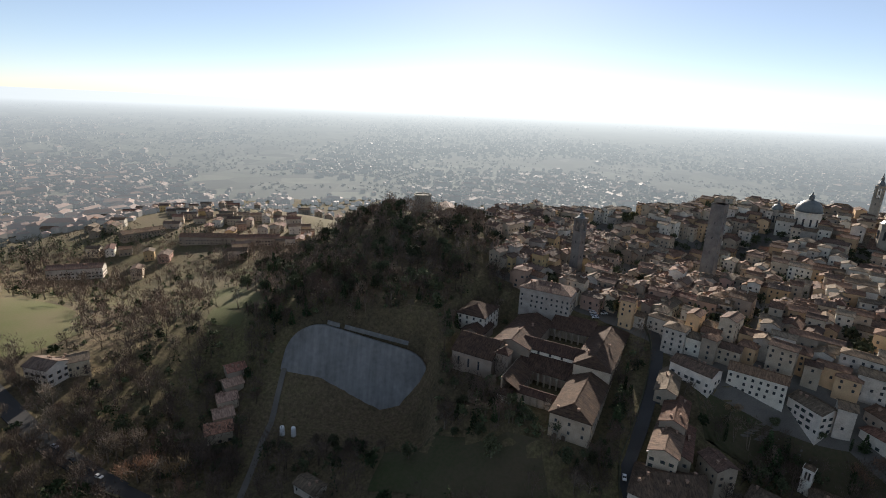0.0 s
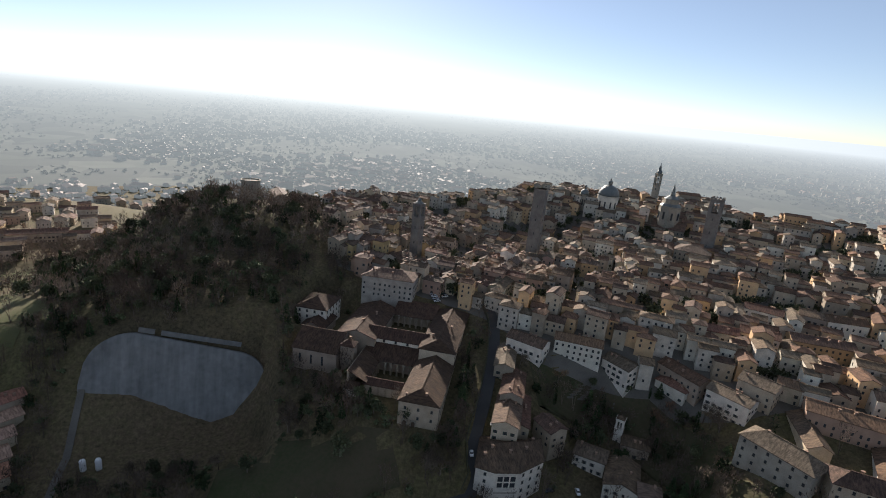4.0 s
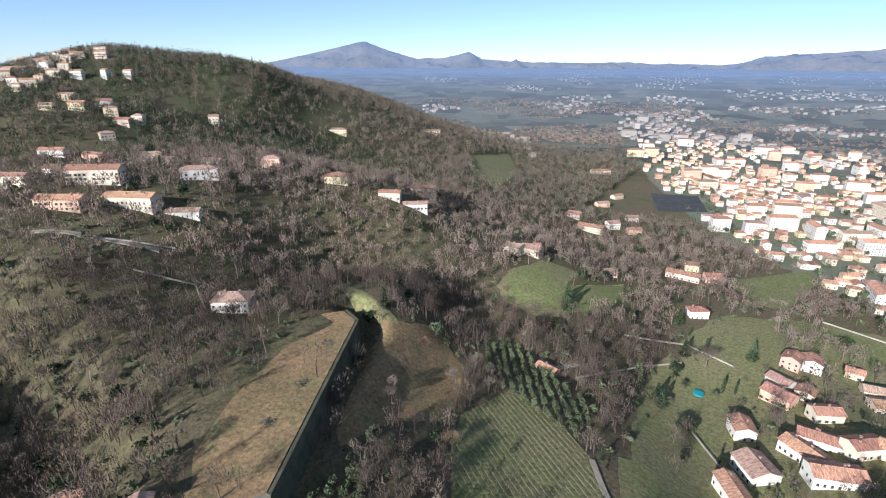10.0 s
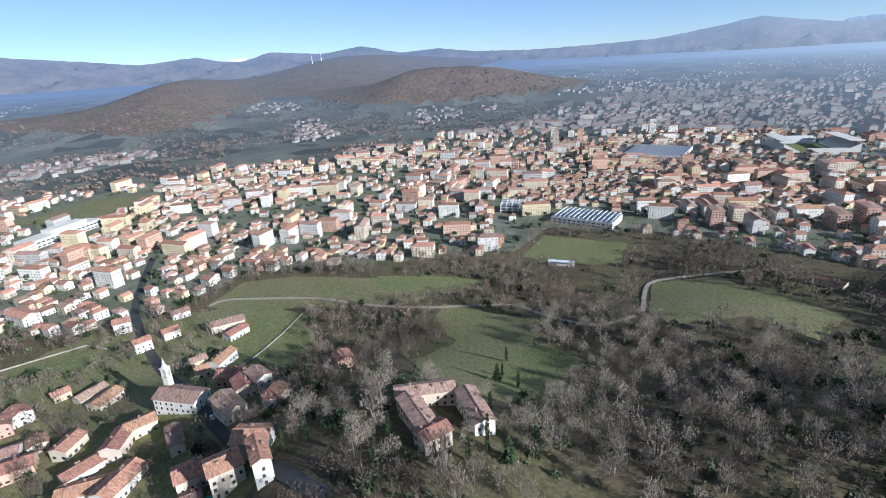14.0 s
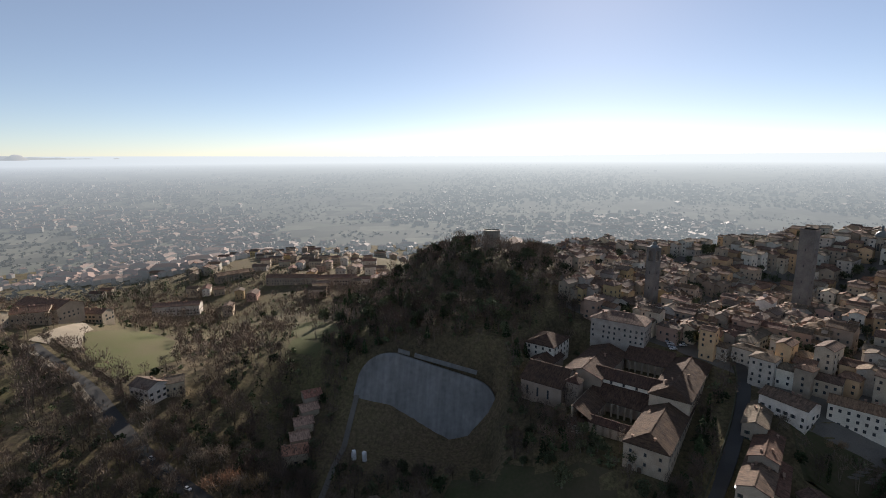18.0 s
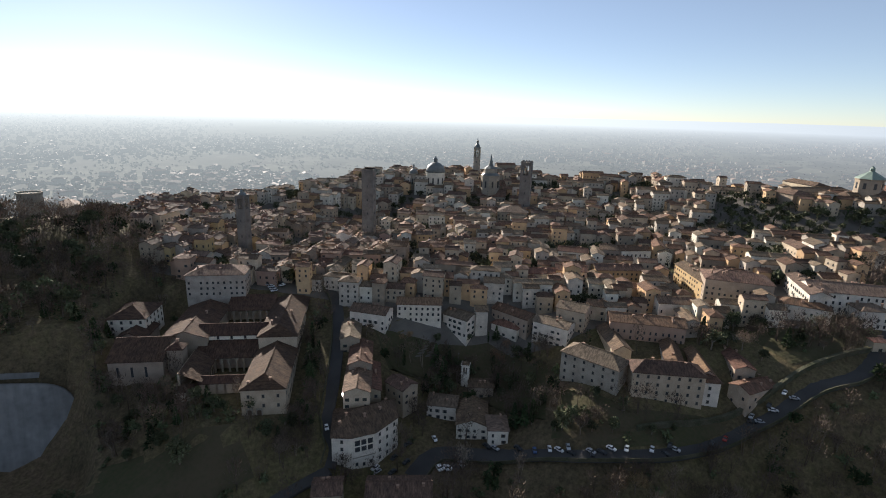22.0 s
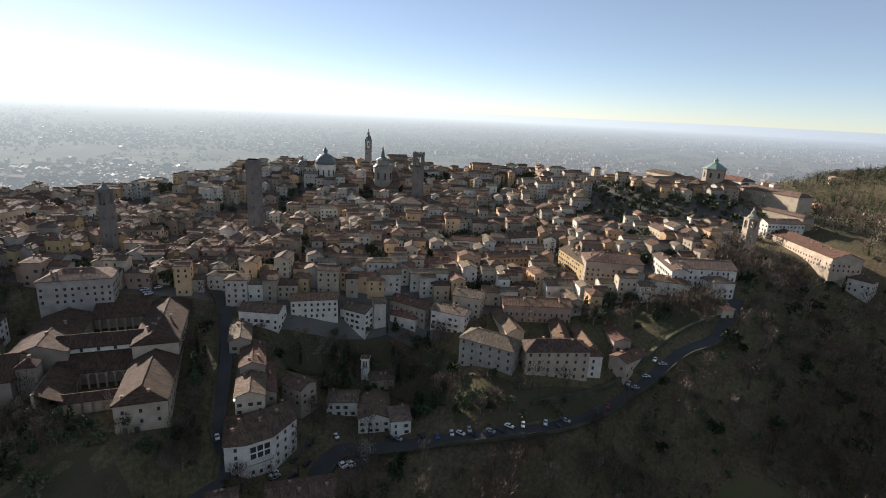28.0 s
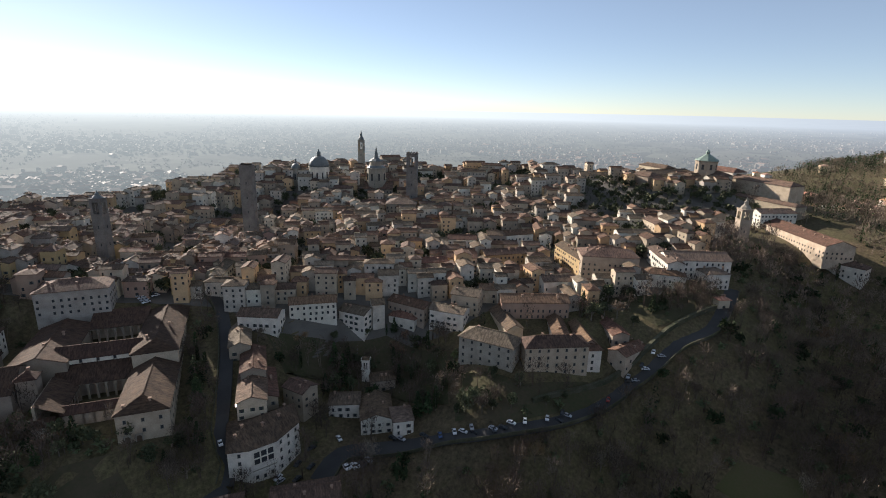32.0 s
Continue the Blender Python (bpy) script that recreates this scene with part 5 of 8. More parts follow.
stand("east", 214.6, -230.1, 75.6, 17.9, 11.0, 9.0, -139.9, 0, "cream")
stand("east", 367.3, -427.0, 54.1, 44.6, 14.0, 10.0, -157.1, 0, "white")
stand("east", 374.4, -537.4, 63.5, 44.4, 14.0, 8.0, -127.7, 0, "stone")
stand("east", 289.4, -525.7, 64.4, 60.1, 14.0, 9.0, -169.9, 0, "stone")
stand("east", 235.9, -530.8, 64.8, 45.3, 14.0, 9.0, -163.0, 0, "stone")
stand("east", 393.5, -314.9, 87.1, 46.2, 22.0, 10.0, 175.2, 0, "stone")
stand("east", 375.1, -337.5, 76.4, 25.3, 14.0, 8.0, -173.1, 0, "stone")
stand("row", 128.3, -218.4, 50.5, 13.1, 10.0, 7.0, -150.7, 0, "cream")
stand("row", 131.0, -228.9, 52.3, 10.1, 10.0, 7.0, -146.0, 0, "cream")
stand("row", 133.9, -239.6, 55.2, 10.5, 10.0, 7.0, -144.8, 0, "cream")
stand("row", 134.9, -248.9, 59.0, 10.2, 10.0, 7.0, -137.3, 0, "stone")
stand("row", 136.1, -256.2, 64.2, 10.3, 10.0, 7.0, -139.7, 0, "stone")
stand("east", 407.7, -267.6, 91.0, 39.4, 18.0, 10.0, -168.3, 0, "stone")
stand("east", 387.1, -295.7, 87.7, 24.7, 16.0, 10.0, -146.5, 0, "stone")
stand("east", 467.5, -44.5, 28.4, 21.9, 9.0, 5.0, -114.3, 0, "cream")
stand("east", 448.2, -74.2, 30.5, 21.2, 10.0, 5.0, -126.6, 0, "cream")
stand("east", 258.7, -115.7, 72.1, 23.0, 14.0, 4.0, -85.0, 1, "white")
stand("old", -98.8, -212.1, 80.6, 24.2, 11.0, 9.0, 63.3, 0, "stone")
stand("old", -90.2, -196.4, 76.4, 26.0, 12.0, 9.0, 62.1, 0, "cream")
stand("old", -103.4, -234.6, 84.8, 29.6, 10.0, 9.0, 63.6, 0, "stone")
stand("old", -98.8, -199.3, 74.2, 26.8, 8.0, 8.0, 64.3, 0, "stone")
stand("old", -111.4, -192.0, 69.8, 12.6, 10.0, 9.0, 104.0, 0, "stone")
stand("old", -85.8, -147.1, 55.4, 25.9, 12.0, 6.0, 149.0, 0, "cream")
stand("old", -59.8, -158.3, 58.8, 11.1, 10.0, 6.0, 152.7, 0, "stone")

for x, y, w, d, h, turn, hip, wall in LOWER:
    stand("old", x, y, float(ground(x, y)), w, d, h, turn, hip, wall)

# ---- towers, domes and other landmarks ----
def lathe(prof, n=24, cx=0, cy=0, a0=0.0):
    V, Fc = [], []
    for r, z in prof:
        for i in range(n):
            V.append((cx + math.cos(a0 + 6.28318 * i / n) * r, cy + math.sin(a0 + 6.28318 * i / n) * r, z))
    for j in range(len(prof) - 1):
        Fc += [(j * n + i, j * n + (i + 1) % n, (j + 1) * n + (i + 1) % n, (j + 1) * n + i) for i in range(n)]
    Fc += [tuple(range(n))[::-1], tuple((len(prof) - 1) * n + i for i in range(n))]
    return V, Fc




def put_empty(name, label, category, x, y, z, turn=0.0):
    ob = new(name)
    ob.matrix_basis = pose(x, y, z, 0, 0, turn)
    return tagged(ob, label, category)


def slab(name, parent, material, x0, x1, y0, y1, z0, z1):
    V, Fc = [], []
    box_geo(V, Fc, x0, x1, y0, y1, z0, z1, bottom=True)
    return put(name, mesh(name, V, Fc), material, parent)


def square_tower(name, label, x, y, foot, top, w, turn, material, belfry=0.0, roof="flat", spire=0.0, roofmat=None, merlons=False):
    """A square tower; belfry: height of an open bell stage with corner piers."""
    root = put_empty(name, label, "tower", x, y, foot, turn)
    h, a = top - foot, w / 2
    body = h - belfry
    V, Fc = [], []
    box_geo(V, Fc, -a, a, -a, a, -8, body)
    put("shaft", mesh("shaft", V, Fc), material, root)
    slab("cornice", root, material, -a - 0.3, a + 0.3, -a - 0.3, a + 0.3, body - 0.5, body)
    if belfry:
        p = w * 0.24
        for sx in (-1, 1):
            for sy in (-1, 1):
                slab("corner_pier", root, material, min(sx * a, sx * (a - p)), max(sx * a, sx * (a - p)), min(sy * a, sy * (a - p)), max(sy * a, sy * (a - p)), body, h - belfry * 0.22)
        for sx, sy in ((0, -1), (0, 1), (-1, 0), (1, 0)):
            if sx:
                slab("mullion", root, material, sx * (a - 0.5) - 0.25, sx * (a - 0.5) + 0.25, -0.25, 0.25, body, h - belfry * 0.22)
            else:
                slab("mullion", root, material, -0.25, 0.25, sy * (a - 0.5) - 0.25, sy * (a - 0.5) + 0.25, body, h - belfry * 0.22)
        slab("bell_stage_top", root, material, -a, a, -a, a, h - belfry * 0.22, h)
        put("bell", mesh("bell", *lathe([(0.75, body + belfry * 0.3), (0.5, body + belfry * 0.5), (0.2, body + belfry * 0.6)], 10)), M["lead"], root)
        slab("top_cornice", root, material, -a - 0.35, a + 0.35, -a - 0.35, a + 0.35, h, h + 0.45)
    for k in range(int(body // 11)):
        for f in range(4):
            ob = slab("slit_window", root, M["glass"], -0.35, 0.35, -a - 0.04, -a + 0.2, 6 + 11 * k, 7.8 + 11 * k)
            ob.matrix_basis = pose(0, 0, 0, 0, 0, 90 * f)
    if merlons:
        n = 4
        for f in range(4):
            for i in range(n):
                q = -a + (i + 0.5) * w / n
                ob = slab("merlon", root, material, q - w / n * 0.3, q + w / n * 0.3, -a, -a + 0.6, h + 0.3, h + 1.7)
                ob.matrix_basis = pose(0, 0, 0, 0, 0, 90 * f)
    if roof == "spire":
        put("spire", mesh("spire", *lathe([(a * 0.95, h + 0.4), (a * 0.85, h + spire * 0.2), (a * 0.5, h + spire * 0.36), (a * 0.4, h + spire * 0.4), (a * 0.38, h + spire * 0.62), (a * 0.16, h + spire * 0.74), (0.08, h + spire)], 8, a0=0.39)), roofmat or M["lead"], root)
    if roof == "pyramid":
        put("roof", mesh("roof", *lathe([(w * 0.78, h + 0.3), (w * 0.74, h + 0.6), (0.3, h + spire)], 4, a0=0.7854)), roofmat or M["tile"][0], root)
    return root


square_tower("civic_tower", "tall grey stone civic tower with open belfry", -318, -336, 112, 168, 9.6, 40, M["dark_stone"], belfry=11, merlons=True)
pole = put_empty("flag_pole", "thin flag pole on the civic tower", "pole", -318, -336, 168.4)
put("mast", mesh("mast", *lathe([(0.12, 0), (0.06, 7)], 6)), M["white"], pole)
square_tower("stone_tower", "massive plain square medieval stone tower", -175.6, -364.7, 100, 164.5, 9.0, 48, M["dark_stone"], merlons=False)
square_tower("bell_tower", "stone bell tower with open belfry and pinnacle", -75.9, -352.9, 105, 151, 6.6, 45, M["dark_stone"], belfry=9, roof="spire", spire=5)
take(-175.6, -364.7, 9); take(-75.9, -352.9, 8)
square_tower("basilica_campanile", "slender basilica campanile with lead cupola", -338, -437, 108, 174, 6.2, 42, M["stone"], belfry=10, roof="spire", spire=11)
square_tower("monastery_tower", "sandstone church tower with stepped spire", -421, -87, 108, 142, 7.8, 40, M["plaster"][3], belfry=7, roof="spire", spire=9, roofmat=M["stone"])
square_tower("white_belfry", "short white plastered belfry with tiled cap", -421.5, -127, 112, 135, 7.4, 40, M["plaster"][1], belfry=7, roof="pyramid", spire=3)
square_tower("chapel_belfry", "small white chapel belfry with tiled cap", -150, -191, 60, 79.0, 4.0, 45, M["plaster"][1], belfry=4.5, roof="pyramid", spire=2)
square_tower("village_belfry", "slim white village church bell tower", 106, 282, 32, 58, 3.6, 20, M["bright"][0], belfry=5, roof="spire", spire=7, roofmat=M["bright"][0])


def domed(name, label, x, y, foot, eaves, top, r, n, wall, lead, cone=False):
    root = put_empty(name, label, "church", x, y, foot)
    h = eaves - foot
    put("drum", mesh("drum", *lathe([(r, -8), (r, h - 0.8), (r + 0.5, h - 0.6), (r + 0.5, h)], n)), wall, root)
    H = top - foot
    if cone:
        put("lower_gallery", mesh("lower_gallery", *lathe([(r * 0.98, h), (r * 0.78, h + 2.0), (r * 0.72, h + 2.2)], n)), lead, root)
        put("upper_drum", mesh("upper_drum", *lathe([(r * 0.66, h), (r * 0.66, h + 6.5), (r * 0.7, h + 6.8)], n)), wall, root)
        put("cone_roof", mesh("cone_roof", *lathe([(r * 0.74, h + 6.6), (r * 0.25, h + 9.5), (r * 0.22, h + 11), (0.05, H)], n)), lead, root)
    else:
        rise = (H - h) * 0.62
        prof = [(r * math.cos(q), h + rise * math.sin(q)) for q in np.linspace(0.02, 1.36, 9)]
        put("dome", mesh("dome", *lathe(prof, n), True), lead, root)
        put("lantern", mesh("lantern", *lathe([(r * 0.2, h + rise * 0.96), (r * 0.2, h + rise + 2.6), (r * 0.24, h + rise + 2.8), (r * 0.1, h + rise + 4.2), (0.08, H)], 8)), lead, root)
    for i in range(n if n < 12 else 12):
        a_ = 6.28318 * (i + 0.5) / (n if n < 12 else 12)
        ob = slab("drum_window", root, M["glass"], -0.7, 0.7, -r - 0.08, -r + 0.9, h * 0.45, h * 0.75)
        ob.matrix_basis = pose(0, 0, 0, 0, 0, math.degrees(a_))
    return root


domed("cathedral_dome", "cathedral dome of dark lead on a white drum", -283, -434, 130, 150, 167, 10, 20, M["plaster"][1], M["lead"])
domed("basilica_dome", "octagonal basilica lantern with galleries and cone roof", -324, -395, 128, 150, 171, 9.5, 8, M["stone"], M["lead"], True)
domed("small_dome", "small lead dome beside the cathedral", -266, -449, 128, 148, 156, 4.5, 12, M["stone"], M["lead"])
house(-346, -487, 36, 26, 18, 150, walls=M["stone"], tiles=M["tile"][0], hip=1, z=124, name="theatre", label="large dark hipped theatre roof behind the domes", rise=8, chimneys=0)
house(-300, -420, 44, 18, 20, 135, walls=M["stone"], tiles=M["tile"][2], z=112, name="cathedral_nave", label="long stone cathedral nave with tiled roof", rise=6, chimneys=0)
house(-322, -398, 40, 20, 18, 135, walls=M["stone"], tiles=M["tile"][0], z=112, name="basilica_nave", label="broad stone basilica nave with tiled roof", rise=6, chimneys=0)
house(-300, -330, 26, 22, 15, 135, walls=M["stone"], tiles=M["tile"][2], z=112, name="town_hall", label="square stone town hall with hipped roof", hip=1, chimneys=0)
house(105, 268, 27, 14, 11, 20 + 90, walls=M["bright"][0], tiles=M["terracotta"][1], z=35, name="village_church", label="white village church nave with tiled roof", chimneys=0)
take(105, 268, 16)
# ---- the convent, the palazzo round its court and the loggia house below the walls ----
def shed_geo(w, d, low, high, over=0.5, thick=0.3):
    """A single roof slope over a w by d plan: low along -y, high along +y."""
    a, b = w / 2 + over, d / 2
    V = []
    for t in (0.0, thick):
        V += [(-a, -b - over, low + t), (a, -b - over, low + t), (a, b, high + t), (-a, b, high + t)]
    return V, [(4, 5, 6, 7), (3, 2, 1, 0), (0, 1, 5, 4), (1, 2, 6, 5), (2, 3, 7, 6), (3, 0, 4, 7)]


def arcade_geo(length, height, bays, thick=0.5, pier=0.28, crown=0.5):
    """A wall of round arches along x, its face at y = 0."""
    V, Fc = [], []
    bay = length / bays
    half, n = bay * (0.5 - pier / 2), 8
    spring = height - crown - half
    for i in range(bays):
        c = -length / 2 + bay * (i + 0.5)
        for x0, x1 in ((c - bay / 2, c - half), (c + half, c + bay / 2)):
            box_geo(V, Fc, x0, x1, 0, thick, 0, height)
        for k in range(n):
            a, b = math.pi * k / n, math.pi * (k + 1) / n
            p, q = (c - half * math.cos(a), spring + half * math.sin(a)), (c - half * math.cos(b), spring + half * math.sin(b))
            m = len(V)
            for y in (0, thick):
                V += [(p[0], y, p[1]), (q[0], y, q[1]), (q[0], y, height), (p[0], y, height)]
            Fc += [(m, m + 1, m + 2, m + 3), (m + 7, m + 6, m + 5, m + 4), (m + 4, m + 5, m + 1, m)]
    return V, Fc


def window_mesh():
    me = bpy.data.meshes.get("window_unit")
    if me is None:
        V, Fc = panes([(0, 0, 0, 0)])
        k = len(Fc)
        for x0, x1, z0, z1 in ((-0.66, -0.5, -0.75, 0.75), (0.5, 0.66, -0.75, 0.75), (-0.66, 0.66, 0.75, 0.9), (-0.75, 0.75, -0.93, -0.75)):
            box_geo(V, Fc, x0, x1, -0.12, 0.05, z0, z1)
        me = mesh("window_unit", V, Fc)
        me.materials.append(M["glass"])
        me.materials.append(M["stone"])
        me.polygons.foreach_set("material_index", [0] * k + [1] * (len(Fc) - k))
    return me


def chimney_at(root, x, y, z):
    V, Fc = [], []
    box_geo(V, Fc, x - 0.45, x + 0.45, y - 0.4, y + 0.4, z - 1.5, z + 1.2)
    box_geo(V, Fc, x - 0.65, x + 0.65, y - 0.6, y + 0.6, z + 1.2, z + 1.45, bottom=True)
    put("chimney", mesh("chimney", V, Fc), M["chimney"], root)


def wing(root, u0, u1, v0, v1, foot, eaves, rise, hip, along, wall, tile, faces="", rows=(), pitch=4.2, over=0.7, turn=0.0, at=None):
    """One range of a larger building in its local plan; windows on the named faces (n, s, e, w of the plan) at the named heights."""
    w, d = (u1 - u0, v1 - v0) if along == "u" else (v1 - v0, u1 - u0)
    place = (at or pose((u0 + u1) / 2, (v0 + v1) / 2, foot)) @ pose(0, 0, 0, 0, 0, turn + (0 if along == "u" else 90))
    body = put("wing", mesh("wing", *wall_geo(w, d, eaves - foot, rise, hip, 7)), wall, root, at=place)
    put("roof", mesh("roof", *roof_geo(w, d, eaves - foot, rise, over, hip)), tile, root, at=place)
    for f in faces:
        length, off = (w, d / 2) if f in "sn" else (d, w / 2)
        k = max(1, int((length - 2) / pitch))
        ang = {"s": 0, "e": 90, "n": 180, "w": 270}[f]
        for h in rows:
            for i in range(k):
                put("window", window_mesh(), None, root, at=place @ pose(0, 0, 0, 0, 0, ang) @ pose((i - (k - 1) / 2) * length / k, -off, h - foot))
    return body


convent = put_empty("convent", "old convent with two cloisters under weathered brown tiles", "convent", CONVENT[0], CONVENT[1], 0, CONVENT[2])
OT, ST, CR, WH = M["old_tile"], M["plaster"][3], M["plaster"][0], M["plaster"][1]
wing(convent, -46, 8, -16, 2.5, 88, 99.5, 4.0, 0.6, "u", CR, OT, "n", (92.5, 96.5), 4.6)
wing(convent, -7, 46, -16, 2.5, 80, 92.5, 4.4, 0.6, "u", CR, OT, "ne", (84.5, 89.0), 4.4)
wing(convent, -38, 5, -62, -41, 90, 98.5, 3.6, 0, "u", ST, OT)
wing(convent, -11, 1.5, -46.5, -14, 88, 98, 3.4, 0, "v", WH, OT, "s", (96.6,), 5.2)
wing(convent, -2, 22, -79, -55.5, 84, 95.5, 6.2, 0, "v", ST, OT)
wing(convent, -17, 1, -85, -71.5, 88, 97, 3.4, 0, "u", ST, OT)
wing(convent, -30, -8, -92, -74, 92, 104, 4.0, 1, "u", WH, OT, "en", (95.5, 98.8, 102.0), 3.4)
wing(convent, 12, 18, -55, -48, 84, 99, 2.2, 1, "u", ST, OT)
wing(convent, 26.5, 32, -37, -15.5, 87.6, 88.6, 1.8, 0, "v", CR, OT)
for u_, v_, w_, d_, lo_, hi_, turn_ in ((-38.5, -28.5, 25, 15, 98, 102, 90), (6.8, -30.5, 29, 10.5, 90.5, 95.2, 90), (21.5, -40.5, 23, 9, 89.6, 94.4, 180), (34, -42.5, 7, 4, 86.6, 88.4, 90)):
    put("roof", mesh("roof", *shed_geo(w_, d_, lo_, hi_)), OT, convent, at=pose(u_, v_, 0, 0, 0, turn_))
for u_, v_, w_, foot_, high_, n_, turn_ in ((-31, -28.5, 25, 91, 7.2, 7, 90), (12, -26, 20, 83, 7.6, 6, 90), (32, -26.2, 21.5, 82.6, 6.2, 6, 90), (27, -26.2, 21.5, 82.6, 6.2, 6, 90), (19.5, -36, 15, 83, 6.8, 5, 180)):
    put("arcade", mesh("arcade", *arcade_geo(w_, high_, n_)), ST, convent, at=pose(u_, v_, foot_, 0, 0, turn_))
slab("cloister_wall", convent, CR, -35.5, -35, -41, -16, 88, 99)
slab("cloister_wall", convent, CR, 7.5, 8, -45, -16, 80, 91.5)
slab("lean_to_wall", convent, WH, 32.2, 35.6, -46, -39, 78, 87)
slab("cloister_wall", convent, ST, 10, 33, -45.6, -44.6, 78, 94.2)
slab("cloister_wall", convent, ST, 2, 11, -45.4, -44.6, 78, 92)
for v_ in (-75, -69, -63):
    slab("tall_window", convent, M["glass"], 21.9, 22.1, v_ - 0.5, v_ + 0.5, 87.5, 92.5)
for v_ in (-12.5, -8.5):
    put("door_arch", mesh("door_arch", *arcade_geo(2.6, 3.2, 1)), M["stone"], convent, at=pose(47.15, v_, 80.5, 0, 0, 90))
    slab("door_leaf", convent, M["shutter"][0], 46.98, 47.1, v_ - 0.9, v_ + 0.9, 80.5, 83.0)
for u_, v_, z_ in ((44, -13, 94), (43, -4, 95), (-2, -11, 102.5), (-14, -3, 103), (-20, -48, 101.5), (-8, -52, 101.5), (14, -51, 101)):
    chimney_at(convent, u_, v_, z_)
cl, sl = math.cos(radians(CONVENT[2])), math.sin(radians(CONVENT[2]))
for u_, v_, r_ in ((-38, -7, 13), (-20, -7, 13), (-4, -7, 13), (12, -7, 12), (28, -7, 12), (42, -7, 11), (-36, -30, 14), (-20, -30, 14), (-5, -30, 14), (10, -30, 14), (24, -30, 14), (-30, -52, 13), (-14, -52, 13), (2, -52, 13), (10, -67, 15), (-10, -78, 11), (-20, -83, 12)):
    take(CONVENT[0] + u_ * cl - v_ * sl, CONVENT[1] + u_ * sl + v_ * cl, r_)

court = put_empty("palazzo", "large pale palazzo round a court above the road", "palazzo", 0, 0, 0)
for x_, y_, w_, d_, foot_, eaves_, rise_, hip_, turn_, wall_, face_, rows_ in (
        (-189.1, -139.0, 29.0, 13.0, 80, 97.0, 4.0, 1, 106.0, 5, "sn", (83.4, 87.2, 91.2, 95.0)), (-208.2, -113.8, 32.0, 12.0, 80, 97.0, 3.4, 1, 140.2, 0, "sn", (83.4, 87.2, 91.2, 95.0)),
        (-225.2, -121.5, 28.0, 8.0, 86, 96.5, 2.4, 0, 40.8, 1, "n", (91.5, 94.5)), (-232.0, -147.5, 31.0, 9.5, 90, 98.0, 2.4, 0, 137.0, 1, "n", (92.5, 95.8)),
        (-212.5, -147.0, 28.0, 9.0, 86, 97.6, 2.4, 0, 57.0, 0, "n", (90.5, 94.5)), (-232.5, -111.5, 26.0, 6.0, 84, 95.0, 2.0, 0, 47.8, 4, "s", (87.5, 91.0)), (-223.2, -101.6, 9.0, 8.0, 80, 93.5, 1.6, 1, 140.0, 1, "s", (83.4, 86.8, 90.4))):
    wing(court, -w_ / 2, w_ / 2, -d_ / 2, d_ / 2, foot_, eaves_, rise_, hip_, "u", M["plaster"][wall_], M["tile"][wall_ % 3], face_, rows_, 4.0, turn=turn_, at=pose(x_, y_, foot_))
    take(x_, y_, 9)
    for q_ in (-0.3, 0.3):
        take(x_ + q_ * w_ * math.cos(radians(turn_)), y_ + q_ * w_ * math.sin(radians(turn_)), 8)
for x_, y_, z_ in ((-192, -132, 100), (-188, -146, 100), (-205, -119, 99.5), (-214, -108, 99.5), (-228, -150, 99.5), (-236, -144, 99.5), (-220, -118, 98.5)):
    chimney_at(court, x_, y_, z_)


def poly_house(name, label, pts, foot, eaves, ridge, top, wall, tile, over=0.7):
    """A house on a many-sided plan (clockwise from above), its roof falling from a ridge of two points."""
    root = put_empty(name, label, "house", 0, 0, 0)
    n = len(pts)
    c = np.mean(pts, 0)
    V = [(x, y, foot) for x, y in pts] + [(x, y, eaves) for x, y in pts]
    put("house_wall", mesh("house_wall", V, [(i, n + i, n + (i + 1) % n, (i + 1) % n) for i in range(n)] + [tuple(range(2 * n - 1, n - 1, -1))]), wall, root)
    V = []
    for t in (0.0, 0.3):
        for x, y in pts:
            q = np.array((x, y)) - c
            q = q / np.hypot(*q)
            V.append((x + q[0] * over, y + q[1] * over, eaves - 0.2 + t))
        V += [(*ridge[0], top + t), (*ridge[1], top + t)]
    m, Fc = n + 2, []
    near_ = [0 if (x - ridge[0][0]) ** 2 + (y - ridge[0][1]) ** 2 < (x - ridge[1][0]) ** 2 + (y - ridge[1][1]) ** 2 else 1 for x, y in pts]
    for i in range(n):
        j = (i + 1) % n
        a, b = near_[i], near_[j]
        Fc += [(m + i, m + j, m + n + b, m + n + a)[::-1] if a != b else (m + i, m + j, m + n + a)[::-1], (i, j, n + b, n + a) if a != b else (i, j, n + a), (i, j, m + j, m + i)[::-1]]
    put("roof", mesh("roof", V, Fc), tile, root)
    return root


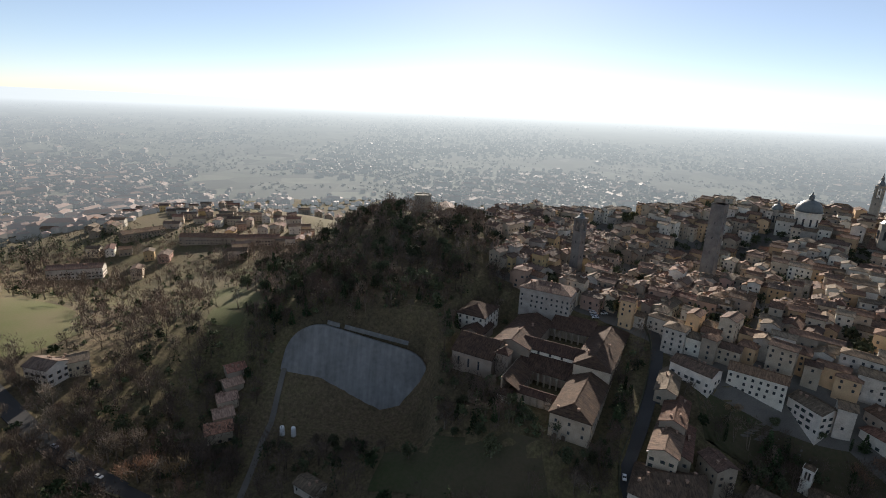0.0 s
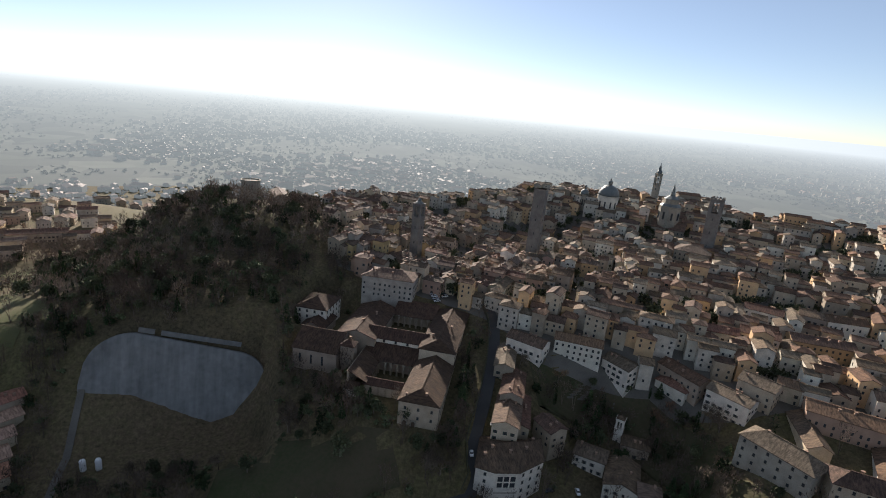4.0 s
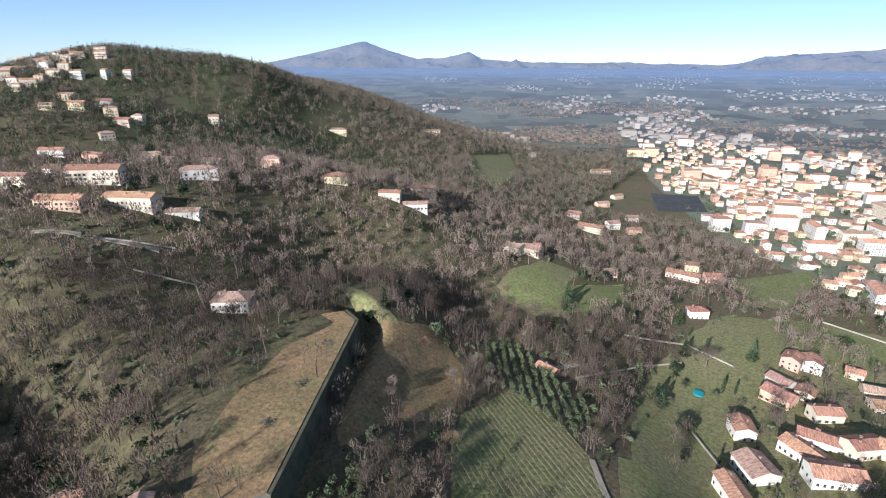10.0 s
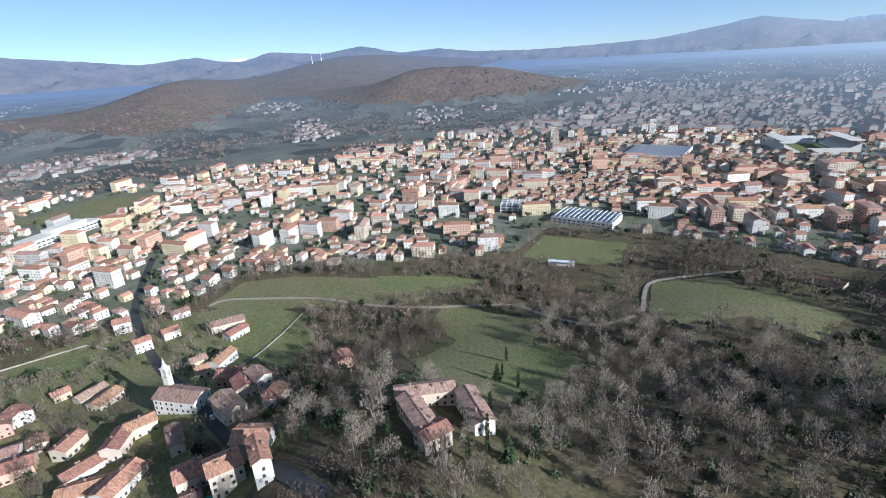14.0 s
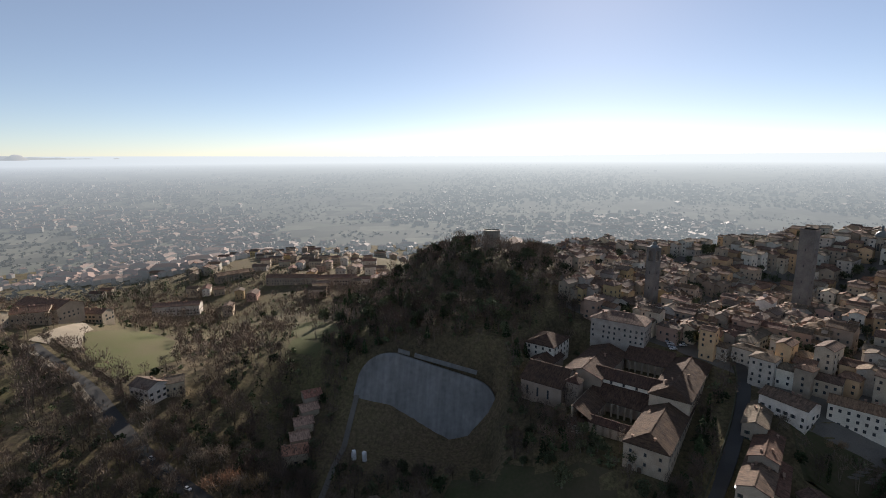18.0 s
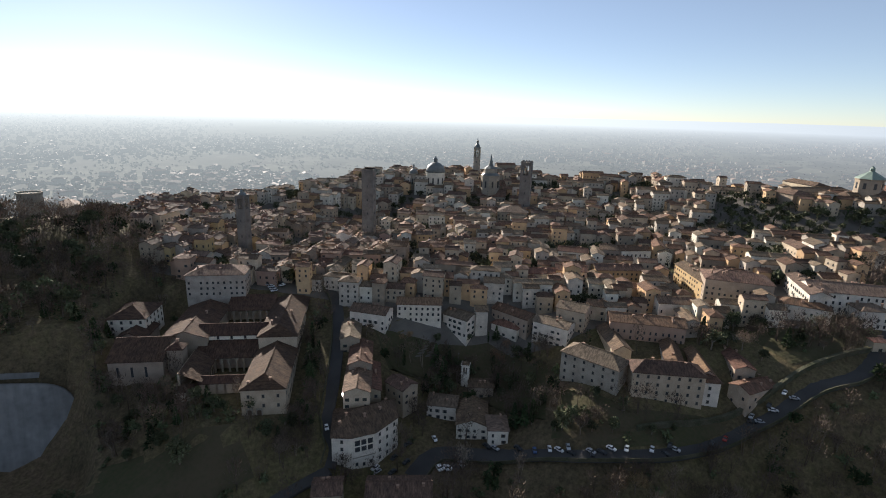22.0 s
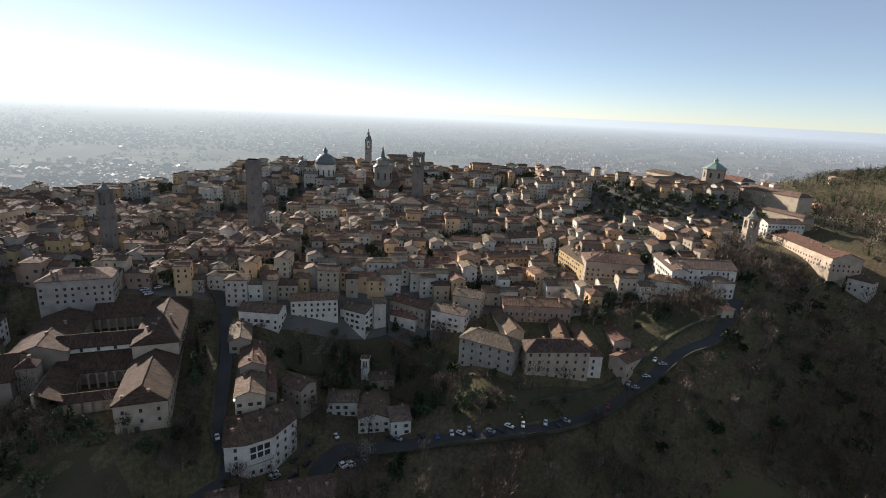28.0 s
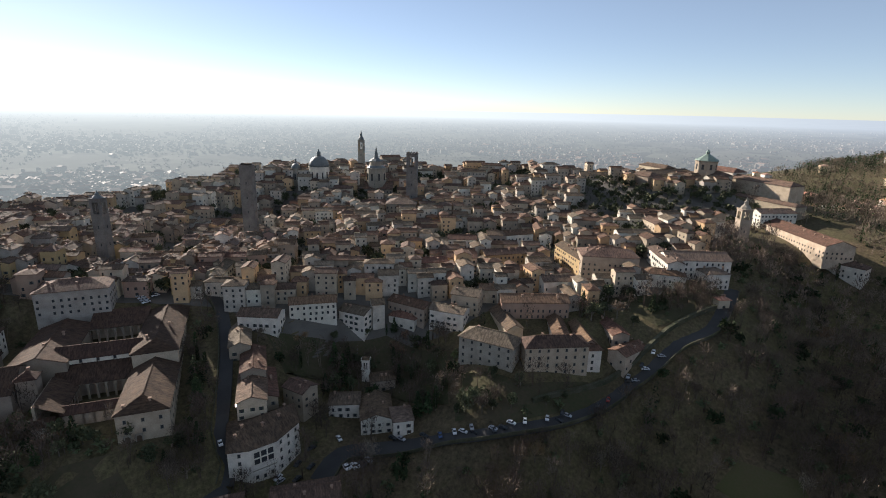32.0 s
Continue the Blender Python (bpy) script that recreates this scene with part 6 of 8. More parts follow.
LOG = [(-67.6, -173.8), (-74.9, -169.2), (-85.2, -167.6), (-98.9, -172.6), (-104.5, -187.0), (-76.5, -193.0)]
loggia = poly_house("loggia_house", "cream corner house with a bent front and an open loggia", [(x, y) for x, y in LOG][::-1], 54, 74.6, ((-80.0, -181.0), (-96.0, -180.0)), 79.4, M["plaster"][1], M["tile"][0])
for (xa, ya), (xb, yb), cols, rows_ in ((LOG[0], LOG[1], (0.5,), (60.5, 64.5, 68.8, 72.4)), (LOG[1], LOG[2], (), ()), (LOG[2], LOG[3], (0.18, 0.5, 0.82), (60.5, 64.3, 68.4, 72.2)), (LOG[3], LOG[4], (0.2, 0.5, 0.8), (64.3, 68.4, 72.2))):
    tx, ty = (xb - xa), (yb - ya)
    l_ = math.hypot(tx, ty)
    nx, ny = -ty / l_, tx / l_
    if (xa + xb) / 2 * nx + (ya + yb) / 2 * ny < -86 * nx - 180 * ny:
        nx, ny = -nx, -ny
    ang = math.degrees(math.atan2(nx, -ny))
    for f_ in cols:
        for h_ in rows_:
            put("window", window_mesh(), None, loggia, at=pose(xa + tx * f_, ya + ty * f_, h_, 0, 0, ang))
    if not cols:
        mid = pose((xa + xb) / 2, (ya + yb) / 2, 0, 0, 0, ang)
        # first slab: dark sheet on the wall for the shade inside the loggia
        for nm, mt, x0, x1, z0, z1, pr in (("loggia_recess", M["glass"], -4.2, 4.2, 66.0, 72.6, 0.05), ("loggia_rail", M["plaster"][1], -4.4, 4.4, 65.4, 66.9, 0.35), ("loggia_beam", M["plaster"][1], -4.4, 4.4, 69.4, 69.9, 0.3), ("loggia_beam", M["plaster"][1], -4.4, 4.4, 72.6, 73.2, 0.3), ("sill_band", M["stone"], -5.0, 5.0, 63.9, 64.3, 0.2)):
            slab(nm, loggia, mt, x0, x1, -pr, 0.2, z0, z1).matrix_basis = mid
        for q_ in (-4.2, -1.4, 1.4, 4.2):
            slab("loggia_post", loggia, M["plaster"][1], q_ - 0.25, q_ + 0.25, -0.3, 0.2, 66.5, 73.0).matrix_basis = mid
        for q_, h_ in ((-3.2, 60.8), (0, 60.2), (3.2, 60.8)):
            put("window", window_mesh(), None, loggia, at=mid @ pose(q_, 0, h_))
for x_, y_, z_ in ((-77, -180, 78.6), (-84, -176, 78.2), (-92, -177, 78.2), (-98, -183, 77.5), (-86, -187, 77), (-73, -178, 76.8)):
    chimney_at(loggia, x_, y_, z_)
take(-80, -178, 9); take(-90, -178, 9); take(-97, -180, 9)
# the seminary on its hill
seminary = put_empty("seminary", "huge pale hilltop seminary with long window rows and a domed tower", "seminary", 0, 0, 0)
for x_, y_, w_, d_, foot_, eaves_, rise_, hip_, turn_, wall_, face_, rows_ in (
        (-560.0, -116.0, 92, 17, 128, 149.5, 3.2, 0.6, 62.0, 0, "n", (132.5, 136.5, 140.5, 144.5, 147.8)), (-536.0, -190.0, 64, 19, 130, 150.5, 3.4, 0.6, 156.0, 3, "n", (136, 141, 146)),
        (-552.0, -150.0, 34, 16, 130, 152.0, 3.2, 0.6, 66.0, 0, "n", (139, 144, 149)), (-582.0, -150.0, 46, 18, 132, 154.5, 3.0, 0.6, 62.0, 1, "n", (149, 152.5)),
        (-508.0, -196.0, 22, 20, 128, 149.5, 3.0, 0.6, 66.0, 3, "ne", (135, 141)), (-524.0, -94.0, 66, 12, 122, 136.5, 1.6, 0.6, 60.0, 3, "n", (126, 131)), (-560.0, -208.0, 40, 14, 134, 154.0, 2.4, 0.6, 62.0, 0, "n", (147, 151.5))):
    wing(seminary, -w_ / 2, w_ / 2, -d_ / 2, d_ / 2, foot_, eaves_, rise_, hip_, "u", M["plaster"][wall_], M["tile"][wall_ % 3], face_, rows_, 5.2 if w_ > 40 else 4.6, turn=turn_, at=pose(x_, y_, foot_))
    take(x_, y_, 12)
put("apse", mesh("apse", *lathe([(8.5, 126), (8.5, 150), (8.9, 150.4)], 20, -537, -165)), M["plaster"][3], seminary)
put("apse_roof", mesh("apse_roof", *lathe([(9.3, 150.4), (0.4, 154)], 20, -537, -165)), M["tile"][0], seminary)
put("tower", mesh("tower", *lathe([(10.2, 130), (10.2, 164), (10.8, 164.3), (10.8, 165)], 8, -549.5, -156, 0.39)), M["plaster"][3], seminary)
put("tower_roof", mesh("tower_roof", *lathe([(11.4, 165), (10.6, 165.8), (2.4, 171), (1.9, 171.2), (1.9, 173.6), (0.1, 176)], 8, -549.5, -156, 0.39)), M["copper"], seminary)
for i in range(8):
    slab("tower_window", seminary, M["glass"], -1.1, 1.1, -9.6, -9.2, 156.5, 161.5).matrix_basis = pose(-549.5, -156, 0, 0, 0, 45 * i)
# a roof window of the long row that throws the sun back
M["mirror_pane"] = mat("sunlit_pane", (0.05, 0.055, 0.06), (0.05, 0.055, 0.06), 0.06, 0.3, 2.0, 0)
hx, hy, hz = -81.4, -193.0, 81.1
sa_, se_ = radians(SUN_AZ), radians(SUN_EL)
to_eye, to_sun = Vector((-1.5 - hx, 4.5 - hy, 208 - hz)).normalized(), Vector((math.sin(sa_) * math.cos(se_), math.cos(sa_) * math.cos(se_), math.sin(se_)))
glint = put_empty("roof_window", "tilted roof window flashing in the sun", "roof window", hx, hy, hz)
glint.matrix_basis = Matrix.Translation((hx, hy, hz)) @ (to_eye + to_sun).to_track_quat("Z", "Y").to_matrix().to_4x4()
slab("frame", glint, M["stone"], -1.0, 1.0, -1.0, 1.0, -0.5, 0.0)
slab("pane", glint, M["mirror_pane"], -0.85, 0.85, -0.85, 0.85, 0.0, 0.06)

# the fort on the eastern hill
fort = put_empty("fort_keep", "round stone keep of the hilltop fort", "fort", 44, -428, 128)
put("keep_wall", mesh("keep_wall", *lathe([(7.5, -4), (7.2, 20), (7.6, 20.2), (7.6, 21.5), (6.6, 21.5), (6.6, 20.6)], 20)), M["stone"], fort)
put("mast", mesh("mast", *lathe([(0.12, 20), (0.06, 36)], 6)), M["white"], fort)
house(22, -430, 30, 11, 13, 100, walls=M["stone"], tiles=M["tile"][2], z=126, name="fort_barracks", label="long fort barracks with a pale sloping roof", chimneys=0)
take(44, -428, 9); take(22, -430, 12)

# ---- sprayed concrete cut with its pit ----
cut = put_empty("retaining_slope", "great sprayed concrete retaining slope with rounded shoulders", "retaining wall", 66, -250, 53)
V, Fc = [], []
NU, NV = 44, 14
for j in range(NV + 1):
    for i in range(NU + 1):
        x_ = 22.5 + 86.5 * i / NU
        lo_, hi_ = float(cut_base(x_)) - 3, float(cut_top(x_))
        z_ = lo_ + (max(hi_, lo_ + 0.5) - lo_) * j / NV
        V.append((x_ - 66, -0.42 * (z_ - 53) + 0.7 + 0.35 * noise.noise(Vector((i * 0.5, j * 0.6, 0))), z_ - 53))
base_n = len(V)
V += [(x, y - 2.5, z - 0.8) for x, y, z in V]
for j in range(NV):
    for i in range(NU):
        k = j * (NU + 1) + i
        Fc.append((k, k + 1, k + NU + 2, k + NU + 1)[::-1])
        Fc.append((base_n + k, base_n + k + 1, base_n + k + NU + 2, base_n + k + NU + 1))
for i in range(NU):
    k = NV * (NU + 1) + i
    Fc.append((k, k + 1, base_n + k + 1, base_n + k)[::-1])
put("concrete_face", mesh("concrete_face", V, Fc, True), M["concrete"], cut)
for x0, x1 in ((11, 18.5), (-31, 8)):
    ob = slab("parapet", cut, M["concrete"], x0, x1, -0.3, 0.3, 0, 2.6)
    ob.matrix_basis = pose(0, -18.6, 39.6, 0, -12.2, 0)
for x_ in (95.5, 89.5):
    silo = put_empty("silo_tank", "white upright site silo beside the pit", "tank", x_, -221, float(ground(x_, -221)))
    put("shell", mesh("shell", *lathe([(1.3, 0.8), (1.3, 5.2), (1.0, 5.9), (0.3, 6.2)], 14)), M["white"], silo)
    put("skirt", mesh("skirt", *lathe([(0.5, -0.8), (1.25, 0.8)], 14)), M["stone"], silo)

# ---- bastion, ramparts ----
rampart([(-148, 23), (-119, 68)], (78.6, 79.2), (57, 57), 1.2, "bastion_wall")
# the face turned from the sun: its shade is put into the colour
rampart([(-119, 68), (-176, 178), (-190, 184)], (79.2, 79.4), (60, 60), 1.2, "bastion_wall", "mossy")
V, Fc = [], []
for (a0_, b0_), (c0_, d0_) in zip([(-149.5, 24), (-120.5, 67), (-177.5, 177), (-191, 182)], [(-162, 32), (-131, 72), (-187, 169), (-200, 172)]):
    V += [(a0_, b0_, 79.0), (c0_, d0_, 78.7)]
Fc = [(0, 2, 3, 1), (2, 4, 5, 3), (4, 6, 7, 5)]
put("rampart_walk", mesh("rampart_walk", V, [f[::-1] for f in Fc]), M["soil"], label="sandy walk behind the bastion wall", category="path", kind="structure")
rampart([(271, -221), (351, -257)], (86, 88), (70, 68), 3.0)
rampart([(114, -158), (143, -173), (171, -164), (193, -150), (215, -127)], 1.0, None, 0.8, "rampart", "mossy")
rampart([(225, -195), (262, -216)], (82, 86), (66, 70), 3.0)
rampart([(-182, -107), (-205, -97), (-240, -84), (-262, -78), (-300, -66)], 2.5, None, 1.5, "road_wall", "mossy")

PLOTS.append([(15, -215), (116, -215), (116, -272), (14, -272)])

# ---- works and stands of the valley town ----
works = put_empty("works_hall", "long works hall with a saw-tooth glazed roof", "hall", 613, 203, 10, 0)
slab("hall_wall", works, M["bright"][4], -22, 22, -40, 40, -3, 8)
for i in range(13):
    y0 = -39 + i * 6
    V = [(-22, y0, 8), (22, y0, 8), (22, y0 + 6, 8), (-22, y0 + 6, 8), (-22, y0 + 0.6, 11.2), (22, y0 + 0.6, 11.2)]
    put("roof_tooth", mesh("roof_tooth", V, [(4, 5, 2, 3), (0, 1, 5, 4), (1, 2, 5), (3, 0, 4)]), M["white"], works)
    slab("roof_glass", works, M["glass"], -20, 20, y0 + 0.02, y0 + 0.3, 8.5, 10.6)
for i in range(12):
    for z_ in (2.0, 5.5):
        slab("hall_window", works, M["glass"], -22.06, -21.8, -37 + i * 6.3, -33.5 + i * 6.3, z_ - 0.8, z_ + 0.8)
take(613, 203, 42)
frame_hall = put_empty("steel_frame", "open steel frame of a hall under construction", "building", 622, 308, 10, -70)
for i in range(6):
    for j in range(4):
        slab("column", frame_hall, M["white"], i * 8 - 20.3, i * 8 - 19.7, j * 9 - 13.8, j * 9 - 13.2, -2, 14)
for k in range(3):
    for j in range(4):
        slab("beam", frame_hall, M["white"], -20, 20, j * 9 - 13.8, j * 9 - 13.2, 4.4 + 4.6 * k, 4.9 + 4.6 * k)
    for i in range(6):
        slab("cross_beam", frame_hall, M["white"], i * 8 - 20.3, i * 8 - 19.7, -13.5, 13.5, 4.0 + 4.6 * k, 4.4 + 4.6 * k)
slab("deck", frame_hall, M["asphalt"], -19, 4, -13, 13, 9.2, 9.4)
take(622, 308, 26)
solar = put_empty("solar_shed", "wide low shed roofed with dark solar rows", "hall", 1128, 224, 9.5, 0)
slab("shed_wall", solar, M["bright"][4], -66, 66, -58, 58, -3, 6)
for i in range(16):
    ob = slab("solar_row", solar, M["car"][3], -62, 62, -2.4, 2.4, 0, 0.3)
    ob.matrix_basis = pose(0, -54 + i * 7.2, 7.0, -14)
take(1128, 224, 80)
stad = put_empty("football_stadium", "football stadium with four stands and pale roofs", "stadium", 1270, -40, 8, 20)
slab("pitch", stad, M["lawn"], -50, 50, -32, 32, 0.2, 0.5)
for s_ in (-1, 1):
    V = [(-55, 36, 0), (55, 36, 0), (55, 66, 0), (-55, 66, 0), (-55, 36, 2), (55, 36, 2), (55, 66, 17), (-55, 66, 17)]
    ob = put("long_stand", mesh("long_stand", V, [(4, 5, 6, 7), (0, 1, 5, 4), (1, 2, 6, 5), (2, 3, 7, 6), (3, 0, 4, 7)]), M["bright"][4], stad)
    ob.matrix_basis = pose(0, 0, 0, 0, 0, 0 if s_ > 0 else 180)
    ob = slab("stand_roof", stad, M["bright"][4], -57, 57, 44, 70, 22, 22.8)
    ob.matrix_basis = pose(0, 0, 0, 0, 0, 0 if s_ > 0 else 180)
    V = [(56, -34, 0), (80, -34, 0), (80, 34, 0), (56, 34, 0), (56, -34, 2), (80, -34, 13), (80, 34, 13), (56, 34, 2)]
    ob = put("end_stand", mesh("end_stand", V, [(4, 5, 6, 7), (0, 1, 5, 4), (1, 2, 6, 5), (2, 3, 7, 6), (3, 0, 4, 7)]), M["bright"][4], stad)
    ob.matrix_basis = pose(0, 0, 0, 0, 0, 0 if s_ > 0 else 180)
take(1270, -40, 95)
big = put_empty("white_works", "large flat white works building", "hall", 250, 828, 14, 20)
slab("main_block", big, M["bright"][0], -55, 55, -14, 14, -3, 12)
slab("upper_block", big, M["bright"][0], -20, 35, -9, 9, 12, 17)
for i in range(16):
    for z_ in (3.0, 8.0):
        slab("band_window", big, M["glass"], -53 + i * 6.7, -48.5 + i * 6.7, -14.05, -13.8, z_ - 0.9, z_ + 0.9)
take(250, 828, 55)
for x, y, w, d, h, c_ in ((1105, -310, 16, 14, 42, 0), (1128, -296, 16, 14, 36, 0), (846, 417, 16, 12, 24, 3), (1180, 470, 18, 14, 34, 1), (1240, 430, 18, 14, 34, 3), (1290, 520, 18, 14, 30, 1), (700, -60, 34, 14, 20, 3), (740, -90, 30, 14, 20, 3), (655, 60, 26, 14, 22, 3), (690, 40, 26, 13, 18, 1), (1420, 300, 20, 16, 38, 0), (960, 60, 34, 14, 22, 1), (1010, -60, 40, 14, 20, 1), (860, -120, 36, 14, 20, 3)):
    take(x, y, 14)
    blk = house(x, y, w, d, h, 20, rise=0.8, hip=1, walls=M["bright"][c_], tiles=M["terracotta"][1], name="tower_block", label="tall pale apartment block of the valley town", group="apartment blocks", storey=3.0, pitch=2.6, over=0.3, chimneys=1)


# ---- cars ----
def car_proto():
    V, Fc = [], []
    prof = [(-2.1, 0.35), (-2.1, 0.85), (-1.35, 0.95), (1.15, 0.98), (2.05, 0.78), (2.1, 0.35)]
    for s_ in (-0.85, 0.85):
        V += [(x, s_, z) for x, z in prof]
    n = len(prof)
    Fc = [tuple(range(n)), tuple(range(2 * n - 1, n - 1, -1))] + [(i, n + i, n + (i + 1) % n, (i + 1) % n) for i in range(n)]
    body = mesh("body", V, Fc)
    V = [(-1.55, -0.78, 0.93), (1.05, -0.78, 0.95), (1.05, 0.78, 0.95), (-1.55, 0.78, 0.93), (-1.15, -0.62, 1.43), (0.35, -0.62, 1.45), (0.35, 0.62, 1.45), (-1.15, 0.62, 1.43)]
    cab = mesh("cabin", V, [(0, 1, 5, 4), (1, 2, 6, 5), (2, 3, 7, 6), (3, 0, 4, 7)])
    top = mesh("car_roof", V[4:] + [(x, y, z + 0.05) for x, y, z in V[4:]], [(4, 5, 6, 7), (0, 1, 5, 4), (1, 2, 6, 5), (2, 3, 7, 6), (3, 0, 4, 7)])
    V, Fc = lathe([(0.33, -0.1), (0.33, 0.1)], 12)
    return body, cab, top, mesh("wheel", V, Fc)


CAR = car_proto()


def car(x, y, turn, colour, z=None):
    z = float(ground(x, y)) + 0.65 if z is None else z
    word = ("white", "silver", "dark", "blue", "red")[colour]
    root = put_empty("car", "parked %s car beside the road" % word, "car", x, y, z, turn)
    root["group"] = "parked cars"
    for me, nm, mt in ((CAR[0], "body", M["car"][colour]), (CAR[1], "cabin", M["glass"]), (CAR[2], "car_roof", M["car"][colour])):
        me = me.copy() if nm != "cabin" else me
        put(nm, me, mt, root)
    for wx in (-1.3, 1.3):
        for wy in (-0.8, 0.8):
            put("wheel", CAR[3], M["tyre"], root, at=pose(wx, wy, 0.33, 90, 0, 0))


for x, y, t_, c_ in ((-173, -105, 32, 0), (-182, -99, 30, 0), (-190, -96, 25, 2), (-232, -84, 15, 1), (-240, -81, 14, 2), (-248, -79, 14, 0), (-156, -122, 50, 1), (-161, -113, 45, 2), (-151, -128, 52, 0), (-147, -133, 52, 3), (-110, -153, 100, 0), (-113, -151, 100, 0), (-116, -150, 100, 2), (-98, -163, 20, 2), (-84, -164, 10, 1), (-70, -186, 75, 0), (-90, -161, 15, 2),
                     (-219, 9, 0, 0), (-218, 12, 0, 0), (-217, 15, 0, 0), (-217, 18, 0, 0), (-216, 21, 0, 1), (-209, -88, 20, 2), (-216, -86, 18, 4),
                     (98, 208, 75, 2), (104, 238, 73, 0), (92, 190, 75, 3), (120, 300, 70, 1), (128, 330, 70, 2), (96, 198, 75, 4), (190, -187, 160, 1), (180, -184, 165, 2), (166, -181, 165, 0)):
    car(x, y, t_, c_)
for i in range(7):
    car(-77.5 + 0.2 * i, -290 - 2.9 * i, 8, (0, 1, 0, 1, 2, 0, 1)[i])
    if i % 3:
        car(-84 + 0.2 * i, -292 - 2.9 * i, 8, (1, 0, 2, 3, 0, 1, 0)[i])

# ---- small things of the village and the fields ----
def flat_box(name, label, category, x, y, turn, w, d, h, material, lift=0.35):
    root = put_empty(name, label, category, x, y, float(ground(x, y)) + lift, turn)
    V, Fc = [], []
    box_geo(V, Fc, -w / 2, w / 2, -d / 2, d / 2, -1, h)
    put("body", mesh("body", V, Fc), material, root)
    return root


M["pool"] = mat("pool_water", (0.05, 0.16, 0.34), (0.04, 0.12, 0.27), 0.1, 0.2, 1.0, 0.1)
M["teal"] = mat("teal_cover", (0.02, 0.24, 0.26), (0.015, 0.18, 0.2), 0.6, 0.3, 2.0, 0.1)
M["green_tarp"] = mat("green_tarp", (0.02, 0.22, 0.15), (0.015, 0.16, 0.11), 0.6, 0.3, 2.0, 0.2)
pool = flat_box("swimming_pool", "small blue garden swimming pool with pale rim", "pool", 58, 163, -22, 11, 4.5, 0.5, M["white"])
slab("water", pool, M["pool"], -5.1, 5.1, -1.9, 1.9, 0.3, 0.56)
cover = flat_box("pool_cover", "round teal covered pool beside trees", "pool", -6, 292, 0, 1, 1, 0.2, M["white"])
put("cover", mesh("cover", *lathe([(3.2, -0.5), (3.2, 1.0), (0.4, 1.3)], 20)), M["teal"], cover)
tent = flat_box("garden_shelter", "garden shelter under green tarpaulin", "shelter", 66, 176, -22, 5, 4, 2.2, M["green_tarp"])
for x, y, t_ in ((497, 120, -100), (505, 226, -100)):
    goal = put_empty("football_goal", "white football goal on the pitch", "goal", x, y, float(ground(x, y)) + 0.3, t_)
    slab("post", goal, M["white"], -3.7, -3.55, -0.07, 0.07, 0, 2.5)
    slab("post", goal, M["white"], 3.55, 3.7, -0.07, 0.07, 0, 2.5)
    slab("crossbar", goal, M["white"], -3.7, 3.7, -0.07, 0.07, 2.4, 2.55)
stand_ = flat_box("small_grandstand", "low white grandstand beside the sports pitch", "grandstand", 455, 176, -75, 26, 5, 2.0, M["bright"][4])
slab("stand_roof", stand_, M["white"], -13, 13, -3, 3, 4.2, 4.5)
for q in (-12, -4, 4, 12):
    slab("stand_post", stand_, M["white"], q - 0.1, q + 0.1, 2.3, 2.5, 2.0, 4.2)
# low walls between the gardens
for pts in ([(66, 455), (122, 445), (128, 420)], [(160, 300), (215, 318), (245, 330)], [(-60, 330), (-20, 345), (10, 335)], [(-5, 250), (20, 215), (40, 180)], [(-310, 128), (-285, 150), (-262, 140)], [(-355, 120), (-330, 146), (-318, 160)], [(-70, 250), (-40, 300), (-20, 320)]):
    rampart(pts, 1.3, None, 0.5, "garden_wall", "stone", 0.0)
# wood piles on the bastion
for x, y in ((-150, 92), (-158, 118), (-172, 150)):
    heap = put_empty("wood_pile", "heap of cut branches on bare earth", "wood pile", x, y, float(ground(x, y)) + 0.2)
    V, Fc = [], []
    rg = random.Random(int(x))
    for i in range(60):
        a_ = rg.uniform(0, 6.28)
        p = Vector((rg.gauss(0, 1.6), rg.gauss(0, 1.2), abs(rg.gauss(0.5, 0.35))))
        limb(V, Fc, p, p + Vector((math.cos(a_) * 1.8, math.sin(a_) * 1.8, rg.uniform(-0.2, 0.3))), 0.11, 0.06, 4)
    put("brushwood", mesh("brushwood", V, Fc), M["bark"], heap)
# the viaduct to the north gate
via = put_empty("gate_viaduct", "narrow stone viaduct leading to the north gate", "bridge", -146, -6, 0, 10)
slab("deck", via, M["asphalt"], -20, 24, -2.6, 2.6, 57.5, 58.2)
for s_ in (-1, 1):
    slab("parapet", via, M["stone"], -20, 24, s_ * 2.9 - 0.3, s_ * 2.9 + 0.3, 56.8, 59.2)
for q in (-16, -6, 4, 14, 22):
    slab("pier", via, M["stone"], q - 1.3, q + 1.3, -2.7, 2.7, 40, 57.5)
gate = put_empty("city_gate", "stone city gate with an arched passage", "gate", -172, -11, float(ground(-172, -11)), 10)
for s_ in (-1, 1):
    slab("gate_pier", gate, M["stone"], -4, 4, min(s_ * 2, s_ * 6), max(s_ * 2, s_ * 6), -4, 9)
slab("gate_lintel", gate, M["stone"], -4, 4, -2, 2, 5.5, 9)
put("gate_roof", mesh("gate_roof", *roof_geo(13, 9, 9, 2.2, 0.6, 1)), M["tile"][0], gate, at=pose(0, 0, 0, 0, 0, 90))

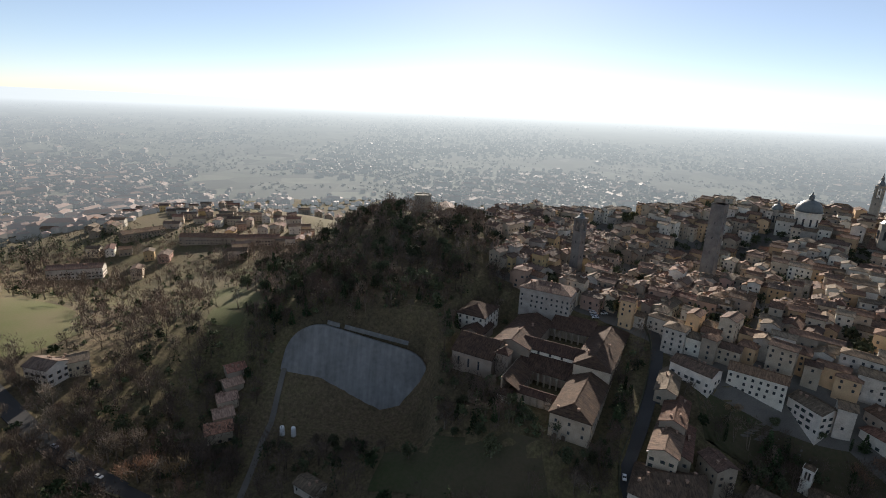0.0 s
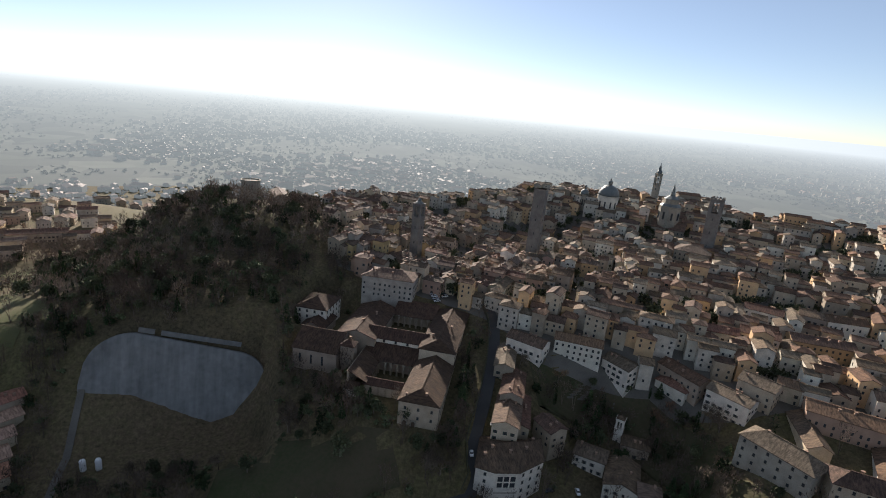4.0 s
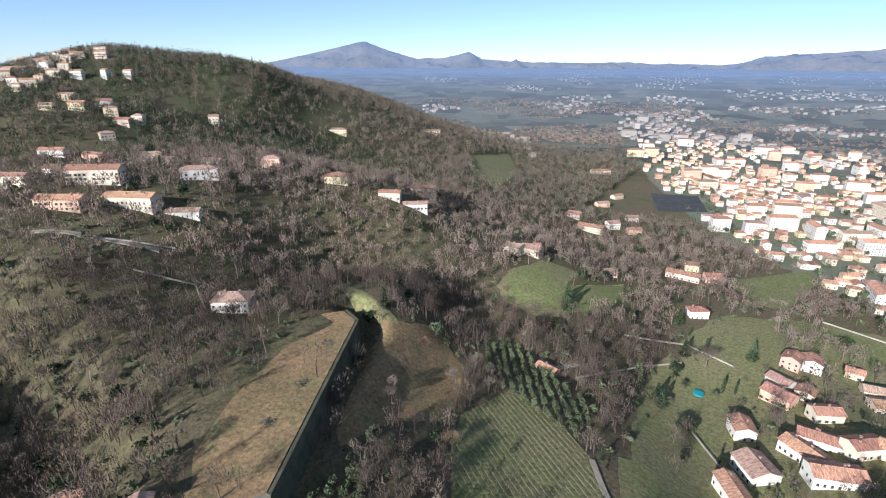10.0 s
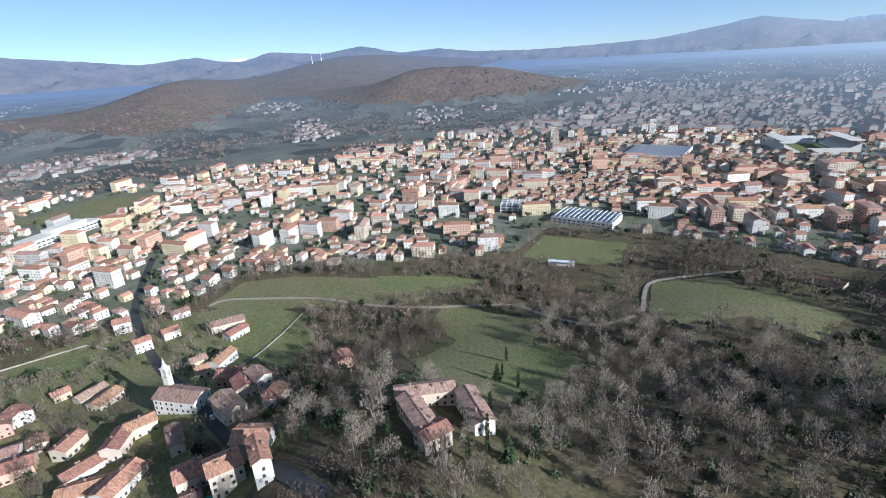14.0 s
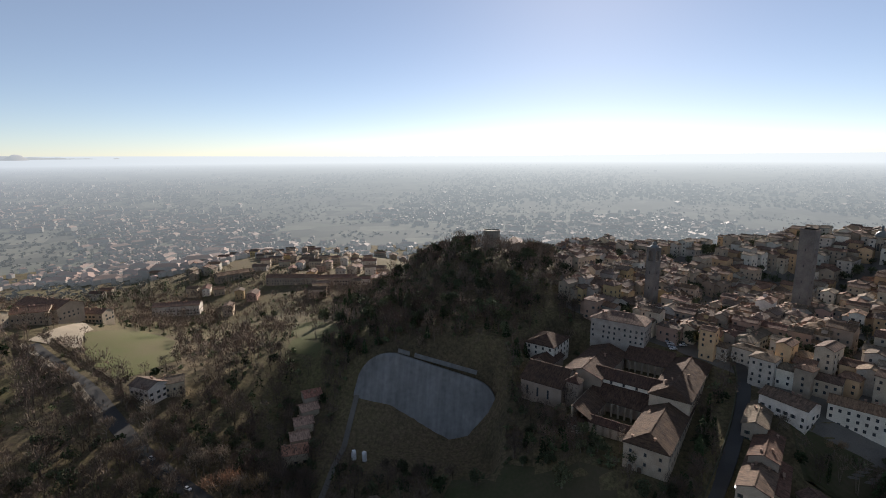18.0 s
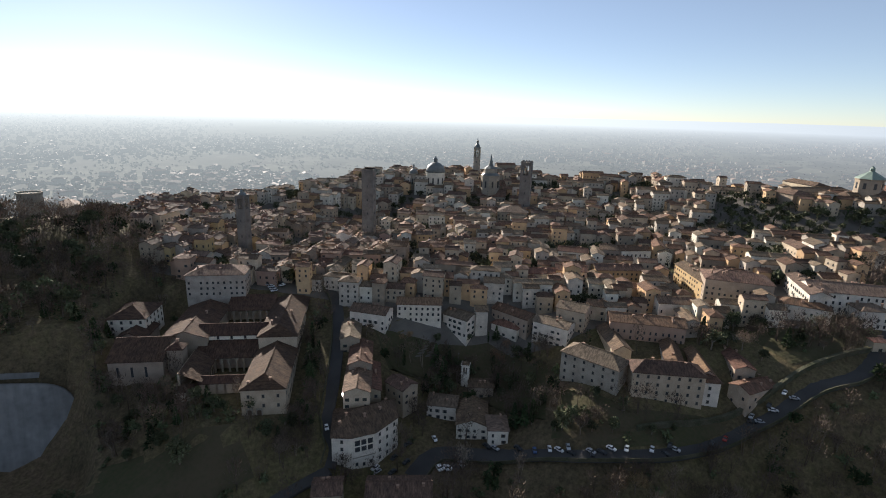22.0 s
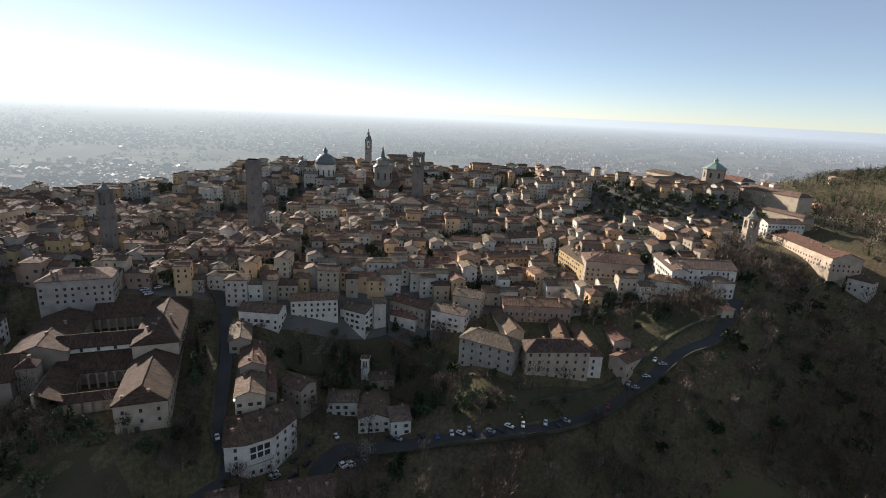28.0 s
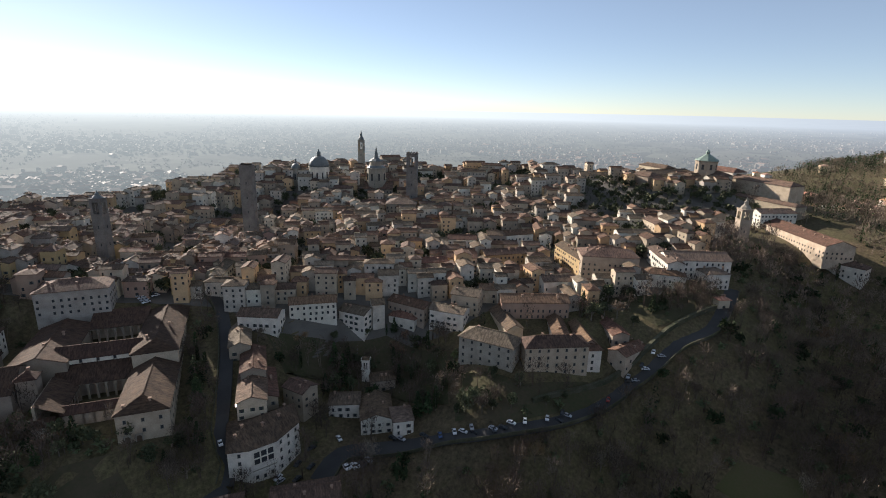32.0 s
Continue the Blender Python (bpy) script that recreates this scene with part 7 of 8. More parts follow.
# the quarter below the eastern slope
rng = random.Random(21)
for i in range(420):
    x, y = rng.uniform(150, 520), rng.uniform(-760, -430)
    if not free(x, y, 6) or noise.noise(Vector((x * 0.012, y * 0.012, 3))) < -0.12 or rng.random() < 0.3 or x < 230 and y > -520:
        continue
    take(x, y, 7)
    house(x, y, rng.uniform(10, 20), rng.uniform(8, 11), rng.uniform(6, 10), rng.choice((20, 110)) + rng.uniform(-12, 12), name="quarter_house", label="old house with a tiled roof below the eastern slope", group="houses below the eastern slope", chimneys=0, shutters=False)

# ---- the rest of the old town ----
rng = random.Random(5)
OLD = [(-108, -262), (-125, -215), (-150, -205), (-200, -165), (-235, -160), (-262, -110), (-300, -90), (-420, -100), (-455, -90), (-520, -110), (-600, -200), (-610, -300), (-480, -470), (-330, -520), (-180, -510), (-20, -485), (-10, -420), (-20, -330), (-80, -290)]

GREENS = [[(-115, -231), (-138, -219), (-172, -200), (-184, -164), (-160, -140), (-157, -174), (-150, -197), (-132, -207), (-113, -209)], [(-175, -146), (-182, -118), (-214, -97), (-222, -88), (-198, -92), (-170, -108), (-155, -131)],
          [(-10, -235), (-26, -214), (-48, -186), (-66, -196), (-72, -205), (-66, -185), (-53, -174), (-3, -205)], [(-269, -126), (-266, -104), (-262, -84), (-280, -72), (-311, -78), (-290, -96)], [(22, -285), (4, -280), (-2, -240), (-10, -200), (30, -188), (30, -246)]]
SLOPES = [[(118, -272), (150, -280), (160, -330), (120, -345), (60, -300), (10, -290), (20, -276), (66, -276)], [(118, -262), (150, -255), (175, -205), (140, -195), (60, -196), (30, -205), (20, -214), (112, -214), (118, -230)]]
TERRACE = [(-395, -215), (-425, -130), (-455, -70), (-520, -85), (-505, -150), (-480, -245)]   # gardens below the seminary


def off_road(x, y, r):
    return all(((c[:, 0] - x) ** 2 + (c[:, 1] - y) ** 2).min() > (w / 2 + r) ** 2 for c, w in WAYS)


def cluster(name, label, rows, walls, tiles, windows=True):
    """Houses too many or too far to tell apart, joined: walls, roofs and windows."""
    W, WF, Rf, RF, G, GF = [], [], [], [], [], []
    for x, y, z, w, d, h, turn, hip in rows:
        c, s = math.cos(radians(turn)), math.sin(radians(turn))
        rg = random.Random(int(x * 7 + y * 3))
        for (A, AF), (V, Fc) in (((W, WF), wall_geo(w, d, h, d * 0.19, hip, 4)), ((Rf, RF), roof_geo(w, d, h, d * 0.19, 0.5, hip))) + ((((G, GF), panes(window_rows(w, d, h, rg, 3.1, 3.2), 1.1, 1.5, flat=True)),) if windows else ()):
            k = len(A)
            A += [(x + c * a - s * b, y + s * a + c * b, z + e) for a, b, e in V]
            AF += [tuple(k + i for i in f) for f in Fc]
    root = put(name, mesh(name, W, WF), walls, label=label, category="houses", kind="stuff")
    put("roofs", mesh("roofs", Rf, RF), tiles, root, kind="stuff")
    if windows:
        put("panes", mesh("panes", G, GF), M["glass"], root, kind="stuff")
    return root


plot("paving", "town_paving", OLD, clear=False)
for g in GREENS[:2] + GREENS[3:4]:
    plot("floor", "terrace_garden", g, clear=False)
count, rest = 0, []
GARDEN = []
gy = -560.0
while gy < -80:
    gx = -640.0 + rng.uniform(0, 8)
    while gx < 20:
        w, d, h = rng.uniform(6.5, 13.0) * (1.7 if rng.random() < 0.12 else 1), rng.uniform(6.5, 10), rng.triangular(6, 16, 9.5) + (4 if rng.random() < 0.08 else 0)
        x, y = gx + w / 2, gy + rng.uniform(-1.5, 1.5)
        gx += w * rng.uniform(0.86, 1.02)
        if not inside(x, y, OLD) or not free(x, y, 3.0) or not off_road(x, y, 3.5):
            continue
        if any(inside(x, y, g) for g in GREENS):
            continue
        if inside(x, y, TERRACE):
            GARDEN.append((x, y))
            continue
        lane = noise.noise(Vector((x * 0.03, y * 0.03, 8)))
        if lane > 0.22 or rng.random() < 0.06:
            GARDEN.append((x, y))
            continue
        turn = 140 + 20 * noise.noise(Vector((x * 0.008, y * 0.008, 3))) + rng.choice((0, 0, 90)) + rng.uniform(-5, 5)
        hip = int(rng.random() < 0.2)
        if x + 0.9 * y > -500 and count < 178:
            count += 1
            house(x, y, w, d, h, turn, hip=hip, name="townhouse", rise=d * rng.uniform(0.14, 0.24), label=rng.choice(("plastered old townhouse under a brown tiled roof", "narrow old townhouse with weathered tiles and chimneys", "stone townhouse with a low tiled roof")), group="houses of the old town", chimneys=rng.choice((1, 1, 2)), annex=True)
        else:
            rest.append((x, y, float(ground(x, y)), w, d, h, turn, hip))
    gy += rng.uniform(8.6, 10.4)
for i, j in ((0, 0), (1, 3), (2, 1), (3, 5), (4, 2)):
    cluster("old_town_houses", "crowded old town houses with brown tiled roofs", rest[i::5], island(M["plaster"][j].copy(), 0.25), island(M["tile"][i % 3].copy(), 0.35))

# ---- the valley town ----
TOWN = [(-95, 800), (-10, 640), (70, 560), (120, 480), (190, 452), (290, 462), (350, 380), (440, 270), (470, 240), (570, 240), (600, 110), (560, -20), (500, -110), (540, -210), (700, -330), (1000, -520), (2200, -700), (2600, 0), (2400, 620), (1254, 840), (945, 858), (760, 992), (611, 1058), (425, 1108), (300, 1250), (192, 1442), (3, 1700), (-248, 1960), (-453, 2030), (-470, 1900), (-330, 1450), (-215, 1080)]
GAPS = [[(200, 1000), (420, 1080), (480, 940), (300, 860)], [(-160, 870), (-60, 900), (-40, 780), (-120, 740)], [(455, 235), (560, 240), (560, 110), (455, 110)], [(540, 280), (680, 240), (660, 120), (560, 130)]]
land = bpy.data.meshes["ground"]
land.materials.append(M["yard"])
gc = np.zeros(len(land.polygons) * 3)
land.polygons.foreach_get("center", gc)
gc = gc.reshape(-1, 3)
built = np.zeros(len(gc), bool)
for (xa, ya), (xb, yb) in zip(TOWN, [TOWN[-1], *TOWN[:-1]]):
    if ya != yb:
        built ^= ((ya > gc[:, 1]) != (yb > gc[:, 1])) & (gc[:, 0] < (xb - xa) * (gc[:, 1] - ya) / (yb - ya) + xa)
land.materials.append(M["slope"])
land.materials.append(M["floor"])
west = (gc[:, 0] < -195) & (gc[:, 0] > -560) & (gc[:, 1] > 50 + 0.12 * gc[:, 0] + 30) & (gc[:, 1] < 340)
land.polygons.foreach_set("material_index", np.where(built, 1, np.where(west, 2, np.where((gc[:, 0] < -560) & (gc[:, 1] > 300), 3, np.where((gc[:, 0] < -480) & (gc[:, 1] > -200), 2, 0)))).astype(np.int32))
count, near_rest, far_rest = 0, [], []
y = -800.0
while y < 2300:
    x = -520.0
    while x < 2600:
        r = math.hypot(x, y)
        step = 17 if r < 1000 else 22 if r < 1500 else 34
        px, py = x + rng.uniform(-8, 8), y + rng.uniform(-8, 8)
        x += step
        if not inside(px, py, TOWN) or r > 650 and not inside(px + rng.gauss(0, 55), py + rng.gauss(0, 55), TOWN) or any(inside(px, py, g) for g in GAPS) or r > 2700 or not free(px, py, 5):
            continue
        dens = noise.noise(Vector((px * 0.004, py * 0.004, 1.5)))
        if rng.random() > 0.66 + 0.5 * dens or not off_road(px, py, 6):
            continue
        block = rng.random() < (0.13 if px > 450 or r > 650 else 0.04)
        w, d, h = (rng.uniform(20, 38), rng.uniform(11, 14), rng.uniform(11, 19)) if block else (rng.uniform(9, 13.5), rng.uniform(8, 10), rng.uniform(5, 8))
        if r > 1500:
            w, d = w * 1.3, d * 1.3
        turn = 22 + 25 * noise.noise(Vector((px * 0.003, py * 0.003, 7))) + rng.choice((0, 90)) + rng.uniform(-5, 5)
        if r < 760 and count < 155:
            count += 1
            house(px, py, w, d, h, turn, hip=int(rng.random() < 0.45), walls=M["bright"][rng.choice((0, 0, 0, 1, 1, 1, 2, 3, 4))], tiles=rng.choice(M["terracotta"]), name="apartment_block" if block else "valley_house", group="houses of the valley town", chimneys=0, shutters=False,
                  label="pale apartment block with a low tiled roof" if block else rng.choice(("pale rendered valley house with a terracotta roof", "small suburban house with a hipped terracotta roof", "two-storey family house with an orange tiled roof")))
        else:
            (near_rest if r < 1500 else far_rest).append((px, py, float(ground(px, py)), w, d, h, turn, int(rng.random() < 0.45)))
    y += 17 if abs(y) < 1000 else 24
for i, j in ((0, 0), (1, 1), (2, 0), (3, 1), (4, 4), (5, 3), (6, 2)):
    cluster("valley_houses", "suburban valley houses with terracotta roofs", near_rest[i::7], island(M["bright"][j].copy(), 0.2), island(M["terracotta"][i % 3].copy(), 0.3))

# ---- villas up the western hill ----
for i in range(400):
    a_, r_ = radians(rng.uniform(268, 326)), rng.uniform(560, 1150)
    x, y = math.sin(a_) * r_, math.cos(a_) * r_
    dens = 0.55 - 0.3 * (a_ > radians(300)) - 0.25 * noise.noise(Vector((x * 0.006, y * 0.006, 2)))
    if y > 700 and x < -650 or not free(x, y, 14) or rng.random() > dens * (0.42 if a_ < radians(297) and r_ > 600 else 0.16):
        continue
    take(x, y, 9)
    house(x, y, rng.uniform(12, 22), rng.uniform(9, 12), rng.uniform(6, 10), rng.uniform(20, 60), hip=int(rng.random() < 0.4), walls=M["bright"][rng.choice((0, 0, 1, 1, 2))], tiles=rng.choice(M["terracotta"]), name="villa", label="pale villa with a tiled roof among hillside trees", group="villas on the hillside")
for i in range(120):
    a_, r_ = radians(rng.uniform(248, 272)), rng.uniform(640, 1000)
    x, y = math.sin(a_) * r_, math.cos(a_) * r_
    if free(x, y, 15) and rng.random() < 0.3:
        take(x, y, 9)
        house(x, y, rng.uniform(12, 24), rng.uniform(9, 12), rng.uniform(6, 10), rng.uniform(20, 70), hip=int(rng.random() < 0.4), walls=M["bright"][rng.choice((0, 1, 1, 2))], tiles=rng.choice(M["terracotta"]), name="villa", label="pale villa with a tiled roof on the saddle", group="villas on the hillside", chimneys=0, shutters=False)
HAMLET = [(-919, 114), (-897, 124), (-880, 131), (-851, 144), (-842, 153), (-825, 161), (-811, 167), (-777, 171), (-746, 180), (-730, 189), (-710, 191), (-803, 7), (-791, 22), (-762, 30), (-746, 42), (-719, 52), (-663, 62), (-792, 80), (-750, 94), (-708, 104), (-687, 113), (-572, 104), (-562, 113), (-543, 129), (-512, 129), (-475, 135), (-847, 282), (-854, 298), (-856, 304), (-859, 316), (-858, 323), (-862, 335), (-871, 352), (-872, 358), (-902, 288), (-910, 299), (-912, 311), (-910, 321), (-914, 340), (-922, 354), (-843, 46), (-816, 70), (-803, 80), (-783, 98), (-727, 296), (-696, 318), (-667, 335), (-501, 268), (-443, 279)]   # houses in rows along the lanes of the western hill
for x, y in HAMLET:
    if free(x, y, 5):
        take(x, y, 7)
        house(x, y, rng.uniform(12, 22), rng.uniform(9, 12), rng.uniform(6, 10.5), rng.uniform(20, 60), hip=int(rng.random() < 0.4), walls=M["bright"][rng.choice((0, 1, 1, 1, 2, 2))], tiles=rng.choice(M["terracotta"]), name="hillside_house", label="cream house along a lane of the western hill", group="houses along the hill lanes", chimneys=0, shutters=False)
for i in range(26):
    x, y = -915 + rng.gauss(0, 45), 372 + rng.gauss(0, 30)
    if free(x, y, 7):
        take(x, y, 7)
        house(x, y, rng.uniform(10, 18), rng.uniform(9, 12), rng.uniform(7, 11), rng.uniform(10, 60), walls=rng.choice(M["bright"][:2]), tiles=rng.choice(M["terracotta"]), name="hilltop_house", label="pale house of the hilltop hamlet", group="houses of the hilltop hamlet")

# ---- orchards and vines ----
OLIVES = [[(-136, 248), (-120, 267), (-49, 221), (-50, 187), (-107, 211)], [(-140, 20), (-126, 44), (-114, 68), (-126, 92), (-110, 104), (-92, 88), (-96, 50), (-120, 12)]]
for poly, ang in zip(OLIVES, (32, 30)):
    ca, sa = math.cos(radians(ang)), math.sin(radians(ang))
    for i in range(-40, 41):
        for j in range(-40, 41):
            x, y = poly[0][0] + (i * ca - j * sa) * 5.2, poly[0][1] + (i * sa + j * ca) * 5.2
            if inside(x, y, poly):
                tree("olive", x + rng.uniform(-0.5, 0.5), y + rng.uniform(-0.5, 0.5), 1.15)
    PLOTS.append(poly)
VINE = [(-105, 172), (-95, 212), (-62, 198), (-38, 177), (-24, 153), (-14, 138), (-19, 122), (-60, 96), (-74, 112), (-94, 144)]
V, Fc = [], []
ca, sa = math.cos(radians(-38)), math.sin(radians(-38))
for j in range(-45, 46):
    for i in range(-60, 61):
        x, y = -58 + i * 2.4 * ca - j * 2.7 * sa, 155 + i * 2.4 * sa + j * 2.7 * ca
        if inside(x, y, VINE) and rng.random() < 0.93:
            z = float(ground(x, y)) + 0.3
            box_geo(V, Fc, -1.15, 1.15, -0.02, 0.02, z + 0.55, z + rng.uniform(0.6, 0.68), ca, sa, x, y + rng.uniform(-0.1, 0.1))
            box_geo(V, Fc, -0.035, 0.035, -0.035, 0.035, z - 0.4, z + 1.0, ca, sa, x, y)
put("vine_rows", mesh("vine_rows", V, Fc), M["straw"], label="rows of bare vines on posts", category="vines", kind="stuff")

# ---- woods ----
# a raster of what is already covered, three metres to the cell
CELL, HALF = 3.0, 1320.0
NC = int(2 * HALF / CELL)
axis = -HALF + (np.arange(NC) + 0.5) * CELL
MX, MY = np.meshgrid(axis, axis, indexing="ij")
COVER = np.zeros((NC, NC), bool)


def cover_disc(x, y, r):
    i0, i1 = (max(0, int((v + HALF) / CELL)) for v in (x - r, x + r))
    j0, j1 = (max(0, int((v + HALF) / CELL)) for v in (y - r, y + r))
    COVER[i0:i1 + 1, j0:j1 + 1] |= (MX[i0:i1 + 1, j0:j1 + 1] - x) ** 2 + (MY[i0:i1 + 1, j0:j1 + 1] - y) ** 2 < r * r


def cover_poly(poly):
    hit = np.zeros((NC, NC), bool)
    for (xa, ya), (xb, yb) in zip(poly, [poly[-1], *poly[:-1]]):
        if ya != yb:
            hit ^= ((ya > MY) != (yb > MY)) & (MX < (xb - xa) * (MY - ya) / (yb - ya) + xa)
    return hit


for a_, b_, c_ in TAKEN:
    cover_disc(a_, b_, c_ + 2.0)
for c, w in WAYS:
    for a_, b_ in c:
        cover_disc(a_, b_, w / 2 + 2.5)
for poly in PLOTS:
    COVER |= cover_poly(poly)
IN_OLD, IN_TOWN = cover_poly(OLD), cover_poly(TOWN)


def at_cell(grid, x, y):
    i, j = int((x + HALF) / CELL), int((y + HALF) / CELL)
    return bool(grid[i, j]) if 0 <= i < NC and 0 <= j < NC else False


def open_ground(x, y, r=3.0):
    return not at_cell(COVER, x, y)


PARK = [(100, -300), (170, -330), (200, -430), (100, -520), (-5, -490), (-12, -420), (5, -330), (20, -285), (60, -280)]
for i in range(430):
    x, y = rng.uniform(-15, 190), rng.uniform(-520, -270)
    if inside(x, y, PARK) and open_ground(x, y, 2) and not (abs(x - 30) < 24 and -440 < y < -388):
        tree(rng.choice(("oak", "oak", "oak", "oak", "oak", "cypress", "bare")), x, y, rng.uniform(0.9, 1.45))
for x, y in ((93, 161), (103, 168), (89, 127), (112, 117), (97, 150), (110, 160), (108, 92), (118, 84), (126, 80), (102, 100), (135, 85), (150, 92), (96, 112), (240, 130), (215, 120), (205, 105)):
    tree("cypress", x, y, 0.95)
for x, y, k in ((-26, 266, "pine"), (-108, 342, "pine"), (-20, 330, "pine"), (-8, 345, "cypress"), (-40, 280, "pine"), (6, 300, "cypress"), (-60, 345, "cypress"), (-30, 372, "pine"), (20, 350, "pine"), (128, 72, "pine"), (140, 66, "pine"), (150, 60, "oak"), (205, 118, "pine"),
                (-152, 222, "oak"), (-112, 101, "oak"), (-166, -94, "rusty"), (-160, -98, "rusty"), (-275, -2, "rusty"), (-272, 4, "rusty"), (-267, 12, "bare"), (-116, 190, "rusty"), (-122, 196, "bare"), (-104, 108, "bare"), (-100, 114, "bare"), (-138, 160, "bare"), (-135, 152, "bare"),
                (-128, -196, "pine"), (-140, -205, "pine"), (-160, -176, "cypress"), (-166, -172, "oak"), (-172, -165, "oak"), (-180, -175, "cypress"), (-170, -186, "rusty"), (-245, -178, "oak"), (-232, -190, "oak"), (-222, -186, "oak"), (-262, -120, "oak"), (-270, -116, "oak"), (-280, -110, "bare"), (-292, -112, "bare"), (-78, -222, "oak"), (-82, -236, "cypress"), (-70, -206, "pine")):
    tree(k, x, y, 1.0)
for g, many, kinds in zip(GREENS + SLOPES, (46, 26, 60, 22, 60, 80, 90), (("bush", "oak", "bare", "cypress", "bush", "rusty"), ("bush", "bush", "bare", "oak"), ("oak", "oak", "pine", "bare", "bush"), ("oak", "bush", "bare", "pine"), ("oak", "oak", "bare", "bush", "pine"), ("oak", "oak", "pine", "bare", "cypress"), ("oak", "bare", "oak", "bush"))):
    xs, ys = [q[0] for q in g], [q[1] for q in g]
    for i in range(many * 2):
        x, y = rng.uniform(min(xs), max(xs)), rng.uniform(min(ys), max(ys))
        if inside(x, y, g) and open_ground(x, y, 2):
            tree(rng.choice(kinds), x, y, rng.uniform(0.55, 0.95))
# plane trees along the avenue on the walls
for c, w in WAYS[4:5]:
    for i in range(0, len(c) - 1, 2):
        t_ = c[min(i + 1, len(c) - 1)] - c[i]
        t_ = t_ / np.hypot(*t_)
        for s_ in (-1, 1):
            x, y = c[i][0] - t_[1] * 8 * s_, c[i][1] + t_[0] * 8 * s_
            tree("bare", x, y, 1.1)
for x, y in ((150, -186), (141, -190), (133, -184), (165, -192), (176, -196), (187, -203), (160, -200), (125, -180), (196, -196), (205, -206)):
    tree("rusty" if x < 152 else "broad", x, y, 0.9)
for i in range(14):
    tree("bare", -412 + i * 3.2 + rng.uniform(-1, 1), -62 + i * 3.0, 0.9)

wood, wood2, ever, shrubs, farw, farc, thingk, park_wood = [], [], [], [], [], [], 0, []
for i in range(143000):
    a_, r_ = (rng.uniform(0, 6.2832), 1250 * rng.random() ** 0.62) if i < 125000 else (radians(rng.uniform(263, 330)), rng.uniform(600, 1250))
    x, y = math.sin(a_) * r_, math.cos(a_) * r_
    if at_cell(COVER, x, y) or at_cell(IN_OLD, x, y) or at_cell(IN_TOWN, x, y) or y < -560 and x > -700 or r_ > 700 and (x > -200 or y < -150):
        continue
    n1, n2 = noise.noise(Vector((x * 0.012, y * 0.012, 0))), noise.noise(Vector((x * 0.03, y * 0.03, 5)))
    village = -35 < x < 105 and 125 < y < 470
    fields = 105 <= x < 260 and 150 < y < 480
    terrace = -205 < x < -118 and 30 < y < 190
    orchard = -330 < x < -60 and 300 < y < 420
    p = 0.98 + (0.5 if -520 < x < -200 and 0 < y < 300 else 0) + 0.9 * n1 + 0.45 * n2 - (0.85 if village else 0.55 if fields else 0) - (0.6 if terrace else 0) - (0.35 if orchard else 0) - (0.6 if -70 < x < 60 and 40 < y < 200 else 0) - (0.45 if x > 330 or y < -330 and x > 120 else 0) - (0.38 if 120 < x < 330 and 25 < y < 160 else 0) - (0.62 if x < -480 and y < 300 else 0.3 if x < -420 else 0)
    if rng.random() > p:
        continue
    z = float(ground(x, y))
    k = rng.random()
    if r_ > 620:
        (farc if k < 0.18 + (0.34 if 150 < y < 620 and -1050 < x < -420 or y < 60 else 0) else farw).append((x, y, z, rng.uniform(0.9, 1.3)))
    elif k < (0.3 if 120 < x < 280 and -140 < y < -30 else 0.06):
        ever.append((x, y, z, rng.uniform(0.6, 1.0)))
    elif k < 0.26:
        shrubs.append((x, y, z, rng.uniform(0.6, 1.3)))
    elif thingk < 200 and r_ < 340 and k < 0.42:
        thingk += 1
        tree("bare" if k < 0.38 else "tall", x, y, rng.uniform(0.75, 1.1))
    elif 95 < x < 340 and -130 < y < 170:
        if all((x - q[0]) ** 2 + (y - q[1]) ** 2 > 55 for q in park_wood):
            park_wood.append((x, y, z, rng.uniform(0.6, 1.25)))
    else:
        (wood if k < 0.93 else wood2).append((x, y, z, rng.uniform(0.8, 1.45)))
# woods on the shoulder behind the seminary
for x0_, x1_, y0_, y1_, many_ in ((-660, -452, -75, 6, 330), (-960, -760, -170, -30, 420)):
    for i in range(many_):
        x, y = rng.uniform(x0_, x1_), rng.uniform(y0_, y1_)
        if not at_cell(COVER, x, y):
            (farc if rng.random() < 0.3 else farw).append((x, y, float(ground(x, y)), rng.uniform(0.7, 1.2)))
grove("park_woods", ["broad"], park_wood, "tall broad leafless trees with pale grey twigs")
grove("bare_woods", ["fine"], [q for q in wood if math.hypot(q[0], q[1]) < 340], "leafless winter woodland of grey-brown trees")
grove("bare_woods", ["thin"], [q for q in wood if math.hypot(q[0], q[1]) >= 340], "leafless winter woodland higher up the slopes")
grove("poplar_woods", ["lance"], wood2[:700], "tall leafless trees among the woods")
grove("evergreen_trees", ["cone", "ball"], ever, "dark evergreens scattered through the woods")
grove("undergrowth", ["bush"], shrubs, "olive-green brambles and shrubs of the undergrowth")
grove("far_woods", ["wisp"], farw, "leafless woodland on the far slopes")
grove("far_conifers", ["cone", "spire"], farc, "dark conifers on the far slopes")
town_trees = []
for i in range(9500):
    a_, r_ = rng.uniform(-0.3, 2.2), rng.uniform(430, 1450)
    x, y = math.sin(a_) * r_, math.cos(a_) * r_
    if inside(x, y, TOWN) and open_ground(x, y, 4):
        town_trees.append((x, y, float(ground(x, y)), rng.uniform(0.55, 1.0)))
grove("old_town_gardens", ["ball", "ball", "spire"], [(x, y, float(ground(x, y)), rng.uniform(0.7, 1.1)) for x, y in GARDEN], "dark evergreens in the courtyards of the old town")
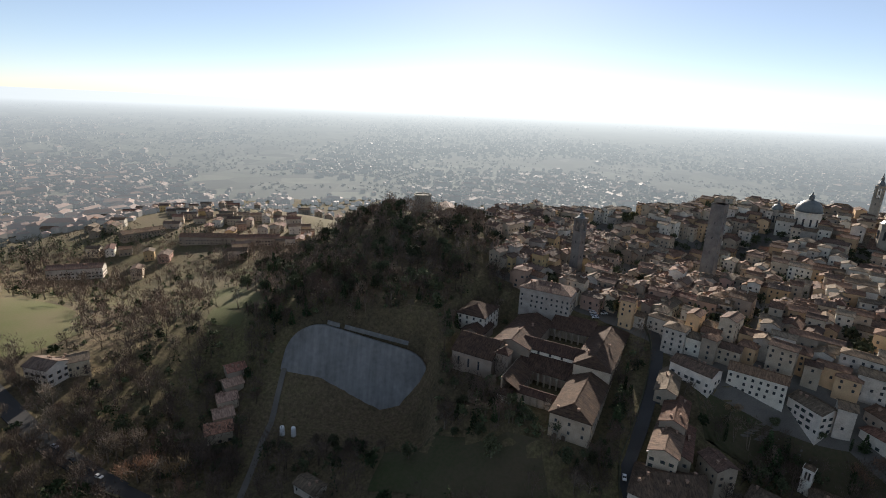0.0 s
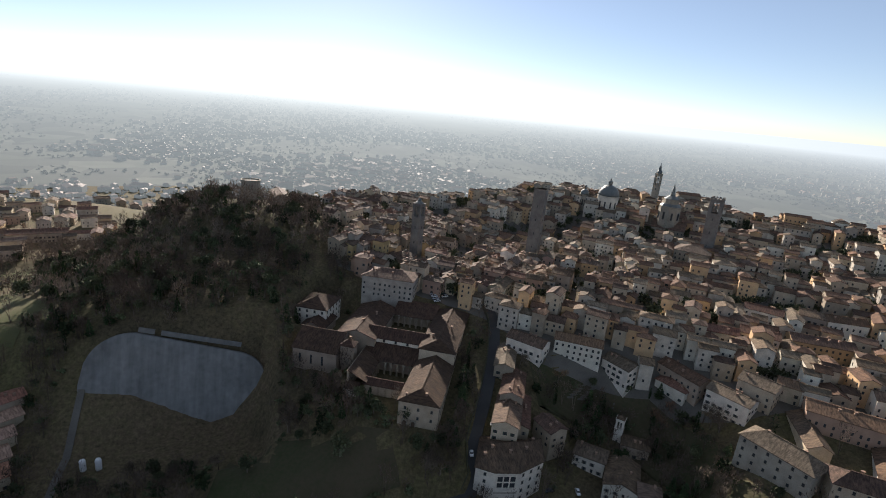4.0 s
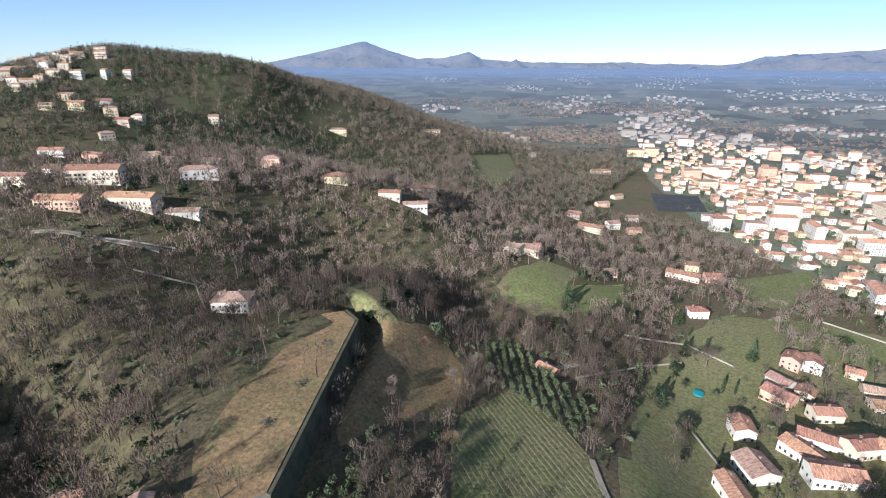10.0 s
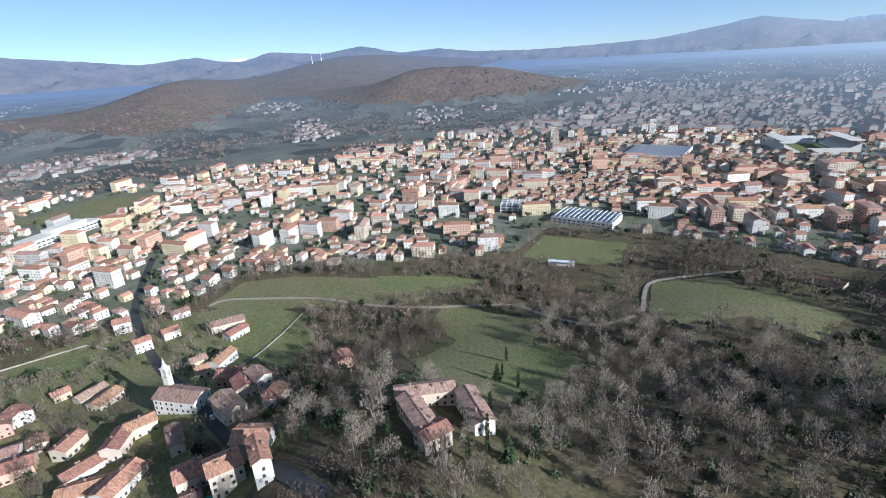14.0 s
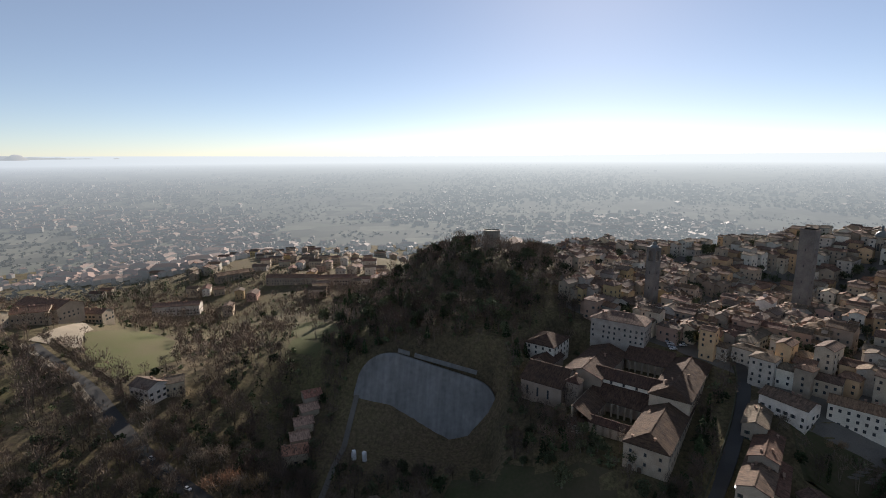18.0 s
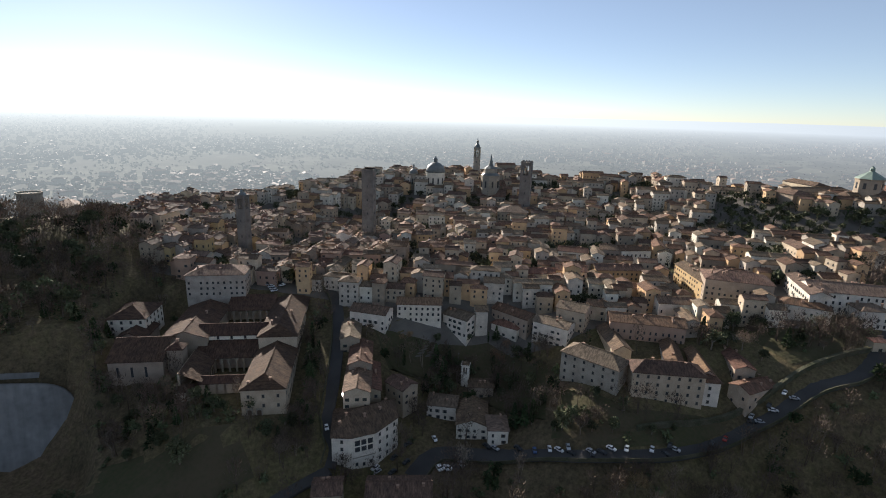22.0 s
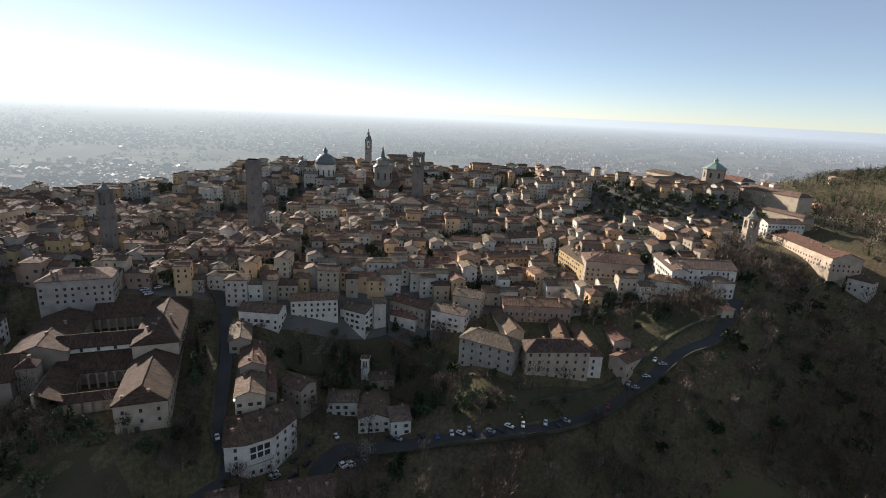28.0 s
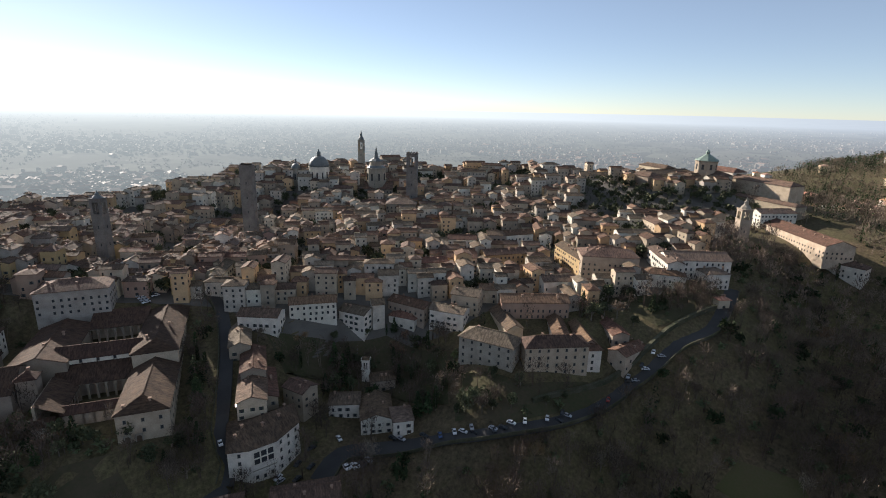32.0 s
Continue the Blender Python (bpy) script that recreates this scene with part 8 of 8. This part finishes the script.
grove("garden_trees", ["ball", "cone", "ball", "spire"], town_trees[:2400], "evergreen garden trees between the valley houses")
grove("garden_bare_trees", ["wisp"], town_trees[2400:4600], "bare garden trees between the valley houses")


# ---- trees that stand out ----
tree("pine", -139, -196, 1.3)
tree("oak", -134, -196, 0.8)
tree("oak", -140, -190, 0.7)
tree("pine", -74, -218, 1.1)
tree("cypress", -80, -221, 1.1)
tree("oak", -72, -210, 0.9)
tree("cypress", -79, -227, 1.0)
tree("pine", -151, -152, 1.0)
tree("pine", -154, -148, 1.1)
tree("cypress", -156, -145, 1.1)
tree("oak", -157, -156, 0.9)
tree("rusty", -177, -188, 0.9)
tree("rusty", -187, -175, 0.7)
tree("oak", -168, -186, 0.7)
tree("oak", -152, -197, 0.8)
tree("broad", -118.5, -148, 0.95)
tree("bush", -124, -139, 1)
tree("oak", -249, -115, 1.2)
tree("oak", -256, -111, 1.1)
tree("bare", -257, -104, 1.1)
tree("oak", -256, -94, 0.7)
tree("pine", -255, -124, 0.9)
tree("broad", -195, -70, 0.9)
tree("broad", -188, -74, 0.75)
tree("broad", -246, -7, 0.8)
tree("bare", -317, -32, 1.5)
tree("bare", -330, -22, 1.6)
tree("rusty", -358, -17, 1.5)
tree("bare", -359, -7, 1.6)
tree("bare", -373, 0, 1.5)
tree("bare", -354, -33, 1.4)
tree("bare", -378, -26, 1.4)
tree("oak", -160, -130, 1.1)
tree("bare", -163, -122, 1.0)
tree("oak", -164, -128, 0.9)
tree("oak", -167, -119, 0.9)
tree("oak", -173, -113, 0.8)
tree("bare", -163, -136, 0.9)
tree("oak", -169, -124, 0.8)
tree("bush", -176, -107, 1.4)
tree("bush", -191, -99, 1.3)
tree("oak", -165, -149, 0.8)
tree("rusty", -175, -156, 0.7)
tree("bush", -182, -156, 1.2)
tree("bare", -109, -228, 0.9)
tree("bush", -136, -216, 1.2)
tree("oak", -146, -215, 0.8)
tree("oak", -163, -207, 0.7)
tree("pine", -176, -198, 0.8)
tree("oak", -22, -216, 1.0)
tree("oak", -28, -208, 0.9)
tree("bare", -15, -220, 1.0)
tree("oak", -12, -231, 1.0)
tree("bush", -33, -202, 1.4)
tree("oak", -41, -200, 0.8)
tree("oak", -55, -188, 0.9)
tree("bare", -60, -192, 1.0)
tree("bare", -50, -182, 1.0)
tree("oak", -44, -187, 0.9)
tree("bare", -388, -71, 0.8)
tree("bare", -397, -60, 0.9)
tree("bare", -406, -50, 0.9)
tree("bare", -417, -41, 0.8)
tree("bare", -440, -84, 0.9)
tree("pine", -410, -33, 0.9)
tree("cypress", -425, -26, 1.0)
tree("bare", -367, -58, 0.8)
tree("oak", 229, -142, 1.1)
tree("oak", 220, -147, 1.0)
tree("pine", 234, -135, 0.9)
tree("oak", 222, -157, 1.1)
tree("oak", 206, -156, 1.0)
tree("oak", 217, -169, 0.9)
tree("bare", 202, -172, 1.2)
tree("bare", 186, -166, 1.2)
tree("oak", 248, -136, 0.9)
tree("bare", 241, -156, 1.0)
tree("oak", 236, -169, 1.0)
tree("bare", 293, -191, 1.4)
tree("bare", 304, -192, 1.4)
tree("bare", 284, -222, 1.2)
tree("bare", 348, -39, 1.2)
tree("pine", 283, -36, 1.2)
tree("oak", 259, -37, 1.2)
tree("oak", 177, -85, 1.1)
tree("oak", 183, -82, 1.0)
tree("oak", 166, -90, 1.0)
tree("oak", 157, -96, 1.0)
tree("oak", 178, -69, 0.9)
tree("oak", 177, -125, 1.2)
tree("oak", 178, -134, 1.1)
tree("oak", 173, -139, 1.0)
tree("oak", 149, -97, 1.0)
tree("rusty", 152, -81, 1.1)
tree("bare", 198, -181, 1.2)
tree("bare", 184, -181, 1.2)
tree("bare", 168, -181, 1.3)
tree("broad", 142, -188, 1.15)
tree("rusty", 150, -184, 1.5)
tree("rusty", 132, -186, 1.4)
tree("bare", 179, -185, 1.2)
tree("broad", 168, -190, 1.0)
tree("bare", 110, -170, 1.1)
tree("broad", 194, -189, 1.0)
tree("oak", 26, -196, 0.9)
tree("oak", -12, -192, 1.1)
tree("bare", 52, -189, 0.9)
tree("bare", 65, -177, 1.0)
tree("pine", -104, 327, 1.4)
tree("olive", -232, 98, 1)
tree("pine", -186, 67, 0.7)
tree("pine", -176, 202, 1.0)
tree("oak", -119, 123, 1.2)
tree("bare", -107, 102, 1.2)
tree("bare", -111, 103, 1.1)
tree("rusty", -94, 145, 0.9)
tree("rusty", -150, 210, 0.7)
tree("oak", -145, 225, 0.8)
tree("pine", -23, 262, 1.1)
tree("oak", -10, 245, 0.9)
tree("cypress", -434, 224, 1.2)
tree("cypress", -479, 348, 1.1)
tree("pine", -534, 324, 1.1)
tree("pine", -481, 450, 1.1)
tree("cypress", -349, 350, 1.0)
tree("cypress", -493, 341, 1.0)
car(-84.1, -165.8, 20, 0)
car(-94.1, -167.3, 25, 2)
car(-109.0, -153.1, 80, 0)
car(-112.0, -151.5, 80, 0)
car(-114.8, -149.6, 80, 2)
car(-118.9, -149.8, 80, 1)
car(-116.7, -168.8, 75, 0)
car(-103.4, -171.3, 0, 2)
car(-153.0, -124.3, 100, 0)
car(-155.3, -119.6, 100, 2)
car(-161.1, -113.8, 100, 1)
car(-164.1, -110.7, 100, 2)
car(-168.0, -108.9, 100, 0)
car(-185.8, -95.3, 100, 2)
car(-191.2, -94.0, 100, 1)
car(-233.0, -80.5, 130, 1)
car(-230.6, -82.8, 130, 2)
car(-239.7, -78.9, 130, 0)
car(-248.8, -75.0, 130, 1)
car(-134.7, -151.7, 100, 2)
car(-136.7, -148.0, 100, 1)
car(-143.6, -140.1, 100, 2)
# village gardens
for i in range(75):
    x, y = rng.uniform(-30, 160), rng.uniform(150, 440)
    if open_ground(x, y, 3):
        tree(rng.choice(("oak", "bush", "cypress", "bush", "oak")), x, y, rng.uniform(0.45, 0.7))
for i in range(70):
    x, y = rng.uniform(-520, -390), rng.uniform(-250, -60)
    if inside(x, y, TERRACE):
        tree(rng.choice(("oak", "bare", "cypress", "oak")), x, y, rng.uniform(0.6, 0.9))


def parapet(c, off, high=0.75, thick=0.45):
    """A low stone wall along the edge of a road."""
    t = np.gradient(c, axis=0)
    t /= np.hypot(t[:, 0], t[:, 1])[:, None]
    n = np.stack([-t[:, 1], t[:, 0]], 1)
    a, b = c + n * off, c + n * (off + thick)
    z = ground(c[:, 0], c[:, 1]) + 0.6
    V, k = [], len(c)
    for p, dz in ((a, -1.0), (a, high), (b, high), (b, -1.4)):
        V += [(u, v, w + dz) for (u, v), w in zip(p, z)]
    Fc = [(j * k + i, j * k + i + 1, (j + 1) * k + i + 1, (j + 1) * k + i) for j in range(3) for i in range(k - 1)]
    put("parapet", mesh("parapet", V, Fc), M["mossy"], label="low stone parapet along the road edge", category="wall", kind="structure")


parapet(WAYS[1][0], -5.2, 0.55)
parapet(WAYS[4][0], 12.5, 0.9)
parapet(WAYS[2][0], 3.2, 1.6)
rampart([(174, -176), (149, -173), (121, -165), (90, -152)], 2.0, None, 0.8, "avenue_wall", "mossy")

# ---- the far distance ----
def ridge_line(name, profile, radius, foot, colour, far_colour, lo, seed, rough=48.0, label=""):
    """A mountain range: slopes with spurs rising to a skyline; profile gives heading and height in degrees."""
    hd, el = np.array(profile[0::2], float), np.array(profile[1::2], float)
    n = int((hd[-1] - hd[0]) * 5)
    hs = np.linspace(hd[0], hd[-1], n)
    es = np.interp(hs, hd, el)
    rows = 16
    X, Y, Z = (np.zeros((n, rows)) for _ in range(3))
    for i, (h, e) in enumerate(zip(hs, es)):
        top = radius * math.tan(radians(e)) + 215 + 5 * noise.noise(Vector((h * 0.9, seed, 0))) + 3 * noise.noise(Vector((h * 2.7, seed, 1)))
        for j in range(rows):
            t = j / (rows - 1)
            spur = noise.fractal(Vector((h * 0.35, t * 2.5, seed)), 1.0, 2.0, 4)
            r = radius - 620 * (1 - t) ** 1.2 + 150 * spur * t * (1 - t) * 4
            z = foot + (top - foot) * (t ** 0.85) + rough * 2 * spur * t * (1 - t) * 4
            X[i, j], Y[i, j], Z[i, j] = math.sin(radians(h)) * r, math.cos(radians(h)) * r, z
    # haze painted into the slopes as emission, from lo metres outwards
    m = painted_haze(mat(name, colour, far_colour, 0.95, 0.006, 0.035, 0), lo, 4900, 0.68, 0.8, 0.9)
    return put(name, grid_mesh(name, X[::-1], Y[::-1], Z[::-1]), m, label=label, category="backdrop", kind="structure")


ridge_line("backdrop_mountains", [268, -1.6, 276, -1.2, 281, -0.6, 284, -1.2, 300, -0.6, 308, -0.3, 313, 0.7, 317, 1.6, 319.5, 2.2, 322, 1.3, 325, 0.5, 328, 0.6, 330.5, 1.2, 332, 0.5, 334, 0.35, 337, 0.2, 343, 0.15, 347, 0.25, 349, 0.05, 352, 0.1, 355, 0.0, 357, 0.2, 358.4, 0.7], 4800, 60, (0.25, 0.195, 0.145), (0.07, 0.072, 0.048), 1700, 3, label="mountains on the horizon blued by painted haze")
ridge_line("backdrop_mountains", [357.6, 0.2, 358.6, 0.75, 362, 0.95, 369, 1.4, 375.6, 2.5, 381, 2.0, 387, 1.3, 392, 1.75, 394, 1.3, 396, 1.15, 398, 1.7, 399, 1.9, 404, 1.5, 408, 2.05, 412, 1.2, 416, 1.4, 420, 0.9, 426, 0.7, 432, 0.8, 438, 1.0, 443, 1.7, 446.5, 2.3, 450, 1.7, 452, 1.4, 454, 1.25, 457, 1.4, 461, 1.5, 466, 0.8, 474, 0.7, 480, 0.7, 488, 0.0, 500, -0.5], 4800, 60, (0.25, 0.195, 0.145), (0.07, 0.072, 0.048), 1700, 8, label="mountains with dark spurs on the horizon blued by painted haze")
# the snow carries some painted haze emission as well
M["snow"] = painted_haze(mat("far_snow", (0.8, 0.82, 0.85), (0.7, 0.72, 0.78), 0.8, 0.01, 0.1, 0), 2600, 4900, 0.45, 0.8)
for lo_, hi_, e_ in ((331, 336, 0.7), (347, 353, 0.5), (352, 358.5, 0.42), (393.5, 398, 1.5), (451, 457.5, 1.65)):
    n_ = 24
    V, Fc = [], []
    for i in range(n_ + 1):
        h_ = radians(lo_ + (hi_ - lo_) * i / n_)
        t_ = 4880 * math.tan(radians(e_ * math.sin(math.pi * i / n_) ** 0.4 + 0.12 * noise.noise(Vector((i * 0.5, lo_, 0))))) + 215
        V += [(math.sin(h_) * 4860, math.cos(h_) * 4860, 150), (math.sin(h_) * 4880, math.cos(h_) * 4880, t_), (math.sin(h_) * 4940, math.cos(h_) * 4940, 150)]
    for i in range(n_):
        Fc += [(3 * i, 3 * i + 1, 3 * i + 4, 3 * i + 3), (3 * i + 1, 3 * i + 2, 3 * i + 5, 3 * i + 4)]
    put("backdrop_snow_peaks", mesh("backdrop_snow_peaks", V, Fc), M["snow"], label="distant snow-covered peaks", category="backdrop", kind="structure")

# towns of the plain, too far to tell house from house
def far_houses(name, rows, wall, tile, label):
    V, Fc, R_, RF = [], [], [], []
    for x, y, w, d, h, a_ in rows:
        z, c, s = float(ground(x, y)), math.cos(a_), math.sin(a_)
        box_geo(V, Fc, -w / 2, w / 2, -d / 2, d / 2, z - 3, z + h, c, s, x, y)
        k = len(R_)
        for px, py, pz in ((-w / 2, -d / 2, h), (w / 2, -d / 2, h), (w / 2, d / 2, h), (-w / 2, d / 2, h), (-w / 2 + d * 0.3, 0, h + d * 0.22), (w / 2 - d * 0.3, 0, h + d * 0.22)):
            R_.append((x + c * px - s * py, y + s * px + c * py, z + pz + 0.02))
        RF += [(k, k + 1, k + 5, k + 4), (k + 2, k + 3, k + 4, k + 5), (k + 1, k + 2, k + 5), (k + 3, k, k + 4)]
    root = put(name, mesh(name, V, Fc), wall, label=label, category="houses", kind="stuff")
    put("roofs", mesh("roofs", R_, RF), tile, root, kind="stuff")


rows = []
for i in range(42000):
    a_, r_ = rng.uniform(2.0, 4.75), 650 + 3000 * rng.random() ** 1.25
    x, y = math.sin(a_) * r_, math.cos(a_) * r_
    if inside(x, y, OLD) or inside(x, y, TOWN) or y > -560 and r_ < 1200 or float(ground(x, y)) > 48 + 0.03 * r_:
        continue
    if rng.random() < 0.46 + 1.7 * noise.noise(Vector((x * 0.0019, y * 0.0019, 4))):
        big = rng.random() < 0.07
        q_ = r_ / float(far(np.array(r_)))
        rows.append((x, y, *(q_ * v for v in (rng.uniform(22, 44) if big else rng.uniform(8, 14), rng.uniform(12, 20) if big else rng.uniform(7, 9), rng.uniform(6, 14) if big else rng.uniform(4, 8))), rng.uniform(0, 3.14)))
# far walls and roofs emit a painted haze that thickens with distance
M["far_wall"] = painted_haze(island(mat("far_walls", (0.34, 0.31, 0.26), (0.23, 0.21, 0.18), 0.8, 0.01, 0.1, 0), 0.3), 700, 3900, 0.97, 0.36)
M["far_roof"] = painted_haze(island(mat("far_roofs", (0.26, 0.15, 0.10), (0.2, 0.14, 0.11), 0.7, 0.01, 0.1, 0), 0.3), 700, 3900, 0.97, 0.36)
far_houses("plain_houses", rows, M["far_wall"], M["far_roof"], "countless pale houses of the plain under painted haze")
far_houses("far_valley_houses", [(x, y, w, d, h, radians(t)) for x, y, z, w, d, h, t, q in far_rest] + [(math.sin(a) * r, math.cos(a) * r, *(v * r / float(far(np.array(r))) for v in (rng.uniform(13, 28), rng.uniform(9, 13), rng.uniform(5, 9))), rng.uniform(0, 3)) for a, r in ((rng.uniform(-0.6, 1.95), rng.uniform(1050, 4300)) for i in range(13000)) if not (inside(math.sin(a) * r, math.cos(a) * r, TOWN) and r < 2600) and noise.noise(Vector((math.sin(a) * r * 0.003, math.cos(a) * r * 0.003, 9))) > (0.02 if a > 1.05 else 0.04 if -0.35 < a < 0.2 and r > 1900 else 0.24) and float(ground(math.sin(a) * r, math.cos(a) * r)) - (215 - 203 * r / float(far(np.array(r)))) < 22], M["far_wall"], M["far_roof"], "countless pale houses up the valley under painted haze")

spots = []
for i in range(17000):
    a_, r_ = rng.uniform(1.9, 4.8), 640 + 2200 * rng.random() ** 1.2
    x, y = math.sin(a_) * r_, math.cos(a_) * r_
    if not inside(x, y, OLD) and not (y > -560 and r_ < 1100 and x < 300) and noise.noise(Vector((x * 0.004, y * 0.004, 6))) > -0.1:
        spots.append((x, y, float(ground(x, y)), rng.uniform(0.7, 1.3)))
# same painted haze emission on the trees of the plain
M["far_trees"] = painted_haze(island(mat("far_trees", (0.10, 0.092, 0.062), (0.07, 0.068, 0.045), 0.9, 0.01, 0.1, 0), 0.3), 700, 3900, 0.97, 0.36)
grove("plain_trees", ["lump"], [(x, y, z, s_ * 1.9 * math.hypot(x, y) / float(far(np.array(math.hypot(x, y))))) for x, y, z, s_ in spots], "dark trees between the houses of the plain under painted haze", M["far_trees"])

spots = []
for i in range(9000):
    a_, r_ = radians(rng.uniform(-62, 2) if i % 3 else rng.uniform(2, 70)), rng.uniform(1120, 2500)
    x, y = math.sin(a_) * r_, math.cos(a_) * r_
    if not inside(x, y, TOWN) and noise.noise(Vector((x * 0.003, y * 0.003, 12))) > -0.12:
        spots.append((x, y, float(ground(x, y)), rng.uniform(0.9, 1.6)))
# valley woods: weaker painted haze emission, from 1000 metres
M["far_bare"] = painted_haze(island(mat("far_bare_trees", (0.21, 0.155, 0.115), (0.13, 0.105, 0.075), 0.9, 0.01, 0.1, 0), 0.3), 1000, 4200, 0.9, 0.6, 1.1)
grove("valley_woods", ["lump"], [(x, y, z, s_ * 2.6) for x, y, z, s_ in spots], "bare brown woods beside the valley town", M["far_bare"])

# masts on the far hill
for x_, y_ in ((2388, 2579), (2450, 2560)):
    mast = put_empty("radio_mast", "thin radio mast on the far wooded hill", "mast", x_, y_, float(ground(x_, y_)))
    put("lattice", mesh("lattice", *lathe([(3.0, -5), (1.6, 25), (0.6, 62)], 4)), M["white"], mast)
